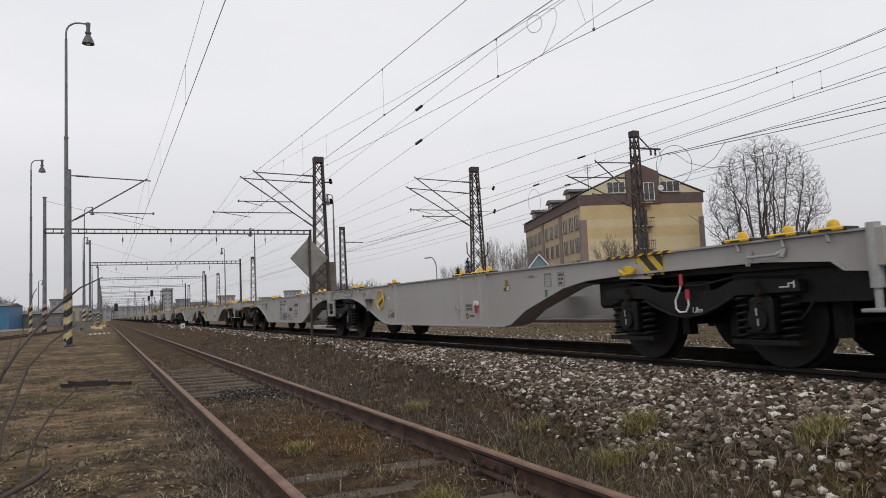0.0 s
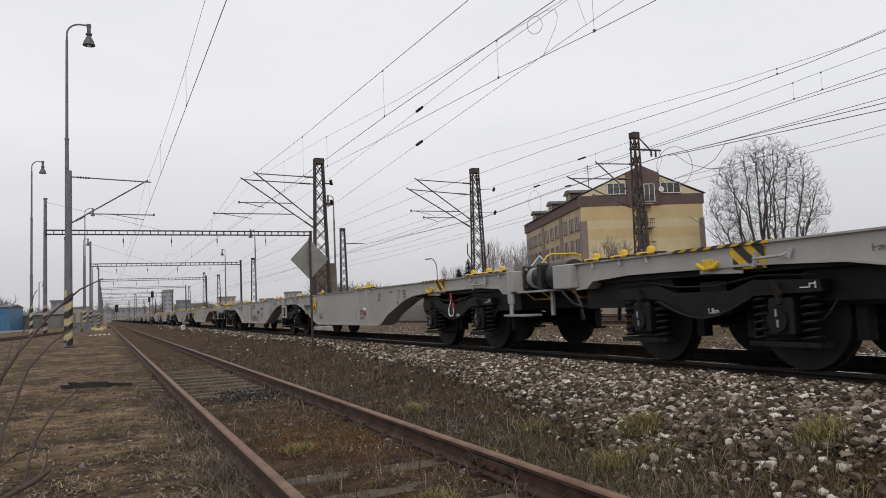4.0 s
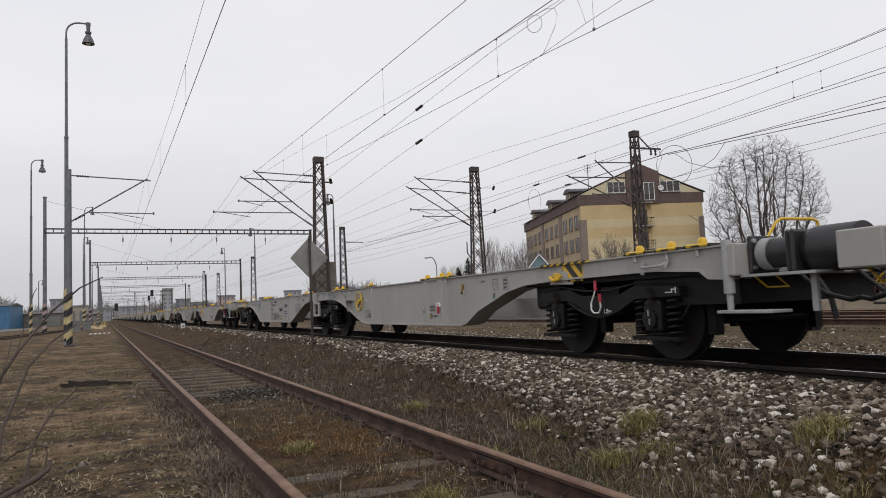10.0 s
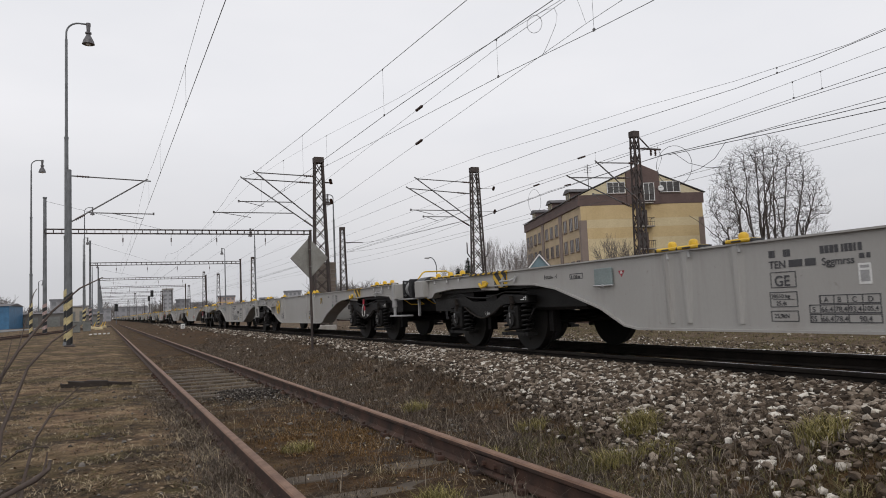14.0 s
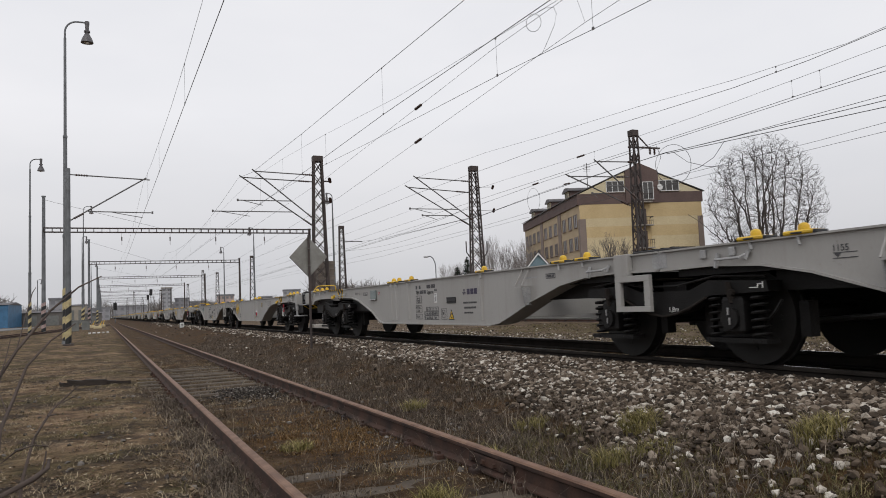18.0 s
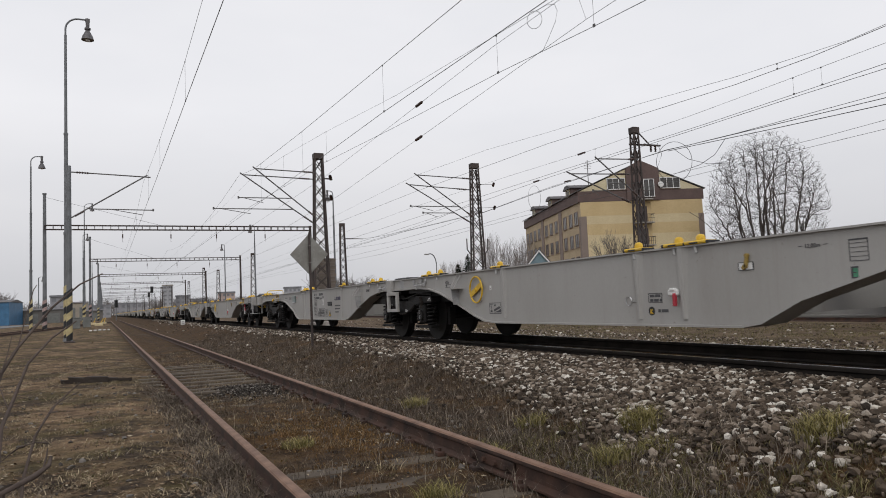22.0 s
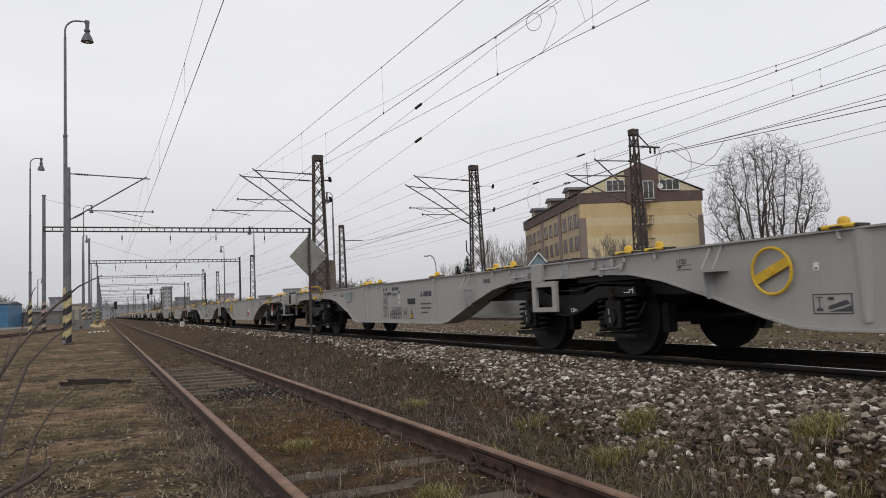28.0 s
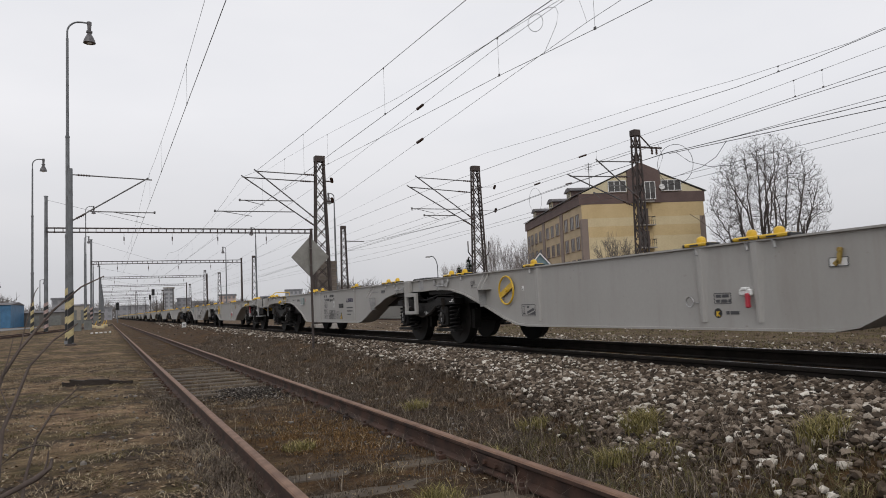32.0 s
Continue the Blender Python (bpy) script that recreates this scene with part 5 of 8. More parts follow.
cantilever(m2, -0.3, 8.47, 6.03, (-4.0, 8.58), 6.75, 0.45)
cantilever(m2, 0.3, 7.9, 5.85, (-4.3, 8.1), 6.45, -0.9)
for z in (8.2, 6.75):
    c = part("side_bracket", bar(B(), (0.2, 0, z), (0.42, 0, z), 0.07), MAST, m2)
    part("tie_wire", rod(B(), (0.4, 0, z), (1.25, 0, z + 0.04), 0.012, 5), WIRE, c)
    insulator("insulator", (1.22, -0.12, z - 0.08), (1.42, 0.1, z + 0.16), 0.08, 4, c)
for s in (-1, 1):
    c = part("guard_frame", tube(B(), [(s * 0.5, 0, 3.9), (s * 0.72, 0, 4.2), (s * 0.72, 0, 4.85)], 0.035), MAST, m2)
m3 = thing("lattice_mast", pose(24.45, 27.9, 0), "rust-brown steel lattice catenary mast with a side arm", "catenary mast", "lattice masts")
lattice(m3, 0, 0, 9.25, 0.74, 0.27, 12, leg=0.07)
head_and_foot(m3, 9.52, 0.31)
cantilever(m3, -0.3, 7.85, 5.95, (-2.65, 7.76), 6.6, -0.6)
cantilever(m3, 0.3, 7.2, 5.72, (-3.95, 7.08), 6.3, -1.4)
c = part("side_bracket", bar(B(), (-0.35, 0, 8.68), (1.7, 0, 8.72), 0.08), MAST, m3)
for x in (1.05, 1.35):
    insulator("insulator", (x, 0, 8.68), (x, 0, 8.36), 0.07, 4, c)
part("brace", bar(B(), (0.3, 0, 9.3), (0.95, 0, 8.75), 0.05), MAST, m3)
mB = thing("lattice_mast", pose(21.8, 69, 0), "rust-brown steel lattice catenary mast, slender", "catenary mast", "lattice masts")
lattice(mB, 0, 0, 9.2, 0.8, 0.42, 12)
head_and_foot(mB, 9.4, 0.42)
part("side_bracket", bar(B(), (0.2, 0, 7.9), (2.2, 0, 7.85), 0.07), MAST, mB)
for x, y, h in ((19.9, 107, 9.4), (20.9, 150, 9.4), (21.5, 178, 11.5), (20.8, 205, 9.4), (8.9, 250, 9.2), (16.2, 240, 9.2), (20.9, 300, 9.4), (9.4, 340, 9.2), (15.0, 330, 9.2), (24, 400, 9.4)):
    m = thing("lattice_mast", pose(x, y, 0), "distant rust-brown lattice catenary mast", "catenary mast", "lattice masts")
    lattice(m, 0, 0, h - 0.2, 0.9, 0.45, 9)
    head_and_foot(m, h, 0.45)

# the round steel mast beside the tall lamp
mA = thing("tubular_mast", pose(-1.47, 37.1, 0), "grey tubular catenary mast with a bracket over the siding", "catenary mast")
bm = rod(B(), (0, 0, 0), (0, 0, 8.22), 0.125, 14, 0.1)
shaft_a = part("tube_shaft", bm, POLE, mA)
cantilever(mA, 0.0, 7.93, 5.77, (3.55, 7.8), 6.2, -0.1, 0.1, (0.36, 0.84))
bm = B()
box(bm, -0.22, 0.22, -0.22, 0.22, -0.2, 0.05, 0.03)
part("concrete_foot", bm, MAST, mA)



def skew_band(r, z0, z1, n=14, skew=0.11):
    """A painted band round a pole with slanting edges."""
    bm = B()
    lo = [bm.verts.new((r * math.cos(2 * math.pi * i / n), r * math.sin(2 * math.pi * i / n), z0 + skew * math.cos(2 * math.pi * i / n))) for i in range(n)]
    hi = [bm.verts.new((r * math.cos(2 * math.pi * i / n), r * math.sin(2 * math.pi * i / n), z1 + skew * math.cos(2 * math.pi * i / n))) for i in range(n)]
    for i in range(n):
        bm.faces.new((lo[i], lo[(i + 1) % n], hi[(i + 1) % n], hi[i]))
    return bm



# ---- portals across the tracks ----
def portal(y, xl, xr, z_beam, hl, hr, full):
    p = thing("catenary_portal", pose(0, y, 0), "dark steel portal with a thin truss beam spanning the tracks", "catenary portal", "portals over the tracks")
    for x, h in ((xl, hl), (xr, hr)):
        bm = rod(B(), (x, 0, 0), (x, 0, h), 0.20, 12, 0.15)
        rod(bm, (x, 0, h), (x, 0, h + 0.12), 0.2, 12)
        post = part("post", bm, POLE if x == xl else MAST, p)
        if x == xl and full:
            for i in range(8):
                bm = skew_band(0.213, 0.05 + i * 0.36, 0.05 + (i + 1) * 0.36 - 0.004)
                bm.transform(Matrix.Translation((x, 0, 0)))
                part("painted_band", bm, (POLEYEL if y > 170 else POLEPINK) if i % 2 else BLACK, post)
    for z in (z_beam, z_beam + 0.42):
        for d in (-0.22, 0.22):
            part("beam_chord", bar(B(), (xl, d, z), (xr, d, z), 0.09), MAST, p)
    n = int((xr - xl) / 0.75)
    for d in (-0.22, 0.22):
        bm = B()
        for i in range(n + 1):
            x = xl + (xr - xl) * i / n
            bar(bm, (x, d, z_beam), (x, d, z_beam + 0.42), 0.06)
        part("beam_posts", bm, MAST, p)
    for x in (1.76, XM, 11.2, 16.5):
        bm = bar(B(), (x, 0, z_beam), (x, 0, z_beam - 1.3), 0.03)
        rod(bm, (x, 0, z_beam - 0.45), (x, 0, z_beam - 0.9), 0.06, 8)
        part("hanger", bm, INSUL, p)
    part("stay", bar(B(), (xl + 0.1, 0, hl - 0.3), (xl + (xr - xl) * 0.4, 0, z_beam + 0.5), 0.025), WIRE, p)
    return p


for k in range(9):
    y = 81 + 47.5 * k
    portal(y, [-5.38, -2.1, -1.25][min(k, 2)], 21.72, [10.0, 9.95, 9.85][min(k, 2)], [13.55, 13.9, 12.6][min(k, 2)], [10.4, 10.6, 10.5][min(k, 2)], k < 3)


# ---- lamps ----
def tall_lamp(x, y, h, arm, label, bands=True, single=True, ry=0.0):
    t = thing("platform_lamp", pose(x, y, 0, 0, 0, ry), label, "street lamp", "tall yard lamps")
    bm = rod(B(), (0, 0, 0), (0, 0, 5.2), 0.125, 14, 0.115)
    rod(bm, (0, 0, 5.2), (0, 0, 5.35), 0.13, 14)
    rod(bm, (0, 0, 5.35), (0, 0, 10.2), 0.095, 12, 0.09)
    rod(bm, (0, 0, 10.2), (0, 0, 10.3), 0.105, 12)
    rod(bm, (0, 0, 10.3), (0, 0, h - 0.9), 0.072, 12, 0.062)
    shaft = part("shaft", bm, POLE, t)
    g = math.copysign(min(0.6, abs(arm) * 0.6), arm)
    pts = [(0, 0, h - 0.92)] + [(g * (1 - math.cos(a)), 0, h - abs(g) + abs(g) * math.sin(a)) for a in np.linspace(0, math.pi / 2, 8)] + [(arm + g * 0.2, 0, h)]
    part("curved_arm", tube(B(), pts, 0.045, 8), POLE, t)
    lx = arm + 0.02
    bm = rod(B(), (lx, 0, h - 0.10), (lx, 0, h + 0.06), 0.11, 12)
    rod(bm, (lx, 0, h - 0.42), (lx, 0, h - 0.10), 0.085, 14, 0.10)
    rod(bm, (lx, 0, h - 0.50), (lx, 0, h - 0.42), 0.15, 14)
    rod(bm, (lx, 0, h - 0.56), (lx, 0, h - 0.50), 0.10, 14)
    rod(bm, (lx, 0, h - 0.62), (lx, 0, h - 0.56), 0.13, 18, 0.10)
    rod(bm, (lx, 0, h - 0.84), (lx, 0, h - 0.62), 0.24, 18, 0.13)
    rod(bm, (lx, 0, h - 1.04), (lx, 0, h - 0.84), 0.30, 18, 0.24)
    sh = part("bell_shade", bm, LAMPGREY, t, "dull grey bell-shaped lamp shade")
    bm = bmesh.new()
    bmesh.ops.create_uvsphere(bm, u_segments=12, v_segments=8, radius=0.13, matrix=Matrix.Translation((lx, 0, h - 1.0)))
    part("lamp_globe", bm, WHITE, sh, "pale glass globe, unlit")
    if bands:
        for i in range(8):
            z0, z1 = 0.02 + i * 0.34, 0.02 + (i + 1) * 0.34 - 0.004
            part("painted_band", skew_band(0.137, z0, z1), POLEYEL if i % 2 else BLACK, shaft)
    bm = rod(B(), (0, 0, -0.1), (0, 0, 0.14), 0.19, 14, 0.16)
    part("collar_foot", bm, POLE, t)
    return t




for i in range(7):
    part("painted_band", skew_band(0.135, 0.02 + i * 0.34, 0.02 + (i + 1) * 0.34 - 0.004), POLEYEL if i % 2 else BLACK, shaft_a)
tall_lamp(-1.68, 39.4, 16.22, 0.98, "tall grey yard lamp with bell shade and striped foot")
tall_lamp(-5.73, 70.6, 15.3, 0.82, "tall grey yard lamp with bell shade and striped foot")
tall_lamp(-2.52, 112, 17.1, 1.0, "tall grey yard lamp with bell shade, farther off")
tall_lamp(-3.0, 125, 14.1, 0.6, "tall grey yard lamp with bell shade, farther off", True)
tall_lamp(-2.4, 172, 13.4, 1.0, "tall grey yard lamp, distant", False)
tall_lamp(21.25, 70, 12.9, -0.6, "tall grey yard lamp standing behind the train", False)
tall_lamp(18.9, 100, 12.8, -0.6, "tall grey yard lamp standing behind the train", False)
tall_lamp(19.0, 128, 12.6, -0.5, "tall grey yard lamp standing behind the train", False)


# ---- diamond sign seen from behind ----
sg = thing("diamond_sign", pose(4.40, 16.5, 0.0), "diamond-shaped railway sign seen from its bare grey back", "sign")
bm = rod(B(), (0, 0, -0.2), (0, 0, 2.92), 0.028, 10)
part("post", bm, MAST, sg)
bm = B()
prism(bm, [(-0.46, 0), (0, 0.49), (0.46, 0), (0, -0.49)], -0.012, 0.012)
bmesh.ops.bevel(bm, geom=[e for e in bm.edges], offset=0.008, segments=1, affect="EDGES")
bm.transform(pose(0, 0.055, 2.40, 0, 0, 90))
bd = part("board", bm, SIGNBACK, sg, "bare metal back of the board")
for z in (2.2, 2.6):
    bm = box(B(), -0.05, 0.05, 0.02, 0.046, z - 0.015, z + 0.015)
    ring(bm, (0, 0, z), (0, 0, 1), 0.034, 0.006, 10, 5)
    part("clamp", bm, SIGNBACK, bd)


# ---- kilometre stone ----
ks = thing("kilometre_stone", pose(4.85, 52, 0.2), "small white-painted concrete marker stone beside the ballast", "marker stone")
bm = B()
box(bm, -0.14, 0.14, -0.1, 0.1, -0.15, 0.42, 0.03)
st = part("block", bm, WHITE, ks)
bm = B()
for z in (0.18, 0.27):
    box(bm, -0.08, 0.08, -0.104, -0.099, z, z + 0.035)
part("illegible_marks", bm, INK, st)


# ---- the yellow block of flats ----
bl = thing("apartment_building", pose(56, 75, 0, 0, 0, -19.9), "four-storey ochre apartment building with brown mansard, gable and balconies", "building")
BW, BL, EAVE, BAND, RIDGE = 16.6, 33.3, 13.2, 14.6, 18.2
bm = B()
box(bm, 0, BW, 0, BL, -0.5, EAVE)
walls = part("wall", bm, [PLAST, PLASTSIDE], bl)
# the wall facing -x takes a darker, greyer ochre than the others
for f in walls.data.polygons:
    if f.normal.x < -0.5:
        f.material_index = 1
bm = B()
box(bm, -0.25, BW + 0.2, -0.06, BL + 0.2, EAVE, BAND)
part("mansard_band", bm, BROWN, bl, "brown rendered band under the roof")
bm = B()
vs = [bm.verts.new(p) for p in ((0, 0.02, BAND), (BW, 0.02, BAND), (5.9 + 2.2, 0.02, RIDGE), (0, 0.4, BAND), (BW, 0.4, BAND), (8.1, 0.4, RIDGE))]
for f in ((0, 1, 2), (3, 5, 4), (0, 2, 5, 3), (1, 4, 5, 2), (0, 3, 4, 1)):
    bm.faces.new([vs[i] for i in f])
part("gable_wall", bm, PALEY, bl, "cream rendered gable")
bm = B()
box(bm, 6.3, 10.8, -0.22, 0.3, EAVE, BAND + 2.8)
vs = [bm.verts.new(p) for p in ((6.3, -0.22, BAND + 2.8), (10.8, -0.22, BAND + 2.8), (8.2, -0.22, RIDGE + 0.35), (6.3, 0.3, BAND + 2.8), (10.8, 0.3, BAND + 2.8), (8.2, 0.3, RIDGE + 0.35))]
for f in ((0, 1, 2), (3, 5, 4), (0, 2, 5, 3), (1, 4, 5, 2)):
    bm.faces.new([vs[i] for i in f])
part("gable_bay", bm, BROWN, bl, "brown central bay of the gable")
bm = B()
for a, b in (((-0.5, BAND - 0.05), (8.1, RIDGE + 0.05)), ((BW + 0.5, BAND - 0.05), (8.1, RIDGE + 0.05))):
    vs = [bm.verts.new(p) for p in ((a[0], -0.12, a[1]), (b[0], -0.12, b[1]), (b[0], BL + 0.3, b[1]), (a[0], BL + 0.3, a[1]),
                                    (a[0], -0.12, a[1] + 0.1), (b[0], -0.12, b[1] + 0.1), (b[0], BL + 0.3, b[1] + 0.1), (a[0], BL + 0.3, a[1] + 0.1))]
    for f in ((0, 1, 2, 3), (4, 7, 6, 5), (0, 4, 5, 1), (1, 5, 6, 2), (2, 6, 7, 3), (3, 7, 4, 0)):
        bm.faces.new([vs[i] for i in f])
roof = part("roof", bm, ROOF, bl, "dark sheet roof")


def window(m, w, h, parent=None, frame_mat=None, bars=1):
    """A window in its own xz plane facing -y: pane, frame, sill."""
    bm = B()
    box(bm, -w / 2, w / 2, 0.02, 0.06, 0, h)
    p = part("window", bm, GLASS, parent)
    p.matrix_basis = m
    bm = B()
    t = 0.09
    for a in ((-w / 2 - t, -w / 2, 0, h), (w / 2, w / 2 + t, 0, h), (-w / 2 - t, w / 2 + t, h, h + t), (-w / 2 - t, w / 2 + t, -t, 0)):
        box(bm, a[0], a[1], -0.03, 0.06, a[2], a[3])
    for i in range(bars):
        x = -w / 2 + w * (i + 1) / (bars + 1)
        box(bm, x - 0.04, x + 0.04, -0.02, 0.05, 0, h)
    f = part("window_frame", bm, frame_mat or WHITE, p)
    bm = B()
    box(bm, -w / 2 - 0.15, w / 2 + 0.15, -0.14, 0.02, -t - 0.06, -t)
    part("window_sill", bm, QUOIN, p)
    return p


side = pose(0, 0, 0, 0, 0, -90)
for z in (1.6, 4.55, 7.5, 10.45):
    for y in (2.0, 4.6, 7.6, 12.4, 15.4, 18.4, 23.2, 26.2, 29.2, 31.6):
        window(Matrix.Translation((-0.055, y, z)) @ side, 1.45, 1.6, bl, QUOIN)
    window(pose(8.2, -0.06, z - 0.2), 1.3, 2.1, bl, BROWN)
for y in (10.0, 20.8):
    bm = B()
    box(bm, -0.12, 0.1, y - 0.75, y + 0.75, 0, EAVE)
    part("pilaster", bm, QUOIN, bl, "taupe vertical strip")
for a in ((-0.08, 0.75, -0.08, 0.75), (BW - 0.65, BW + 0.08, -0.08, 0.6)):
    bm = B()
    box(bm, *a, 0, 11.3)
    part("quoin_strip", bm, QUOIN, bl)
for z in (13.3, 10.25, 7.3, 4.35, 1.4):
    bm = B()
    box(bm, 6.95, 9.45, -1.25, 0.02, z - 0.16, z, 0.02)
    bal = part("balcony", bm, CONC, bl, "concrete balcony slab")
    bm = B()
    for x in np.arange(7.0, 9.45, 0.26):
        bar(bm, (x, -1.2, z), (x, -1.2, z + 1.0), 0.035)
    bar(bm, (6.95, -1.2, z + 1.0), (9.45, -1.2, z + 1.0), 0.06)
    bar(bm, (6.97, -1.2, z + 1.0), (6.97, 0, z + 1.0), 0.06)
    bar(bm, (9.43, -1.2, z + 1.0), (9.43, 0, z + 1.0), 0.06)
    bar(bm, (6.95, -1.2, z + 0.5), (9.45, -1.2, z + 0.5), 0.04)
    part("railing", bm, MAST, bal)
for x0, x1 in ((0.76, 6.93), (9.47, BW - 0.66)):
    for z0, z1, m_ in ((11.35, 13.18, PLAST), (10.25, 11.35, PALEO), (8.85, 10.25, PLAST), (5.9, 8.85, PALEO), (4.4, 5.9, PLAST), (0.2, 4.4, PALEO)):
        bm = B()
        box(bm, x0, x1, -0.035, 0.01, z0, z1 - 0.004)
        part("render_band", bm, m_, bl)
window(pose(4.95, -0.06, BAND + 0.2), 2.3, 1.35, bl, WHITE, 2)
window(pose(12.3, -0.06, BAND + 0.2), 2.6, 1.3, bl, WHITE, 2)
window(pose(9.3, -0.3, BAND - 0.9), 1.3, 2.2, bl, WHITE)
bm = rod(B(), (10.9, -0.4, BAND + 0.6), (10.9, -0.5, BAND + 0.6), 0.4, 16, 0.36)
part("satellite_dish", bm, WHITE, bl, "white satellite dish")
for y in (4.6, 14.6, 25.4):
    bm = B()
    prism(bm, [(y - 1.3, BAND - 0.5), (y + 1.3, BAND - 0.5), (y + 1.3, BAND + 1.0), (y - 1.3, BAND + 1.0)], -0.2, 3.0)
    d = part("dormer", bm, BROWN, bl, "dark dormer on the mansard with a shallow sheet roof")
    bm = B()
    prism(bm, [(y - 1.65, BAND + 0.95), (y + 1.65, BAND + 0.95), (y + 1.5, BAND + 1.12), (y + 0.5, BAND + 1.5), (y - 0.5, BAND + 1.5), (y - 1.5, BAND + 1.12)], -0.5, 3.4)
    part("dormer_roof", bm, ROOF, d)
    window(Matrix.Translation((-0.27, y, BAND + 0.0)) @ side, 1.7, 0.85, d, PALEY, 2)
bm = B()
tube(bm, [(1.6, 1.0, BAND + 0.4), (1.6, 1.0, BAND + 4.3)], 0.05)
for i in range(5):
    bar(bm, (1.1, 1.0, BAND + 3.2 + i * 0.22), (2.1, 1.0, BAND + 3.2 + i * 0.22), 0.03)
part("aerial", bm, TUBE, roof)


# ---- main track sleepers ----
rng = np.random.RandomState(5)
bm = B()
box(bm, -1.3, 1.3, -0.13, 0.13, -0.2, 0.0, 0.015)
sleeper_mesh = bpy.data.meshes.new("concrete_sleeper")
bm.to_mesh(sleeper_mesh)
bm.free()
sleeper_mesh.materials.append(WOOD)
bed = tagged(new("main_track_bed"), "dark sleepers of the main track in ballast", "track", kind="structure")
for i in range(110):
    ob = new("sleeper", sleeper_mesh)
    ob.parent = bed
    ob.matrix_basis = pose(XM, -3 + i * 0.61, ZR - 0.165, 0, 0, rng.uniform(-0.6, 0.6))
SLEEPER = rough_mat("mossy_old_sleeper", (0.096, 0.073, 0.050), (0.046, 0.034, 0.024), 0.9, 0, 3, 40, 0.4, 0.5, 0.006)
bed2 = tagged(new("siding_track_bed"), "weathered sleepers of the siding half buried in soil", "track", kind="structure")
bm = B()
box(bm, -1.25, 1.25, -0.12, 0.12, -0.2, 0.0, 0.02)
sl2 = bpy.data.meshes.new("siding_sleeper")
bm.to_mesh(sl2)
bm.free()
sl2.materials.append(SLEEPER)
for i in range(120):
    y = 2.2 + i * 0.62
    ob = new("sleeper", sl2)
    ob.parent = bed2
    ob.matrix_basis = pose(XS + rng.uniform(-0.03, 0.03), y, ZS - 0.200 + 0.030 * math.exp(-(((y - 14.0) / 3.4) ** 4)) + 0.031 * math.exp(-(((y - 4.9) / 0.7) ** 4)) + rng.uniform(-0.018, 0.016), 0, rng.uniform(-0.4, 0.4), rng.uniform(-1, 1))
# rail joint with fishplates on the near rail
jt = thing("rail_joint", pose(XS + GAUGE / 2, 4.55, ZS), "rusty bolted fishplate joint on the siding rail", "rail joint")
for k in (-1, 1):
    bm = B()
    box(bm, *sorted((k * 0.012, k * 0.034)), -0.32, 0.32, -0.125, -0.05, 0.006)
    fp = part("fishplate", bm, RUST, jt)
    for y in (-0.24, -0.08, 0.08, 0.24):
        bm = rod(B(), (k * 0.03, y, -0.09), (k * 0.06, y, -0.09), 0.02, 6)
        part("bolt", bm, RUST, fp)
# rail clips along the nearest stretch of the siding
for i in range(24):
    y = 2.2 + i * 0.62
    for k in (-1, 1):
        for o in (-1, 1):
            bm = B()
            x = XS + k * GAUGE / 2 + o * 0.085
            box(bm, x - 0.035, x + 0.035, y - 0.05, y + 0.05, ZS - 0.20, ZS - 0.140, 0.008)
            rod(bm, (x, y, ZS - 0.145), (x, y, ZS - 0.115), 0.016, 6)
            part("rail_clip", bm, RUST, bed2)


# ---- loose ballast ----
def stones(name, n, place, size, mat, label, seed):
    """Angular stones joined as one mass."""
    r = np.random.RandomState(seed)
    g = (1 + 5 ** 0.5) / 2
    base = np.array([(-1, g, 0), (1, g, 0), (-1, -g, 0), (1, -g, 0), (0, -1, g), (0, 1, g), (0, -1, -g), (0, 1, -g), (g, 0, -1), (g, 0, 1), (-g, 0, -1), (-g, 0, 1)]) / 1.9
    faces = np.array([(0, 11, 5), (0, 5, 1), (0, 1, 7), (0, 7, 10), (0, 10, 11), (1, 5, 9), (5, 11, 4), (11, 10, 2), (10, 7, 6), (7, 1, 8),
                      (3, 9, 4), (3, 4, 2), (3, 2, 6), (3, 6, 8), (3, 8, 9), (4, 9, 5), (2, 4, 11), (6, 2, 10), (8, 6, 7), (9, 8, 1)])
    P = place(r, n)
    n = len(P)
    s = size[0] + (size[1] - size[0]) * r.rand(n) ** 1.8
    pts = base[None] * (0.66 + 0.62 * r.rand(n, 12, 1)) + r.uniform(-0.22, 0.22, (n, 12, 3))
    pts *= (s[:, None, None] * np.stack([r.uniform(0.85, 1.35, n), r.uniform(0.75, 1.1, n), r.uniform(0.5, 0.9, n)], -1)[:, None])
    a = r.uniform(0, 2 * np.pi, n)
    t = r.uniform(-0.6, 0.6, n)
    ca, sa, ct, st = np.cos(a), np.sin(a), np.cos(t), np.sin(t)
    x, y, z = pts[..., 0], pts[..., 1], pts[..., 2]
    y, z = y * ct[:, None] - z * st[:, None], y * st[:, None] + z * ct[:, None]
    x, y = x * ca[:, None] - y * sa[:, None], x * sa[:, None] + y * ca[:, None]
    pts = np.stack([x, y, z], -1) + P[:, None]
    F = (faces[None] + (np.arange(n) * 12)[:, None, None]).reshape(-1, 3)
    ob = raw_ob(name, pts.reshape(-1, 3).tolist(), F.tolist(), mat)
    return tagged(ob, label, "gravel", kind="stuff")


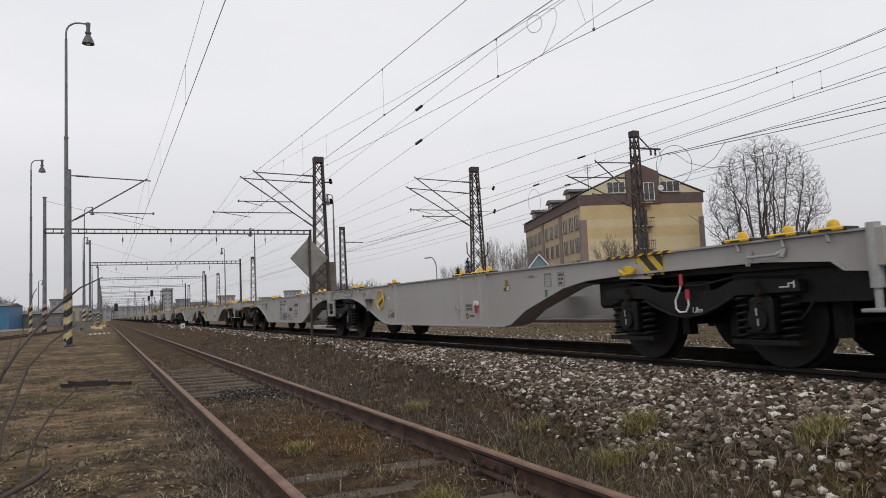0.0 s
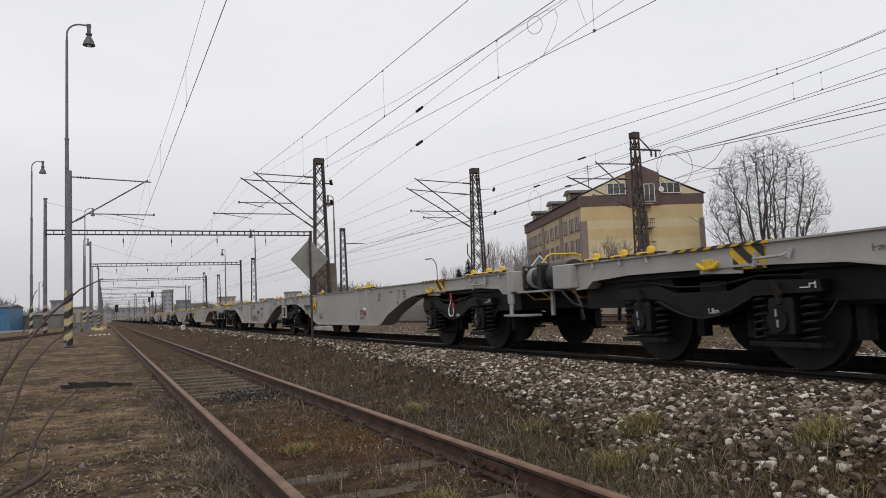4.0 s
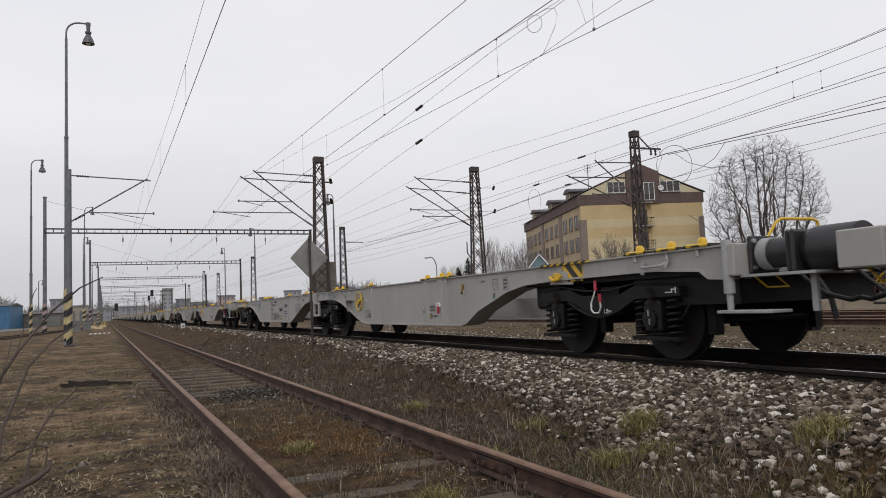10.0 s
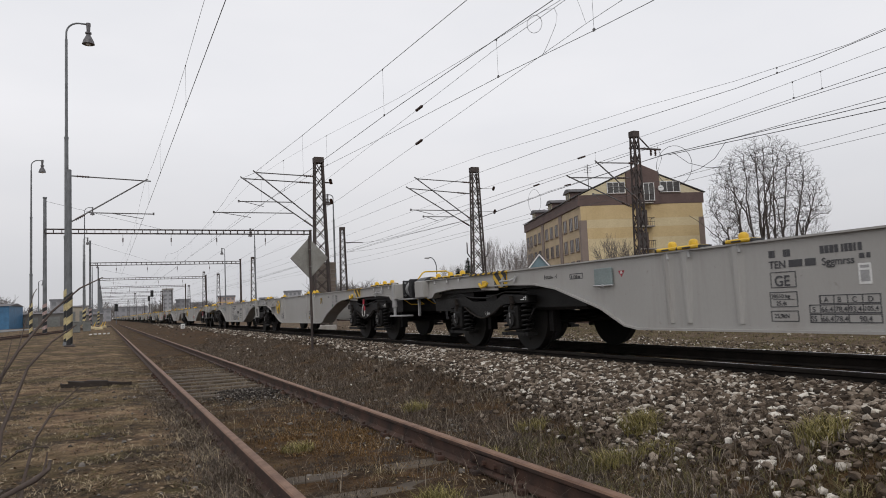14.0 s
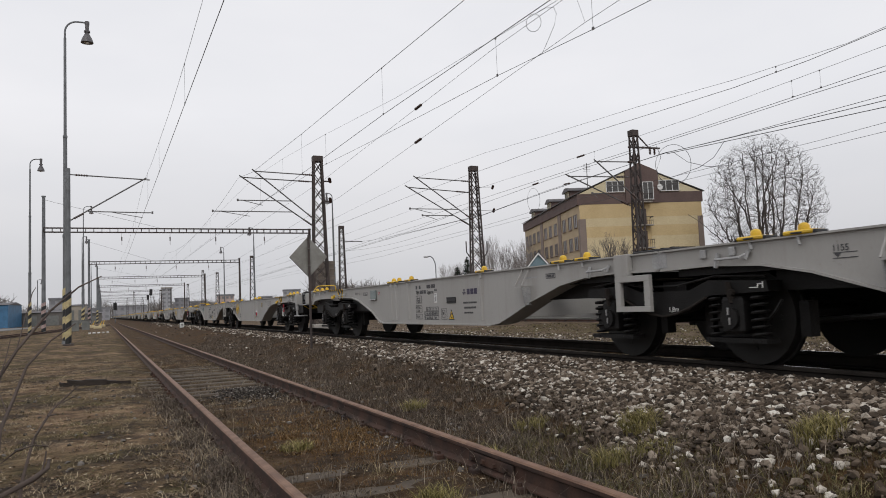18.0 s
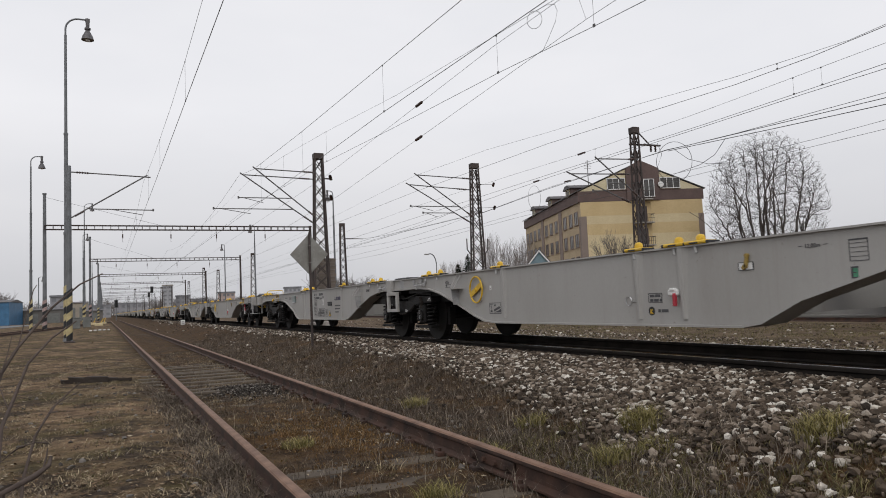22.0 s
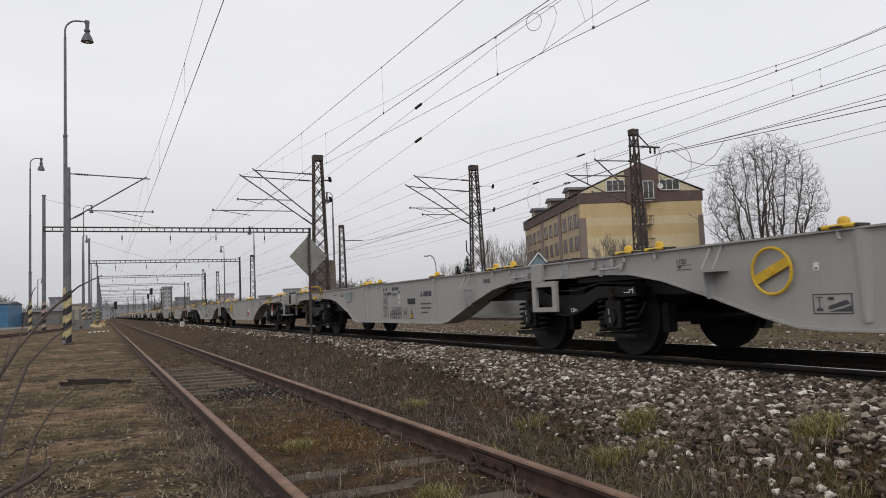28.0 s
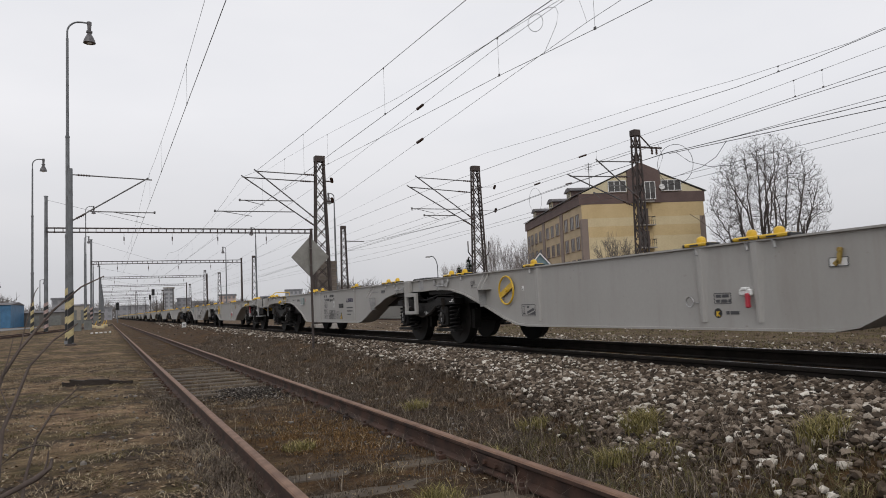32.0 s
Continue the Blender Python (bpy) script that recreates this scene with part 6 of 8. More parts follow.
GRAVEL = island_mat("ballast_stone", [(0.0, (0.026, 0.020, 0.015)), (1.0, (0.68, 0.64, 0.57)), (0.32, (0.070, 0.051, 0.036)), (0.62, (0.140, 0.106, 0.078)), (0.83, (0.27, 0.222, 0.175))], 0.85, 30, 0.4)
GRAVELDARK = island_mat("ballast_stone_soiled", [(0.0, (0.05, 0.043, 0.038)), (0.5, (0.10, 0.088, 0.078)), (1.0, (0.22, 0.20, 0.18))], 0.9, 30, 0.4)


def bank(y0, y1, x0=3.3, x1=5.62):
    def place(r, n):
        y = y0 + (y1 - y0) * r.rand(n)
        x = x0 + (x1 - x0) * r.rand(n)
        edge = x + 0.25 * lumps(x, y, 2.3, 9)
        foot = np.interp(y, (1.4, 2.6, 3.3, 4.0, 4.8, 5.8, 8.3, 10.9, 16, 30), (4.3, 4.05, 3.78, 3.58, 3.62, 3.84, 4.08, 4.36, 4.7, 4.82))
        keep = r.rand(n) < 0.010 + 0.10 * (1 - smooth(4.0, 6.0, y)) + 0.99 * smooth(foot - 0.10, foot + 0.42, edge)
        x, y = x[keep], y[keep]
        return np.stack([x, y, ground_z(x, y) + 0.006 + 0.034 * r.rand(len(x))], -1)
    return place


stones("ballast", 50000, bank(1.4, 13), (0.013, 0.040), GRAVEL, "grey and white crushed-stone ballast on the track's shoulder", 1)
stones("ballast", 26000, bank(13, 34), (0.018, 0.046), GRAVEL, "grey and white crushed-stone ballast on the track's shoulder", 2)
stones("ballast", 8500, bank(34, 90, 3.3, 5.6), (0.035, 0.075), GRAVEL, "grey crushed-stone ballast farther along the track", 3)


def between(r, n):
    y = 0 + 60 * r.rand(n) ** 1.4
    x = 5.85 + 2.9 * r.rand(n)
    return np.stack([x, y, ground_z(x, y) - 0.045 + 0.03 * r.rand(n)], -1)


stones("ballast", 9000, between, (0.018, 0.04), GRAVELDARK, "grey crushed-stone ballast between the sleepers", 4)


def far_shoulder(r, n):
    y = -2 + 46 * r.rand(n) ** 1.4
    x = 7.42 + 1.5 * r.rand(n) ** 1.7
    return np.stack([x, y, ground_z(x, y) + 0.02 * r.rand(n)], -1)


stones("ballast", 18000, far_shoulder, (0.016, 0.042), GRAVEL, "grey crushed-stone ballast on the far shoulder of the train's track", 8)


def strewn(r, n):
    y = 2.5 + 12 * r.rand(n) ** 1.3
    x = -3 + 6.3 * r.rand(n)
    k = r.rand(n) < (0.25 + 0.75 * smooth(2.2, 3.3, x))
    x, y = x[k], y[k]
    return np.stack([x, y, ground_z(x, y) + 0.006], -1)


ASH = island_mat("ash_and_clinker", [(0.0, (0.018, 0.015, 0.013)), (1.0, (0.34, 0.31, 0.28)), (0.6, (0.05, 0.042, 0.036)), (0.85, (0.11, 0.095, 0.082))], 0.9, 30, 0.4)


def heap(r, n):
    x, y = 2.02 + 0.36 * r.randn(n), 11.3 + 0.55 * r.randn(n)
    k = np.exp(-((x - 2.02) / 0.5) ** 2 - ((y - 11.3) / 0.8) ** 2)
    return np.stack([x, y, ground_z(x, y) + 0.09 * k * r.rand(n)], -1)


stones("ash_heap", 3800, heap, (0.006, 0.019), ASH, "low heap of dark ash and stones between the rails", 7)
stones("strewn_stones", 2200, strewn, (0.010, 0.034), GRAVELDARK, "soil-stained stones strewn over the grass", 5)


def beyond(r, n):
    y = 0 + 45 * r.rand(n)
    x = 8.6 + 9 * r.rand(n) ** 2
    return np.stack([x, y, ground_z(x, y) + 0.01], -1)


stones("strewn_stones", 2600, beyond, (0.015, 0.045), GRAVEL, "loose stones on the dirt behind the train", 6)


def verge(r, n):
    y = 2 + 26 * r.rand(n)
    x = 10.0 + 2.4 * r.rand(n) ** 1.3
    return np.stack([x, y, ground_z(x, y) + 0.012], -1)


stones("strewn_stones", 6000, verge, (0.014, 0.036), GRAVEL, "pale ballast stones spilled behind the train", 9)


# ---- grass, dead stalks ----
def blades(name, centres, per, height, spread, lean, width, mat, label, seed):
    r = np.random.RandomState(seed)
    C = np.repeat(centres, per, 0)
    n = len(C)
    ang = r.uniform(0, 2 * np.pi, n)
    off = spread * np.sqrt(r.rand(n))
    x = C[:, 0] + off * np.cos(ang)
    y = C[:, 1] + off * np.sin(ang)
    z = ground_z(x, y) - 0.01
    h = height * r.uniform(0.35, 1.15, n) * C[:, 2]
    d = r.uniform(0, 2 * np.pi, n)
    L = lean * r.uniform(0.2, 1.0, n) * h
    w = width * r.uniform(0.6, 1.3, n)
    px, py = np.cos(d + 1.57) * w, np.sin(d + 1.57) * w
    tx, ty = np.cos(d), np.sin(d)
    v = np.empty((n, 5, 3))
    v[:, 0] = np.stack([x - px, y - py, z], -1)
    v[:, 1] = np.stack([x + px, y + py, z], -1)
    v[:, 2] = np.stack([x + px * 0.7 + tx * L * 0.35, y + py * 0.7 + ty * L * 0.35, z + h * 0.6], -1)
    v[:, 3] = np.stack([x - px * 0.7 + tx * L * 0.35, y - py * 0.7 + ty * L * 0.35, z + h * 0.6], -1)
    v[:, 4] = np.stack([x + tx * L, y + ty * L, z + h * 0.92], -1)
    k = np.arange(n)[:, None] * 5
    quads = k + np.array([0, 1, 2, 3])
    tris = k + np.array([3, 2, 4])
    F = quads.tolist() + tris.tolist()
    ob = raw_ob(name, v.reshape(-1, 3).tolist(), F, mat)
    return tagged(ob, label, "grass", kind="stuff")


STRAW = island_mat("straw_blades", [(0.0, (0.10, 0.07, 0.038)), (1.0, (0.40, 0.32, 0.20)), (0.5, (0.20, 0.148, 0.085))], 0.8, 20, 0)
GREENISH = island_mat("olive_blades", [(0.0, (0.06, 0.055, 0.022)), (1.0, (0.22, 0.18, 0.085)), (0.6, (0.125, 0.108, 0.045))], 0.8, 20, 0)
STALK = island_mat("dead_stalks", [(0.0, (0.062, 0.048, 0.038)), (1.0, (0.31, 0.26, 0.20)), (0.6, (0.125, 0.098, 0.076))], 0.85, 20, 0)


def scatter(n, x0, x1, y0, y1, seed, power=1.5, scale=(0.5, 1.3), mask=None):
    r = np.random.RandomState(seed)
    y = y0 + (y1 - y0) * r.rand(n) ** power
    x = x0 + (x1 - x0) * r.rand(n)
    s = r.uniform(*scale, n)
    k = lumps(x, y, 1.7, seed + 50) + r.uniform(-0.7, 0.7, n) > -0.15
    if mask is not None:
        k &= mask(x, y)
    return np.stack([x, y, s], -1)[k]


def off_rails(x, y):
    return (abs(x - XS + GAUGE / 2) > 0.06) & (abs(x - XS - GAUGE / 2) > 0.06)


def patch(size, seed, lo):
    """Where a kind of grass grows: patches of about that size."""
    return lambda x, y: (lumps(x, y, size, seed) + 0.5 * lumps(x, y, size * 0.37, seed + 1) > lo) & off_rails(x, y)


PALE = island_mat("bleached_straw", [(0.0, (0.22, 0.17, 0.105)), (1.0, (0.52, 0.43, 0.29)), (0.5, (0.33, 0.26, 0.165))], 0.8, 20, 0)
UMBER = island_mat("rotten_stems", [(0.0, (0.042, 0.033, 0.026)), (1.0, (0.18, 0.14, 0.105)), (0.6, (0.092, 0.070, 0.053))], 0.9, 20, 0)
MOSS = island_mat("orange_brown_moss", [(0.0, (0.085, 0.045, 0.018)), (1.0, (0.25, 0.155, 0.062)), (0.6, (0.15, 0.085, 0.034))], 0.9, 20, 0)
blades("dry_grass", scatter(7000, -7, 1.0, 2.6, 26, 11, 1.7, mask=patch(1.5, 301, -0.05)), 15, 0.045, 0.10, 2.6, 0.0032, STRAW, "short flattened straw-coloured winter grass", 11)
blades("bleached_grass", scatter(7500, -6, 0.95, 2.6, 22, 111, 1.7, mask=patch(1.0, 311, 0.0)), 15, 0.042, 0.08, 2.8, 0.0030, PALE, "pale bleached patches of flattened grass", 111)
blades("rotten_grass", scatter(3000, -6, 1.0, 2.6, 22, 112, 1.7, mask=patch(0.8, 321, 0.16)), 15, 0.040, 0.08, 2.2, 0.0032, UMBER, "dark rotten patches in the winter grass", 112)
blades("dry_grass", scatter(4000, 0.9, 4.2, 2.6, 24, 12, 1.6, mask=patch(0.8, 331, 0.0)), 13, 0.05, 0.09, 2.0, 0.003, STRAW, "short straw-coloured winter grass by the rails", 12)
blades("rotten_grass", scatter(5200, 0.9, 4.1, 2.6, 24, 113, 1.6, mask=patch(0.8, 341, -0.05)), 14, 0.055, 0.09, 1.8, 0.0032, UMBER, "dark rotten grass between and beside the rails", 113)
blades("green_grass", scatter(3600, -6, 4.4, 2.6, 20, 13, 1.6, mask=patch(1.3, 351, 0.05)), 13, 0.04, 0.08, 1.8, 0.003, GREENISH, "sparse olive-green grass blades", 13)
blades("dead_stalks", scatter(1900, 1.2, 4.6, 2.8, 22, 14, 1.3, mask=off_rails), 4, 0.17, 0.14, 1.2, 0.0024, STALK, "thin brown dead weed stalks", 14)
blades("dead_stalks", scatter(420, 0.62, 0.98, 3, 12, 15, 1.4, mask=off_rails), 7, 0.09, 0.12, 2.2, 0.003, STALK, "dead weeds tangled along the rail", 15)
blades("pale_stalks", scatter(300, 0.60, 0.95, 3.4, 9.5, 115, 1.2, mask=off_rails), 4, 0.11, 0.12, 2.8, 0.0022, PALE, "bleached broken stalks leaning against the rail", 115)
blades("rotten_grass", scatter(1100, 0.55, 0.98, 3, 14, 116, 1.4, mask=off_rails), 14, 0.05, 0.10, 1.8, 0.0034, UMBER, "dark rotten weeds along the rail", 116)
blades("dead_stalks", scatter(420, 2.3, 2.9, 3, 16, 18, 1.2, mask=off_rails), 6, 0.15, 0.12, 1.2, 0.003, STALK, "dead weeds tangled along the rail", 18)
mossy = np.random.RandomState(117)
blades("moss", np.stack([1.95 + 0.30 * mossy.randn(620), 6.9 + 0.75 * mossy.randn(620), mossy.uniform(0.5, 1.2, 620)], -1)[:, :3], 34, 0.032, 0.075, 1.2, 0.0042, MOSS, "orange-brown moss between the rails", 117)
TUFT = island_mat("tuft_blades", [(0.0, (0.10, 0.088, 0.032)), (1.0, (0.40, 0.33, 0.15)), (0.6, (0.22, 0.19, 0.065))], 0.8, 20, 0)
tufts = np.array([(3.84, 4.5, 1.0), (3.9, 4.62, 0.9), (4.14, 3.16, 1.1), (4.24, 3.22, 0.9), (3.5, 5.6, 0.7), (3.3, 4.2, 0.8), (3.62, 4.1, 0.7), (2.7, 5.0, 0.8), (1.9, 4.2, 0.7), (3.2, 7.6, 0.8), (1.55, 6.4, 0.6)])
blades("rotten_grass", scatter(4200, 2.6, 4.7, 4.4, 30, 118, 1.3, mask=lambda x, y: off_rails(x, y) & (x < np.interp(y, (4, 6, 8.3, 11, 16, 30), (3.55, 3.9, 4.2, 4.5, 4.8, 4.87)))), 12, 0.075, 0.12, 1.8, 0.0034, UMBER, "dark matted weeds at the foot of the ballast", 118)
blades("dead_stalks", scatter(4200, 2.6, 4.5, 3, 28, 19, 1.3, mask=off_rails), 7, 0.13, 0.13, 1.5, 0.0026, STALK, "matted brown dead weeds along the ballast", 19)
blades("grass_tufts", tufts, 420, 0.15, 0.15, 1.3, 0.0030, TUFT, "green and straw grass tufts in the ballast's edge", 16)
blades("dead_stalks", scatter(1300, -4, 1.4, 3, 18, 61, 1.5, mask=off_rails), 5, 0.03, 0.16, 6.5, 0.0024, STALK, "fallen dead stalks matted on the ground", 61)
blades("dead_stalks", scatter(900, 0.6, 4.0, 3, 18, 62, 1.5, mask=off_rails), 5, 0.03, 0.16, 6.0, 0.0024, STALK, "fallen dead stalks matted between the rails", 62)
blades("dead_stalks", scatter(300, 0.62, 0.98, 2.6, 14, 63, 1.3, mask=off_rails), 8, 0.09, 0.10, 2.6, 0.0024, STALK, "tangled dead weeds leaning on the rail", 63)
blades("dry_grass", scatter(1500, 1.1, 2.5, 9.5, 19, 64, 1.0, mask=off_rails), 12, 0.035, 0.12, 2.6, 0.0032, STRAW, "short straw-coloured grass over the buried sleepers", 64)
blades("rotten_grass", scatter(900, 0.70, 0.96, 2.6, 12, 65, 1.4, mask=off_rails), 12, 0.10, 0.09, 1.4, 0.0030, UMBER, "dark rotten weeds standing against the rail", 65)
blades("pale_stalks", scatter(520, 0.55, 0.97, 2.8, 7.5, 66, 1.2, mask=off_rails), 4, 0.10, 0.13, 2.6, 0.0026, STALK, "bent dead stalks tangled beside the rail", 66)
blades("green_grass", scatter(9000, 10.5, 18, 4, 26, 67, 1.1, mask=lambda x, y: lumps(x, y, 1.6, 361) > -0.3), 10, 0.06, 0.16, 1.8, 0.0042, GREENISH, "short olive grass on the dirt behind the train", 67)
blades("rotten_grass", scatter(1500, 2.9, 4.3, 4.2, 10.5, 68, 1.0, mask=lambda x, y: lumps(x, y, 0.9, 371) > -0.25), 12, 0.07, 0.12, 1.9, 0.0030, UMBER, "dark dead weeds growing over the ballast's foot", 68)
brush = np.random.RandomState(71)
blades("brush_pile", np.stack([-0.66 + 0.2 * brush.randn(150), 4.55 + 0.28 * brush.randn(150), brush.uniform(0.6, 1.3, 150)], -1), 10, 0.13, 0.10, 3.0, 0.0035, UMBER, "dark heap of cut twigs and dead stalks", 71)
clumps = np.random.RandomState(72)
blades("grass_clumps", np.stack([clumps.uniform(-1.6, 0.7, 46), 3.4 + 9 * clumps.rand(46) ** 1.4, clumps.uniform(0.4, 1.0, 46)], -1), 90, 0.05, 0.15, 1.9, 0.0026, GREENISH, "low olive grass clumps in the dead grass", 72)
edge = np.random.RandomState(73)
blades("grass_clumps", np.stack([edge.uniform(2.75, 4.1, 230), 2.5 + 2.9 * edge.rand(230), edge.uniform(0.4, 1.0, 230)], -1), 34, 0.09, 0.13, 1.5, 0.0026, GREENISH, "olive and brown grass growing through the ballast's edge", 73)
blades("far_grass", scatter(2600, -14, 3, 22, 70, 17, 1.0, (0.8, 1.5)), 8, 0.05, 0.3, 1.6, 0.005, GREENISH, "dry grass farther along the siding", 17)


# ---- dead leaves and chips lying in the grass ----
def litter(n, x0, x1, y0, y1, size, mat, label, seed, power=1.5):
    r = np.random.RandomState(seed)
    y = y0 + (y1 - y0) * r.rand(n) ** power
    x = x0 + (x1 - x0) * r.rand(n)
    k = lumps(x, y, 1.3, seed) + r.uniform(-0.7, 0.7, n) > 0.0
    k &= off_rails(x, y)
    x, y = x[k], y[k]
    n = len(x)
    z = ground_z(x, y) + 0.008
    a = r.uniform(0, 2 * np.pi, n)
    s = size * r.uniform(0.4, 1.3, n)
    t = r.uniform(-0.7, 0.7, n)
    v = np.empty((n, 4, 3))
    for i, (p, q) in enumerate(((1.2, 0), (0.1, 0.55), (-1.1, 0), (0.0, -0.5))):
        dx, dy = p * s, q * s
        v[:, i, 0] = x + dx * np.cos(a) - dy * np.sin(a)
        v[:, i, 1] = y + dx * np.sin(a) + dy * np.cos(a)
        v[:, i, 2] = z + np.abs(dx) * np.sin(t) * 0.6 + r.uniform(0, 0.012, n)
    F = (np.arange(n)[:, None] * 4 + np.arange(4)).tolist()
    return tagged(raw_ob("leaf_litter", v.reshape(-1, 3).tolist(), F, mat), label, "leaf litter", kind="stuff")


LEAF = island_mat("dead_leaf", [(0.0, (0.05, 0.032, 0.02)), (1.0, (0.42, 0.35, 0.25)), (0.5, (0.14, 0.09, 0.052)), (0.85, (0.24, 0.175, 0.11))], 0.85, 20, 0)
litter(17000, -6, 1.0, 2.8, 22, 0.022, LEAF, "dead leaves and chips strewn over the grass", 41)
litter(3200, -1.0, 0.75, 3.0, 6.5, 0.018, LEAF, "pale chips and dead leaves on bare soil", 43, 1.2)
litter(5000, 1.0, 3.9, 2.8, 20, 0.014, LEAF, "dead leaves and chips between the rails", 42)


# ---- trees and shrubs ----
def grow(r, p, d, length, rad, depth, paths, bend=0.25, up=0.12, split=(2, 4), shrink=0.72, spread=0.55, leafless_tip=0.0):
    """Branches recursively: each path is a list of (point, radius)."""
    n = 4 if depth > 1 else 3
    pts = [(Vector(p), rad)]
    q, v = Vector(p), Vector(d).normalized()
    for i in range(n):
        v = (v + Vector((r.gauss(0, bend), r.gauss(0, bend), r.gauss(0, bend) + up))).normalized()
        q = q + v * (length / n)
        pts.append((q.copy(), rad * (1 - 0.55 * (i + 1) / n)))
        if depth > 0 and i >= 1:
            for _ in range(r.randint(split[0] - 1, split[1] - 2)):
                s = (v + Vector((r.gauss(0, spread), r.gauss(0, spread), r.gauss(0.05, spread * 0.7)))).normalized()
                grow(r, q, s, length * shrink * r.uniform(0.7, 1.1), rad * 0.48 * (1 - 0.3 * i / n), depth - 1, paths, bend, up, split, shrink, spread)
    paths.append(pts)
    if depth > 0:
        for _ in range(2):
            s = (v + Vector((r.gauss(0, spread * 0.8), r.gauss(0, spread * 0.8), r.gauss(0.1, 0.3)))).normalized()
            grow(r, q, s, length * shrink, rad * 0.42, depth - 1, paths, bend, up, split, shrink, spread)


def bare_tree(name, x, y, h, seed, stems, width, label, cat="tree", depth=4, rad=0.2, base_len=0.33, twig_min=0.012, lean=0.3, crown=4.0, mat=None):
    r = random.Random(seed)
    t = thing(name, pose(x, y, 0), label, cat)
    trunk, twigs = [], []
    for i in range(stems):
        a = 2 * math.pi * (i + r.uniform(0, 0.6)) / stems
        d = Vector((math.cos(a) * lean * r.uniform(0.3, 1.2) * width, math.sin(a) * lean * r.uniform(0.3, 1.2) * width, 1))
        paths = []
        grow(r, (0.12 * math.cos(a) * stems ** 0.5, 0.12 * math.sin(a) * stems ** 0.5, -0.1), d, h * base_len, rad * r.uniform(0.7, 1.1), depth, paths, 0.13, 0.10, (2, 4), 0.70, 0.42)
        top = max(p[0].z for path in paths for p in path)
        k = h * r.uniform(0.86, 1.0) / top
        reach = sorted(math.hypot(p[0].x, p[0].y) for path in paths for p in path)
        kx = min(k * 1.3, crown / reach[int(len(reach) * 0.97)] * r.uniform(0.75, 1.05))
        for path in paths:
            q = [(Vector((p.x * kx, p.y * kx, p.z * k)), max(w, twig_min)) for p, w in path]
            (trunk if path[0][1] > rad * 0.25 else twigs).append(q)
    V, F = sweep(trunk, 6)
    ob = raw_ob("trunk", V, F, mat or BARK, True)
    ob.parent = t
    V, F = sweep(twigs, 3)
    ob = raw_ob("crown", V, F, mat or BARK)
    ob.parent = t
    tagged(ob, "bare winter twigs")
    return t


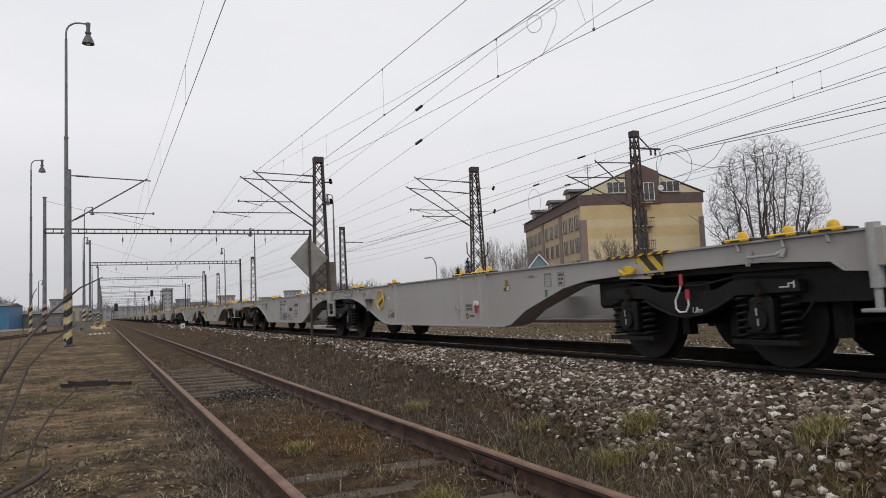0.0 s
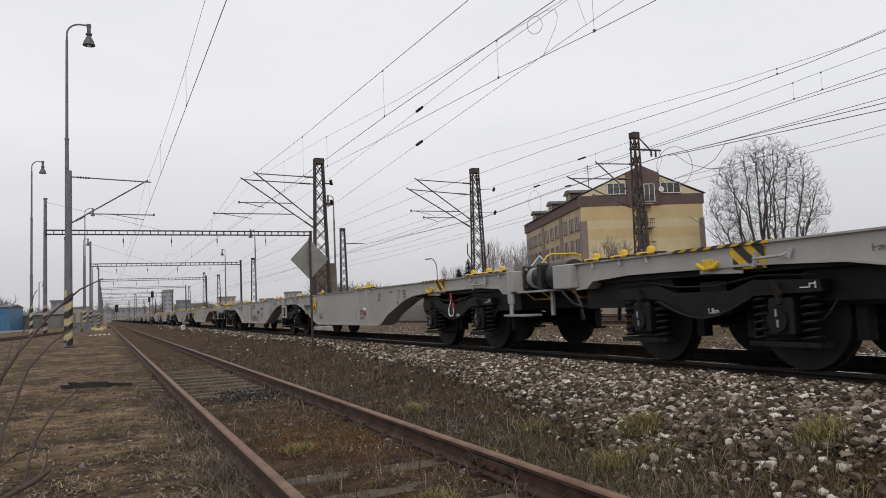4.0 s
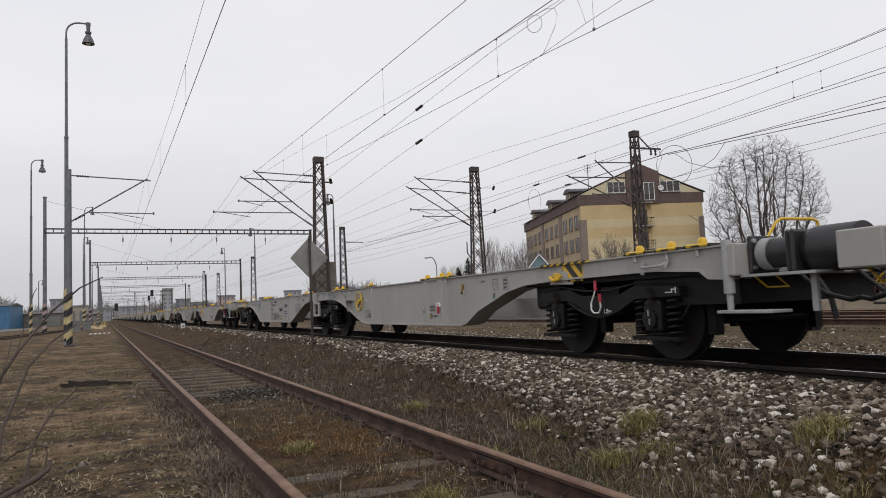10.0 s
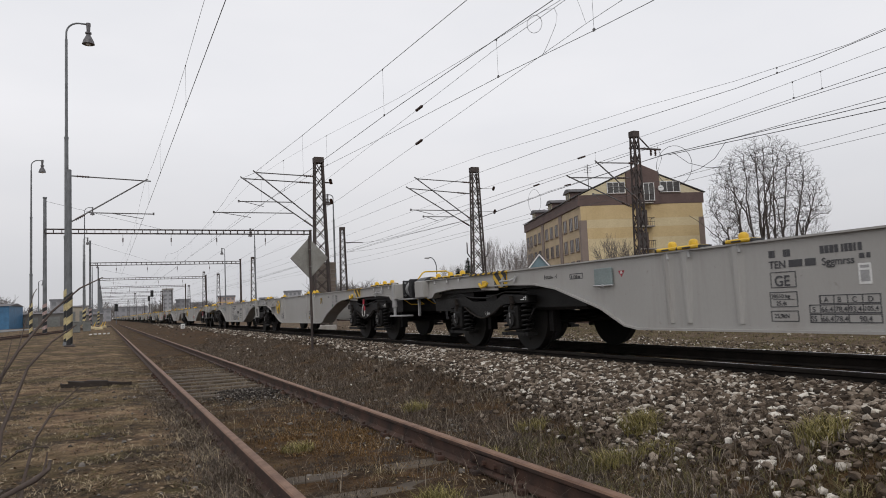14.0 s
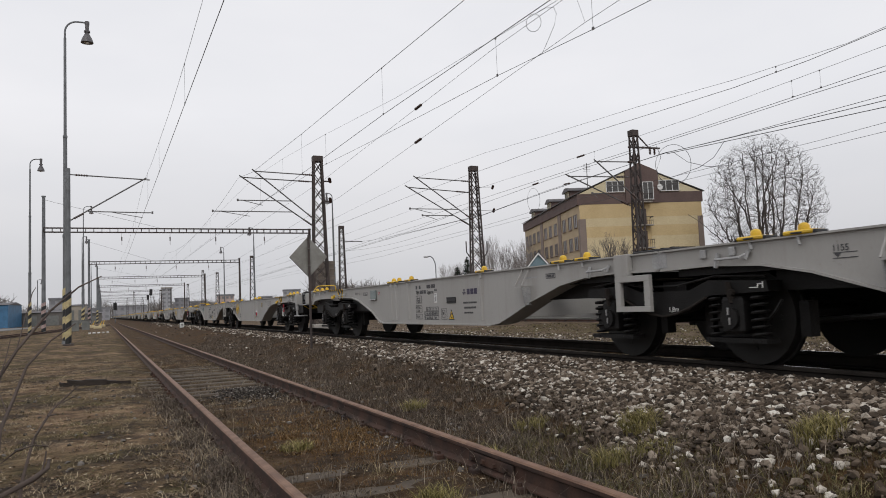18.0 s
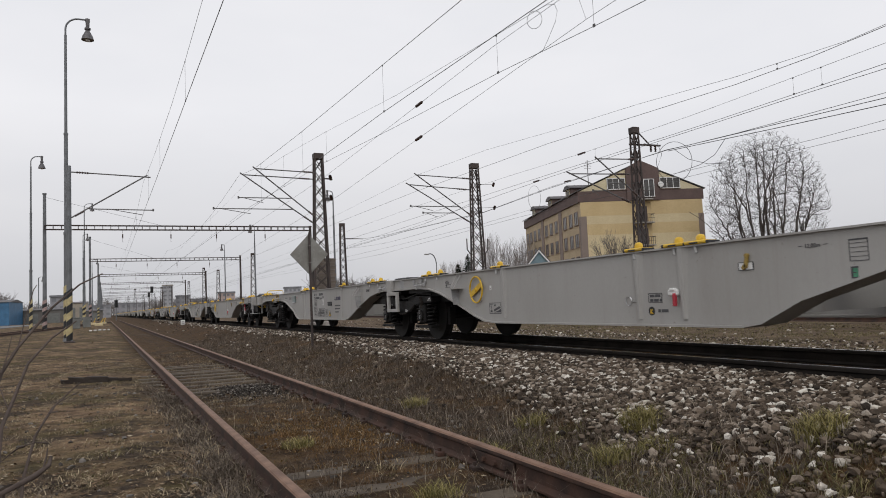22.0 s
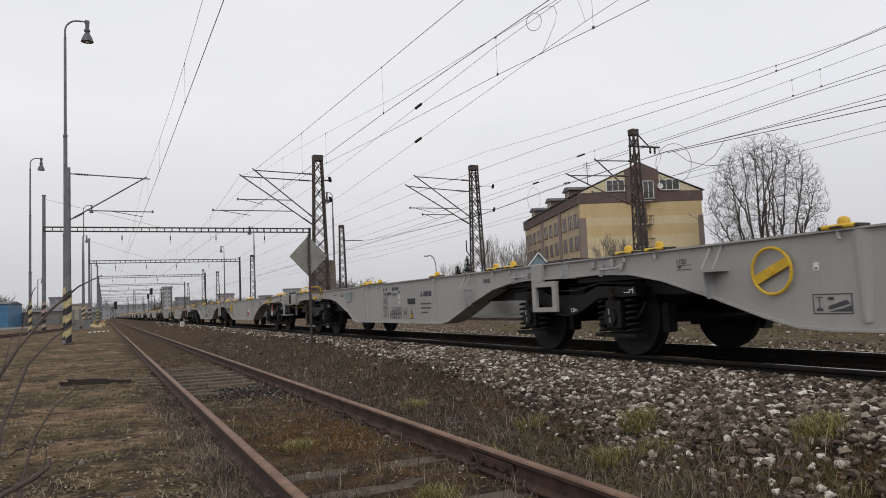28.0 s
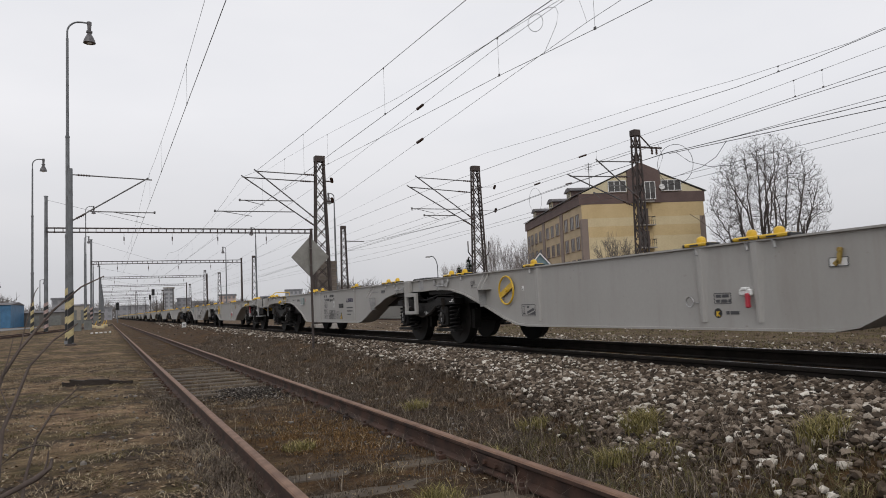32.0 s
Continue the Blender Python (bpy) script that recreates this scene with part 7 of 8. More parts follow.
def round_tree(x, y, h, half, seed, label):
    """A many-stemmed bare tree: stems, boughs and twigs reach for places spread through a rounded crown."""
    r = np.random.RandomState(seed)
    t = thing("bare_tree", pose(x, y, 0), label, "tree")
    mid, tall = h * 0.56, h * 0.44
    side, deep = np.array((0.635, -0.772, 0)), np.array((0.772, 0.635, 0))

    def place(lo, hi, low=-0.75):
        while True:
            v = r.uniform(-1, 1, 3)
            d = np.linalg.norm(v)
            if 0.05 < d <= 1 and v[2] / d > low:
                v = v / d * (lo + (hi - lo) * r.rand() ** 0.6)
                return side * v[0] * half + deep * v[1] * half + np.array((0, 0, mid + v[2] * tall))

    def curve(a, da, b, n, wob):
        """Points from a, leaving along da, to b."""
        span = np.linalg.norm(b - a)
        c = a + da * span * 0.55
        k = np.linspace(0, 1, n + 1)[:, None]
        pts = a * (1 - k) ** 2 + c * 2 * k * (1 - k) + b * k * k
        pts[1:-1] += r.normal(0, wob * span, (n - 1, 3))
        return pts

    def ends(paths):
        P = np.concatenate([p[0][1:] for p in paths])
        D = np.concatenate([np.diff(p[0], axis=0) for p in paths])
        W = np.concatenate([p[1][1:] for p in paths])
        return P, D / np.linalg.norm(D, axis=1)[:, None], W

    stems = []
    for f in (-0.98, -0.66, -0.42, -0.15, 0.02, 0.24, 0.47, 0.80, 1.0):
        base = side * (f * 1.7 + r.uniform(-0.2, 0.2)) + deep * r.uniform(-1.2, 1.2) + np.array((0, 0, -0.1))
        f2 = f * r.uniform(0.75, 1.12)
        top = side * f2 * half * 0.84 + deep * r.uniform(-0.5, 0.5) * half + np.array((0, 0, mid + tall * (0.96 - 0.78 * f2 * f2) * r.uniform(0.86, 1.0)))
        stems.append((curve(base, np.array((0, 0, 1.0)) + side * f * 0.30, top, 16, 0.004), np.linspace(0.21, 0.03, 17) * r.uniform(0.7, 1.15)))
        fork = stems[-1][0][r.randint(3, 8)]
        twin = top + side * r.uniform(-0.45, 0.45) * half + deep * r.uniform(-0.4, 0.4) * half - np.array((0, 0, r.uniform(0.3, 2.5)))
        stems.append((curve(fork, np.array((0, 0, 0.9)) + side * f * 0.4, twin, 12, 0.006), np.linspace(0.12, 0.022, 13) * r.uniform(0.8, 1.2)))
    tiers = [stems]
    for count, lo, hi, low, reach, thick, n, wob in ((170, 0.45, 0.99, -0.78, 7.5, 0.072, 8, 0.012), (1100, 0.5, 1.0, -0.8, 3.2, 0.026, 5, 0.018), (7800, 0.45, 1.05, -0.85, 1.7, 0.013, 3, 0.04)):
        P, D, W = ends([p for tier in tiers[-2:] for p in tier])
        made = []
        for _ in range(count):
            b = place(lo, hi, low)
            gap = P - b
            far = np.linalg.norm(gap, axis=1)
            k = int(np.argmin(far + 2.2 * np.clip(gap[:, 2] + 0.35 * far, 0, None)))
            if far[k] > reach:
                b = P[k] + (b - P[k]) * reach / far[k]
            way = D[k] * 0.6 + np.array((0, 0, 0.35)) + (b - P[k]) / max(np.linalg.norm(b - P[k]), 0.1) * 0.25
            w0 = min(thick, W[k] * 0.8 + 0.004)
            made.append((curve(P[k], way, b, n, wob), np.linspace(w0, w0 * 0.3, n + 1)))
        tiers.append(made)
    for name_, tier, seg, least in (("trunk", tiers[0], 7, 0.03), ("bough", tiers[1], 5, 0.016), ("branch", tiers[2], 3, 0.012), ("crown", tiers[3], 3, 0.0085)):
        V, F = sweep([[(tuple(p), max(w, least)) for p, w in zip(*path)] for path in tier], seg)
        ob = raw_ob(name_, V, F, DARKBARK)
        ob.parent = t
    return t


PALEBARK = rough_mat("pale_grey_bark", (0.27, 0.24, 0.225), (0.19, 0.17, 0.158), 0.9, 0, 2, 30, 0.2)
DARKBARK = rough_mat("dark_tree_bark", (0.095, 0.08, 0.072), (0.055, 0.046, 0.042), 0.9, 0, 2, 30, 0.3)
round_tree(72.0, 59.8, 19.8, 6.75, 4, "large leafless many-stemmed tree beside the ochre building")
bare_tree("small_bare_tree", 53.6, 64.4, 8.6, 7, 4, 1.6, "small leafless tree before the ochre building", "tree", 3, 0.09, 0.36, 0.012, 0.5, 3.9)
for i, (x, y, h) in enumerate(((56.4, 100, 12.2), (59.8, 101, 11.2), (63.0, 100, 12.2), (61.0, 97, 9.5), (49.6, 100, 7.8), (52.2, 100, 8.4))):
    bare_tree("leafless_shrub", x, y, h, 20 + i, 4, 1.2, "tall leafless grey-brown shrub in the distance", "shrub", 3, 0.07, 0.38, 0.008, 0.42, 2.9, PALEBARK)


def conifer(x, y, h, w, seed):
    t = thing("conifer", pose(x, y, 0), "dark green conifer standing behind the train", "tree")
    part("trunk", rod(B(), (0, 0, 0), (0, 0, h), 0.12, 8, 0.02), BARK, t)
    r = np.random.RandomState(seed)
    V, F = [], []
    for _ in range(2600):
        k = r.rand() ** 0.7
        z = h * (0.12 + 0.88 * (1 - k))
        rr = w * k * r.uniform(0.45, 1.05)
        a = r.uniform(0, 2 * math.pi)
        c = Vector((rr * math.cos(a), rr * math.sin(a), z - 0.25 * rr))
        o = Vector((math.cos(a), math.sin(a), r.uniform(-0.5, 0.2))) * 0.22
        s = Vector((-math.sin(a), math.cos(a), r.uniform(-0.2, 0.2))) * 0.06
        b = len(V)
        V += [tuple(c - s), tuple(c + s), tuple(c + o)]
        F.append((b, b + 1, b + 2))
    ob = raw_ob("needles", V, F, FIR)
    ob.parent = t


conifer(24.8, 47.5, 4.6, 1.2, 3)
conifer(24.2, 48, 3.9, 1.1, 4)


# ---- bare saplings in the left foreground ----
def sapling(name, pts, rads, twigs, label):
    t = thing(name, pose(*pts[0]), label, "twig")
    o = Vector(pts[0])
    V, F = sweep([[(Vector(p) - o, r * 1.2) for p, r in zip(pts, rads)]], 7)
    ob = raw_ob("stem", V, F, TWIG, True)
    ob.parent = t
    for tw in twigs:
        V, F = sweep([[(Vector(p) - o, r) for p, r in tw]], 5)
        ob = raw_ob("side_twig", V, F, TWIG, True)
        ob.parent = t


sapling("bare_sapling", [(-0.668, 4.600, -0.050), (-0.618, 4.600, 0.512), (-0.529, 4.720, 0.863), (-0.459, 4.840, 0.999), (-0.293, 4.960, 1.223), (-0.142, 5.080, 1.368), (-0.012, 5.200, 1.440)], [0.011, 0.01, 0.0086, 0.0072, 0.0058, 0.0044, 0.003],
        [[((-0.446, 4.700, 1.004), 0.0036), ((-0.423, 4.750, 1.120), 0.0032), ((-0.376, 4.800, 1.331), 0.0027), ((-0.363, 4.850, 1.362), 0.0022)], [((-0.527, 4.700, 0.865), 0.0036), ((-0.508, 4.775, 0.947), 0.0030), ((-0.489, 4.850, 1.072), 0.0024)]], "thin bare brown sapling leaning over the grass")
sapling("bare_sapling", [(-0.531, 4.300, -0.050), (-0.481, 4.300, 0.614), (-0.445, 4.425, 0.724), (-0.383, 4.550, 0.919), (-0.276, 4.675, 1.048), (-0.153, 4.800, 1.138)], [0.0099, 0.009, 0.0075, 0.006, 0.0045, 0.003],
        [[((-0.457, 4.400, 0.684), 0.0036), ((-0.501, 4.475, 0.784), 0.0030), ((-0.542, 4.550, 0.871), 0.0024)]], "thin bare brown sapling leaning over the grass")
sapling("bare_sapling", [(-0.395, 3.900, -0.050), (-0.345, 3.900, 0.435), (-0.308, 4.000, 0.596), (-0.242, 4.100, 0.712), (-0.119, 4.200, 0.821)], [0.0068, 0.0062, 0.0050, 0.0038, 0.0026],
        [[((-0.303, 4.000, 0.609), 0.0036), ((-0.216, 4.075, 0.740), 0.0030), ((-0.123, 4.150, 0.779), 0.0024)], [((-0.248, 4.000, 0.702), 0.0036), ((-0.220, 4.150, 0.689), 0.0027)]], "thin bare brown sapling leaning over the grass")
sapling("bare_sapling", [(-0.451, 3.600, -0.050), (-0.401, 3.600, 0.428), (-0.279, 3.633, 0.479), (-0.227, 3.667, 0.514), (-0.223, 3.700, 0.544)], [0.0145, 0.0135, 0.011, 0.0085, 0.005],
        [[((-0.252, 3.650, 0.495), 0.0050), ((-0.238, 3.665, 0.545), 0.0042), ((-0.234, 3.680, 0.585), 0.0032)]], "thin bare brown sapling leaning over the grass")
sapling("bare_sapling", [(-0.517, 3.800, -0.050), (-0.467, 3.800, 0.497), (-0.362, 3.833, 0.577), (-0.297, 3.867, 0.589), (-0.242, 3.900, 0.572)], [0.0046, 0.0042, 0.0036, 0.0030, 0.0022],
        [], "thin bare brown sapling leaning over the grass")


# ---- left side: branch track, road, sheds, cabinets ----
d = Vector((7.1, 61.6)).normalized()
for o in (0.0, 1.505):
    a = Vector((-6.62 - 7.1, 58.9 - 61.6)) - Vector((d.y, -d.x)) * o
    b = Vector((0.6, 121.7)) - Vector((d.y, -d.x)) * o + d * (10 if o else 2)
    rail("branch_track_rail", tuple(a), tuple(b), ZS + 0.03, (RUST, RAILTOP), "rusty rail of the track branching off the siding")
ASPH = rough_mat("pale_asphalt", (0.17, 0.17, 0.17), (0.12, 0.12, 0.12), 0.9, 0, 0.4, 8, 0.2)
raw = [(-60, 78, 0.03), (-12.5, 110, 0.03), (-9.0, 150, 0.03), (-60, 128, 0.03)]
road = raw_ob("road", raw + [(x, y, -0.1) for x, y, _ in raw], [(0, 1, 2, 3), (0, 4, 5, 1), (1, 5, 6, 2), (2, 6, 7, 3), (3, 7, 4, 0)], ASPH)
tagged(road, "pale grey worn asphalt yard road", "road", kind="structure")


def shed(name, x, y, rz, w, dpt, h, mat, roofmat, label, doors=2):
    t = thing(name, pose(x, y, 0, 0, 0, rz), label, "building")
    bm = B()
    box(bm, 0, w, 0, dpt, -0.2, h)
    part("wall", bm, mat, t)
    bm = B()
    vs = [(-0.2, -0.3, h), (w + 0.2, -0.3, h), (w + 0.2, dpt + 0.3, h), (-0.2, dpt + 0.3, h), (-0.2, dpt / 2, h + dpt * 0.05), (w + 0.2, dpt / 2, h + dpt * 0.05)]
    vv = [bm.verts.new(p) for p in vs]
    for f in ((0, 1, 5, 4), (2, 3, 4, 5), (0, 4, 3), (1, 2, 5), (0, 3, 2, 1)):
        bm.faces.new([vv[i] for i in f])
    part("roof", bm, roofmat, t)
    for i in range(doors):
        bm = B()
        c = w * (i + 0.5) / doors
        box(bm, c - w / doors * 0.3, c + w / doors * 0.3, -0.05, 0.02, 0, h * 0.75)
        part("door", bm, GREENCAB, t)
    return t


shed("blue_shed", -44, 168, -6, 27, 12, 4.6, BLUE, ROOF, "long blue sheet-metal shed beside the yard", 3)
# dark boards lightened in colour to suggest the haze out there
DARKWALL = rough_mat("hazed_taupe_boards", (0.15, 0.14, 0.13), (0.11, 0.10, 0.092), 0.85, 0, 0.6, 10, 0.1)
CREAMWALL = rough_mat("dull_cream_render", (0.36, 0.32, 0.26), (0.28, 0.25, 0.21), 0.85, 0, 0.6, 10, 0.1)
shed("grey_shed", -16.5, 178, -4, 8.5, 8, 2.9, DARKWALL, ROOF, "dark boarded shed beside the yard", 2)
shed("low_shed", -8.6, 205, 0, 4.6, 8, 4.6, CREAMWALL, ROOF, "dull cream yard shed with a flat roof", 2)
shed("low_shed", -4.0, 190, 0, 3.6, 6, 2.4, DARKWALL, ROOF, "low dark boarded shed behind the lamps", 1)
hut = thing("gabled_hut", pose(28.9, 45, 0, 0, 0, -33), "small blue-grey hut with a white-edged gable", "hut")
HUTBLUE = rough_mat("blue_grey_boards", (0.17, 0.25, 0.28), (0.13, 0.19, 0.22), 0.7, 0, 2, 20, 0.1)
bm = B()
prism(bm, [(0, 0), (0, 3.3), (0, 3.3)][:0] or [(-0.4, -0.1), (1.5, -0.1), (1.5, 3.40), (0.55, 4.52), (-0.4, 3.40)], 0, 3.0)
bm.transform(Matrix(((0, 1, 0, 0), (1, 0, 0, 0), (0, 0, 1, 0), (0, 0, 0, 1))))
part("wall", bm, HUTBLUE, hut)
for a, b in (((-0.60, 3.16), (0.55, 4.56)), ((1.70, 3.16), (0.55, 4.56))):
    bm = B()
    bar(bm, (a[0], -0.12, a[1] + 0.05), (b[0], -0.12, b[1] + 0.05), 0.14, 0.12)
    part("white_bargeboard", bm, WHITE, hut)
    bm = B()
    vv = [bm.verts.new(p) for p in ((a[0], -0.2, a[1] + 0.1), (b[0], -0.2, b[1] + 0.1), (b[0], 3.2, b[1] + 0.1), (a[0], 3.2, a[1] + 0.1),
                                    (a[0], -0.2, a[1] + 0.18), (b[0], -0.2, b[1] + 0.18), (b[0], 3.2, b[1] + 0.18), (a[0], 3.2, a[1] + 0.18))]
    for f in ((0, 1, 2, 3), (4, 7, 6, 5), (0, 4, 5, 1), (1, 5, 6, 2), (2, 6, 7, 3), (3, 7, 4, 0)):
        bm.faces.new([vv[i] for i in f])
    part("roof_slope", bm, ROOF, hut)
# block of stacked crates-like brick pillar by the first mast
pl = thing("brick_pillar", pose(11.0, 38.3, 0), "brown brick pillar standing behind the lattice mast", "pillar")
BRICK = rough_mat("brown_brick", (0.21, 0.175, 0.145), (0.14, 0.115, 0.095), 0.85, 0, 3, 40, 0.3, vary=0.18)
MORTAR = rough_mat("grey_mortar", (0.24, 0.21, 0.19), (0.18, 0.16, 0.145), 0.9, 0, 3, 40, 0.2)
bm = B()
box(bm, -0.48, 0.48, -0.48, 0.48, -0.1, 3.76)
core = part("mortar_core", bm, MORTAR, pl)
bm = B()
box(bm, -0.15, 0.15, -0.02, 0.02, -0.085, 0.085, 0.006)
brick_mesh = bpy.data.meshes.new("brick")
bm.to_mesh(brick_mesh)
bm.free()
brick_mesh.materials.append(BRICK)
for row in range(18):
    z = 0.25 + row * 0.2
    for i in range(3):
        x = -0.33 + i * 0.33 + (0.04 if row % 2 else -0.02)
        ob = new("brick", brick_mesh)
        ob.parent = core
        ob.matrix_basis = pose(x, -0.485, z)
        ob = new("brick", brick_mesh)
        ob.parent = core
        ob.matrix_basis = pose(-0.485, x, z, 0, 0, 90)

# ---- beyond the train: far track, platform edge, stacked sleepers ----
for x in (16.5, 21.0):
    for k in (-1, 1):
        rail("far_track_rail", (x + k * GAUGE / 2, -20), (x + k * GAUGE / 2, 300), ZR - 0.02, (RUST, RAILTOP), "rusty rail of a track behind the train")
bm = B()
TAN = rough_mat("tan_concrete_edge", (0.36, 0.30, 0.22), (0.27, 0.22, 0.165), 0.85, 0, 1.5, 20, 0.2)
for i in range(40):
    box(bm, 22.6, 23.1, -20 + i * 2.0, -20 + i * 2.0 + 1.985, 0, 0.78, 0.01)
pf = mesh_ob("platform_edge", bm, TAN)
tagged(pf, "tan concrete kerb of the low platform behind the train", "platform", kind="structure")
bm = B()
box(bm, 23.1, 34, -20, 60, -0.1, 0.74)
tagged(mesh_ob("platform", bm, CONC), "worn concrete platform surface", "platform", kind="structure")
bm = B()
box(bm, -0.13, 0.13, -1.3, 1.3, -0.075, 0.075, 0.012)
log_mesh = bpy.data.meshes.new("stacked_sleeper")
bm.to_mesh(log_mesh)
bm.free()
OLDWOOD = rough_mat("rust_brown_timber", (0.14, 0.075, 0.055), (0.08, 0.045, 0.035), 0.85, 0, 3, 30, 0.3, vary=0.25)
log_mesh.materials.append(OLDWOOD)
rr = random.Random(8)
for sx, sy, nrow in ((24.6, 10.6, 6), (24.8, 13.6, 5), (25.4, 16.6, 6)):
    stack = thing("sleeper_stack", pose(sx, sy, 0.74), "stack of old brown timber sleepers on the platform", "timber stack", "timber stacks")
    for row in range(nrow):
        for i in range(5):
            ob = new("timber", log_mesh)
            ob.parent = stack
            if row % 2:
                ob.matrix_basis = pose(0, -1.05 + i * 0.52, 0.08 + row * 0.16, 0, 0, 90 + rr.uniform(-3, 3))
            else:
                ob.matrix_basis = pose(-1.05 + i * 0.52, 0, 0.08 + row * 0.16, 0, 0, rr.uniform(-3, 3))

# curved street lamp behind the train
sl = thing("curved_street_lamp", pose(42, 90, 0), "slim grey street lamp with a curved neck", "street lamp")
pts = [(0, 0, 0), (0, 0, 6.2)] + [(-0.9 * (1 - math.cos(a)), 0, 6.2 + 1.6 * math.sin(a)) for a in np.linspace(0.2, math.pi / 2, 5)] + [(-1.2, 0, 7.75)]
part("pole", tube(B(), pts, 0.07, 8), POLE, sl)
bm = B()
box(bm, -1.75, -1.1, -0.15, 0.15, 7.62, 7.8, 0.04)
part("lantern", bm, GREY2, sl)


# ---- skyline ----
def block(x, y, w, dpt, h, rz, mat, label, rows=0, cols=0):
    t = thing("distant_block", pose(x, y, 0, 0, 0, rz), label, "building")
    bm = B()
    box(bm, -w / 2, w / 2, -dpt / 2, dpt / 2, -1, h)
    wl_ = part("wall", bm, mat, t)
    bm = B()
    box(bm, -w / 2 - 0.3, w / 2 + 0.3, -dpt / 2 - 0.3, dpt / 2 + 0.3, h, h + 0.7)
    part("roof", bm, HAZEPANE if h < 14 else CONC, t)
    for i in range(rows):
        for j in range(cols):
            bm = B()
            cx, cz = -w / 2 + w * (j + 0.5) / cols, h * (i + 0.6) / rows
            box(bm, cx - w / cols * 0.28, cx + w / cols * 0.28, -dpt / 2 - 0.08, -dpt / 2 + 0.02, cz - h / rows * 0.2, cz + h / rows * 0.25)
            part("window", bm, HAZEPANE, wl_)
    return t


# distance haze is mixed into these far wall, roof and pane colours
HAZEPANE = rough_mat("hazed_dull_pane", (0.20, 0.205, 0.22), (0.16, 0.165, 0.18), 0.4, 0, 0.1, 1, 0)
HAZE1 = rough_mat("hazed_grey_render", (0.36, 0.365, 0.38), (0.31, 0.315, 0.33), 0.9, 0, 0.1, 1, 0)
HAZE2 = rough_mat("hazed_pink_render", (0.45, 0.36, 0.33), (0.39, 0.31, 0.285), 0.9, 0, 0.1, 1, 0)
HAZE3 = rough_mat("hazed_dark_render", (0.30, 0.30, 0.315), (0.25, 0.25, 0.265), 0.9, 0, 0.1, 1, 0)
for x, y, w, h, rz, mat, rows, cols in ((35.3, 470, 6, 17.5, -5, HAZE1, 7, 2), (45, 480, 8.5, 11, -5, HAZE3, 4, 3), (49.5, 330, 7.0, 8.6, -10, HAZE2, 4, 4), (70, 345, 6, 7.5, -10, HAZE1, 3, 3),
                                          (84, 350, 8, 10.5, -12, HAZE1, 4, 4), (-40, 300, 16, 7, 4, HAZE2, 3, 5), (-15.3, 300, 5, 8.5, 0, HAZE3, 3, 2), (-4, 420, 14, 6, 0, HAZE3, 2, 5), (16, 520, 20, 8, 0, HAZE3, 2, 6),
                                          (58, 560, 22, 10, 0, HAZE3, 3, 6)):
    block(x, y, w, 12, h, rz, mat, "distant block of flats on the skyline in haze-paled colours", rows, cols)


def thicket(n, region, hmin, hmax, seed, label):
    """A far belt of leafless bushes as one mass of thin upward twigs."""
    r = random.Random(seed)
    paths = []
    for _ in range(n):
        x, y = region(r)
        h = r.uniform(hmin, hmax)
        for _ in range(9):
            a = r.uniform(0, 6.28)
            s = r.uniform(0.1, 0.5) * h
            p0 = Vector((x, y, 0))
            p1 = p0 + Vector((math.cos(a) * s * 0.4, math.sin(a) * s * 0.4, h * 0.55))
            p2 = p0 + Vector((math.cos(a) * s, math.sin(a) * s, h * r.uniform(0.7, 1.0)))
            paths.append([(p0, 0.16), (p1, 0.12), (p2, 0.04)])
            for _ in range(3):
                q = p1.lerp(p2, r.random())
                paths.append([(q, 0.08), (q + Vector((r.gauss(0, 0.14) * h, r.gauss(0, 0.14) * h, r.uniform(0.05, 0.28) * h)), 0.03)])
    V, F = sweep(paths, 3)
    ob = raw_ob("thicket", V, F, FARHILL)
    tagged(ob, label, "bushes", kind="stuff")


thicket(420, lambda r: (r.uniform(-70, 120), r.uniform(520, 700)), 6, 13, 31, "belt of leafless bushes along the horizon, coloured pale for haze")
thicket(70, lambda r: (r.uniform(66, 92), r.uniform(230, 260)), 7, 11, 32, "leafless bushes behind the train")
thicket(110, lambda r: (r.uniform(-60, -24), r.uniform(200, 240)), 5, 9, 33, "leafless bushes behind the sheds")
thicket(40, lambda r: (r.uniform(-34, -26), r.uniform(110, 125)), 5, 8.5, 34, "leafless bushes at the yard's edge")

# signals and small yard furniture far down the line
for x, y, h in ((10.6, 190, 7.5), (2.2, 165, 4.0), (12.5, 240, 7.5)):
    t = thing("signal", pose(x, y, 0), "dark railway light signal on a thin post, seen from afar", "signal", "yard signals")
    part("post", rod(B(), (0, 0, 0), (0, 0, h), 0.08, 8), POLE, t)
    bm = B()
    box(bm, -0.35, 0.35, -0.12, 0.12, h - 1.3, h + 0.3, 0.05)
    hd = part("signal_head", bm, BLACK, t)
    for i in range(3):
        part("lens", rod(B(), (0, -0.12, h - 1.0 + i * 0.45), (0, -0.2, h - 1.0 + i * 0.45), 0.14, 10), BOGIE, hd)
for x, y in ((-2.4, 74), (-1.6, 79), (-3.4, 95)):
    t = thing("relay_cabinet", pose(x, y, 0), "low grey-green relay cabinet beside the branch track", "cabinet", "yard cabinets")
    bm = B()
    box(bm, -0.35, 0.35, -0.25, 0.25, 0.05, 1.0, 0.03)
    bd_ = part("body", bm, GREENCAB, t)
    bm = B()
    box(bm, -0.4, 0.4, -0.3, 0.3, 1.0, 1.06, 0.02)
    part("lid", bm, GREENCAB, bd_)
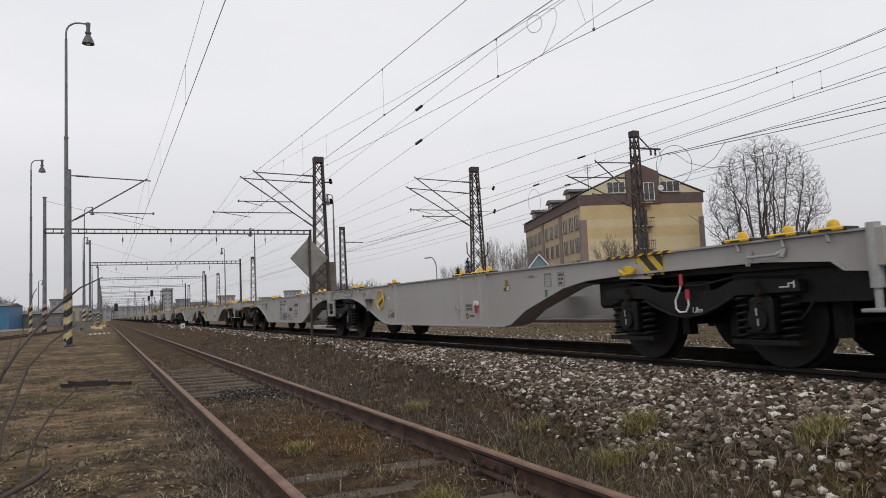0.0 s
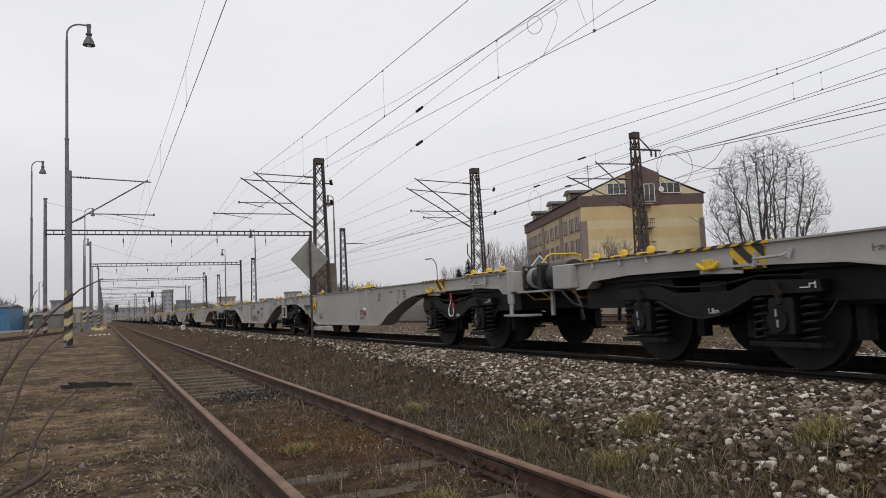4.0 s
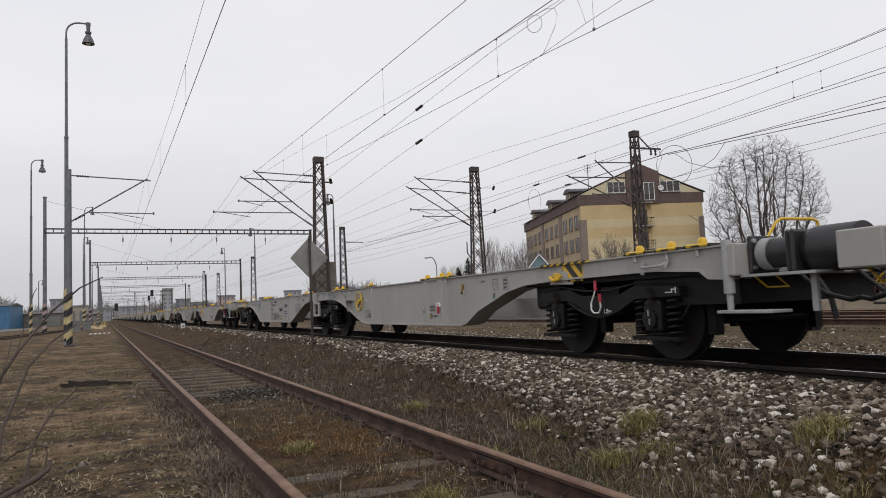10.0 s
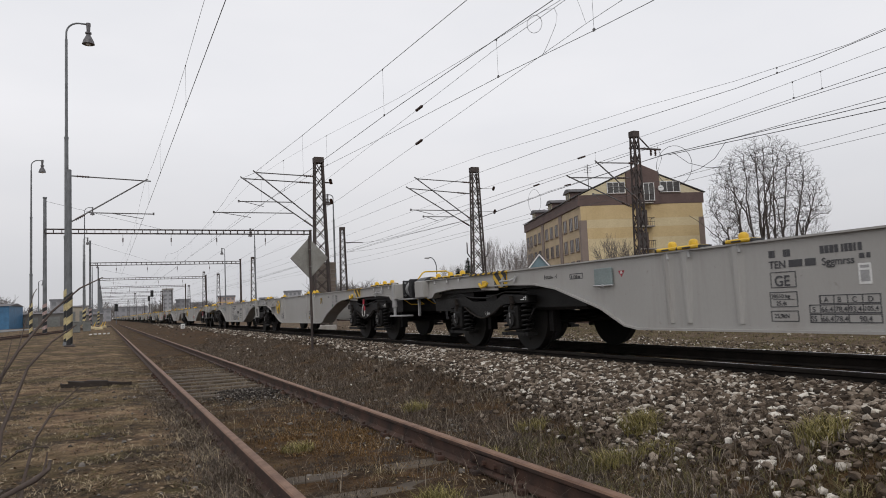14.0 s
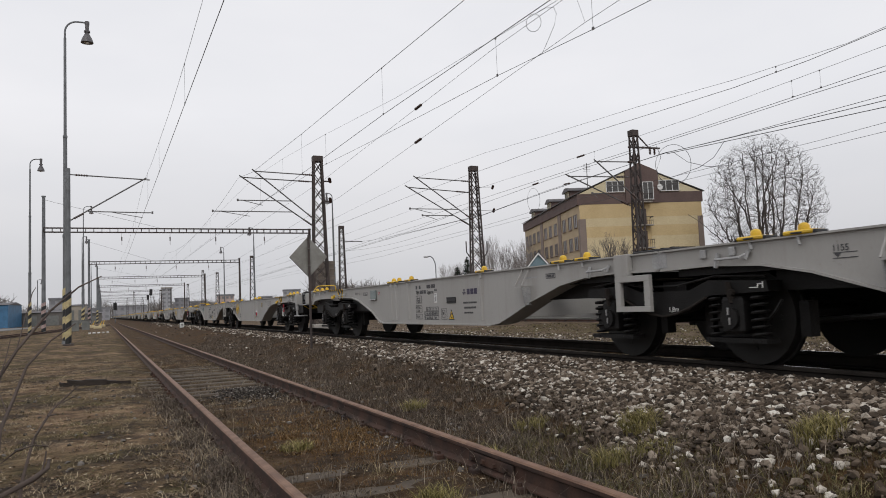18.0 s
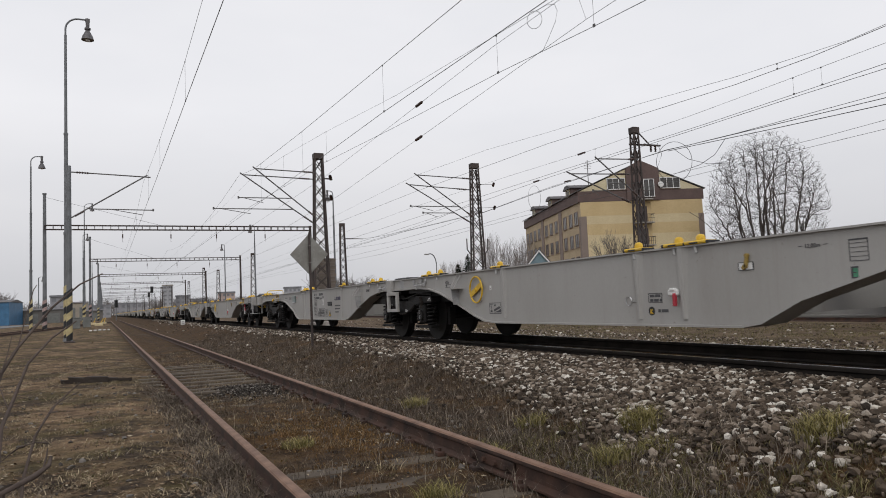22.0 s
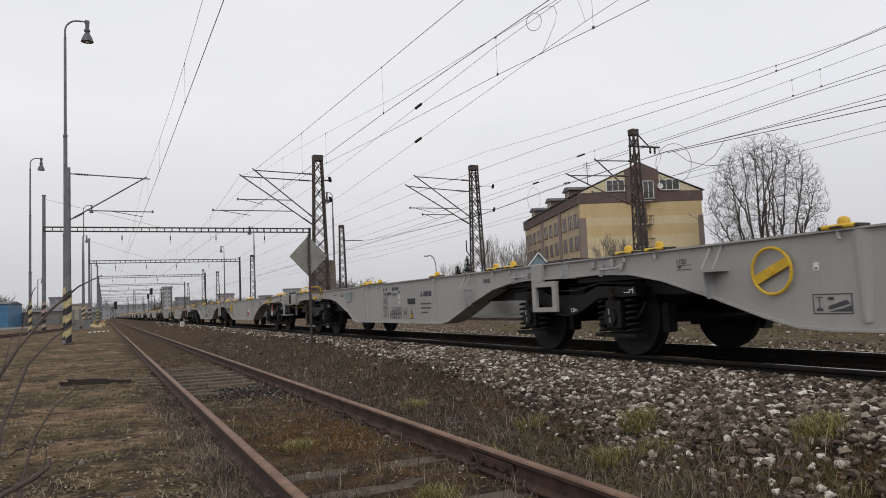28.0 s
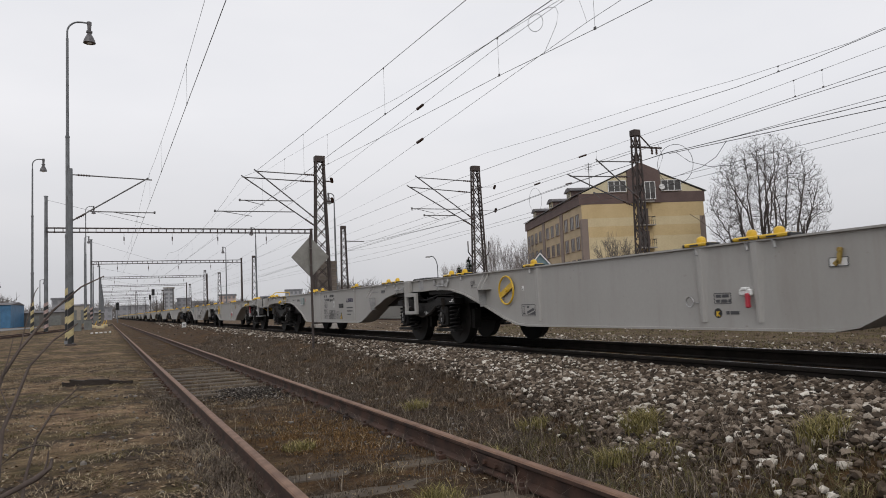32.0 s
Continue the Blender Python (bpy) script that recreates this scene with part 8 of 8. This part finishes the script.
for i in range(5):
    t = thing("white_marker", pose(-1.0 + i * 0.32, 62 + i * 0.3, 0.0, 0, 0, 20 * i), "small whitewashed stone by the siding", "stone", "whitewashed stones")
    bm = B()
    box(bm, -0.10, 0.10, -0.08, 0.08, -0.03, 0.07, 0.03)
    part("stone_body", bm, WHITE, t)
# dark sleeper off-cut lying in the grass
ROTTEN = rough_mat("rotten_dark_timber", (0.04, 0.03, 0.024), (0.02, 0.015, 0.012), 0.95, 0, 6, 50, 0.5, 0.5, 0.01)
t = thing("timber_offcut", pose(-0.16, 14.4, 0.0, 3, 0, 82), "rotting dark timber off-cut lying in the grass", "timber")
bm = B()
chip = random.Random(5)
for x0, x1, y0, y1, z1 in ((-0.09, 0.05, -0.20, 0.16, 0.075), (-0.05, 0.09, -0.32, 0.10, 0.055), (-0.08, 0.06, 0.10, 0.42, 0.06), (-0.03, 0.05, -0.58, -0.28, 0.025), (-0.07, -0.01, -0.60, -0.16, 0.045), (-0.02, 0.07, 0.30, 0.56, 0.028)):
    box(bm, x0, x1, y0, y1, -0.08, z1, 0.006)
for v in bm.verts:
    v.co += Vector((chip.uniform(-0.012, 0.012), chip.uniform(-0.035, 0.035), chip.uniform(-0.02, 0.014)))
part("timber_body", bm, ROTTEN, t)
# lamps and yellow point levers at the yard's left edge
for x, y, h in ((-24, 150, 9.0), (-21, 175, 9.5), (-13.5, 185, 10.5), (-30, 190, 11.0)):
    tall_lamp(x, y, h, 0.8, "slim yard lamp beyond the road", False)
for i, (x, y) in enumerate(((-0.6, 88), (-1.4, 97), (-0.2, 104), (-1.9, 110))):
    t = thing("point_lever", pose(x, y, 0, 0, 0, 25 * i), "pale yellow point lever box beside the turnout", "point lever", "point levers")
    bm = box(B(), -0.45, 0.45, -0.2, 0.2, 0.0, 0.32, 0.05)
    bx = part("lever_box", bm, PALEO, t)
    part("lever_arm", rod(B(), (0.2, 0, 0.3), (0.45, 0, 0.85), 0.035, 8), YEL, bx)


# ---- movement ----
def travelled(t):
    ts, ps = zip(*TRAVEL)
    return float(np.interp(t, ts, ps))


def motions():
    for i, w in enumerate(NEAR_WAGONS + FAR_WAGONS):
        y0 = FIRST + (i - 1) * WAGON_LENGTH
        walk(w, [(t, pose(XM, y0 - p, ZR)) for t, p in TRAVEL])
    for w in NEAR_WAGONS:
        for ob in w.children:
            if ob.name.startswith("wheelset"):
                c = ob.location.copy()
                walk(ob, [(t / 10, pose(c.x, c.y, c.z, math.degrees(travelled(t / 10) / 0.46) % 360.0)) for t in range(321)])


motions()
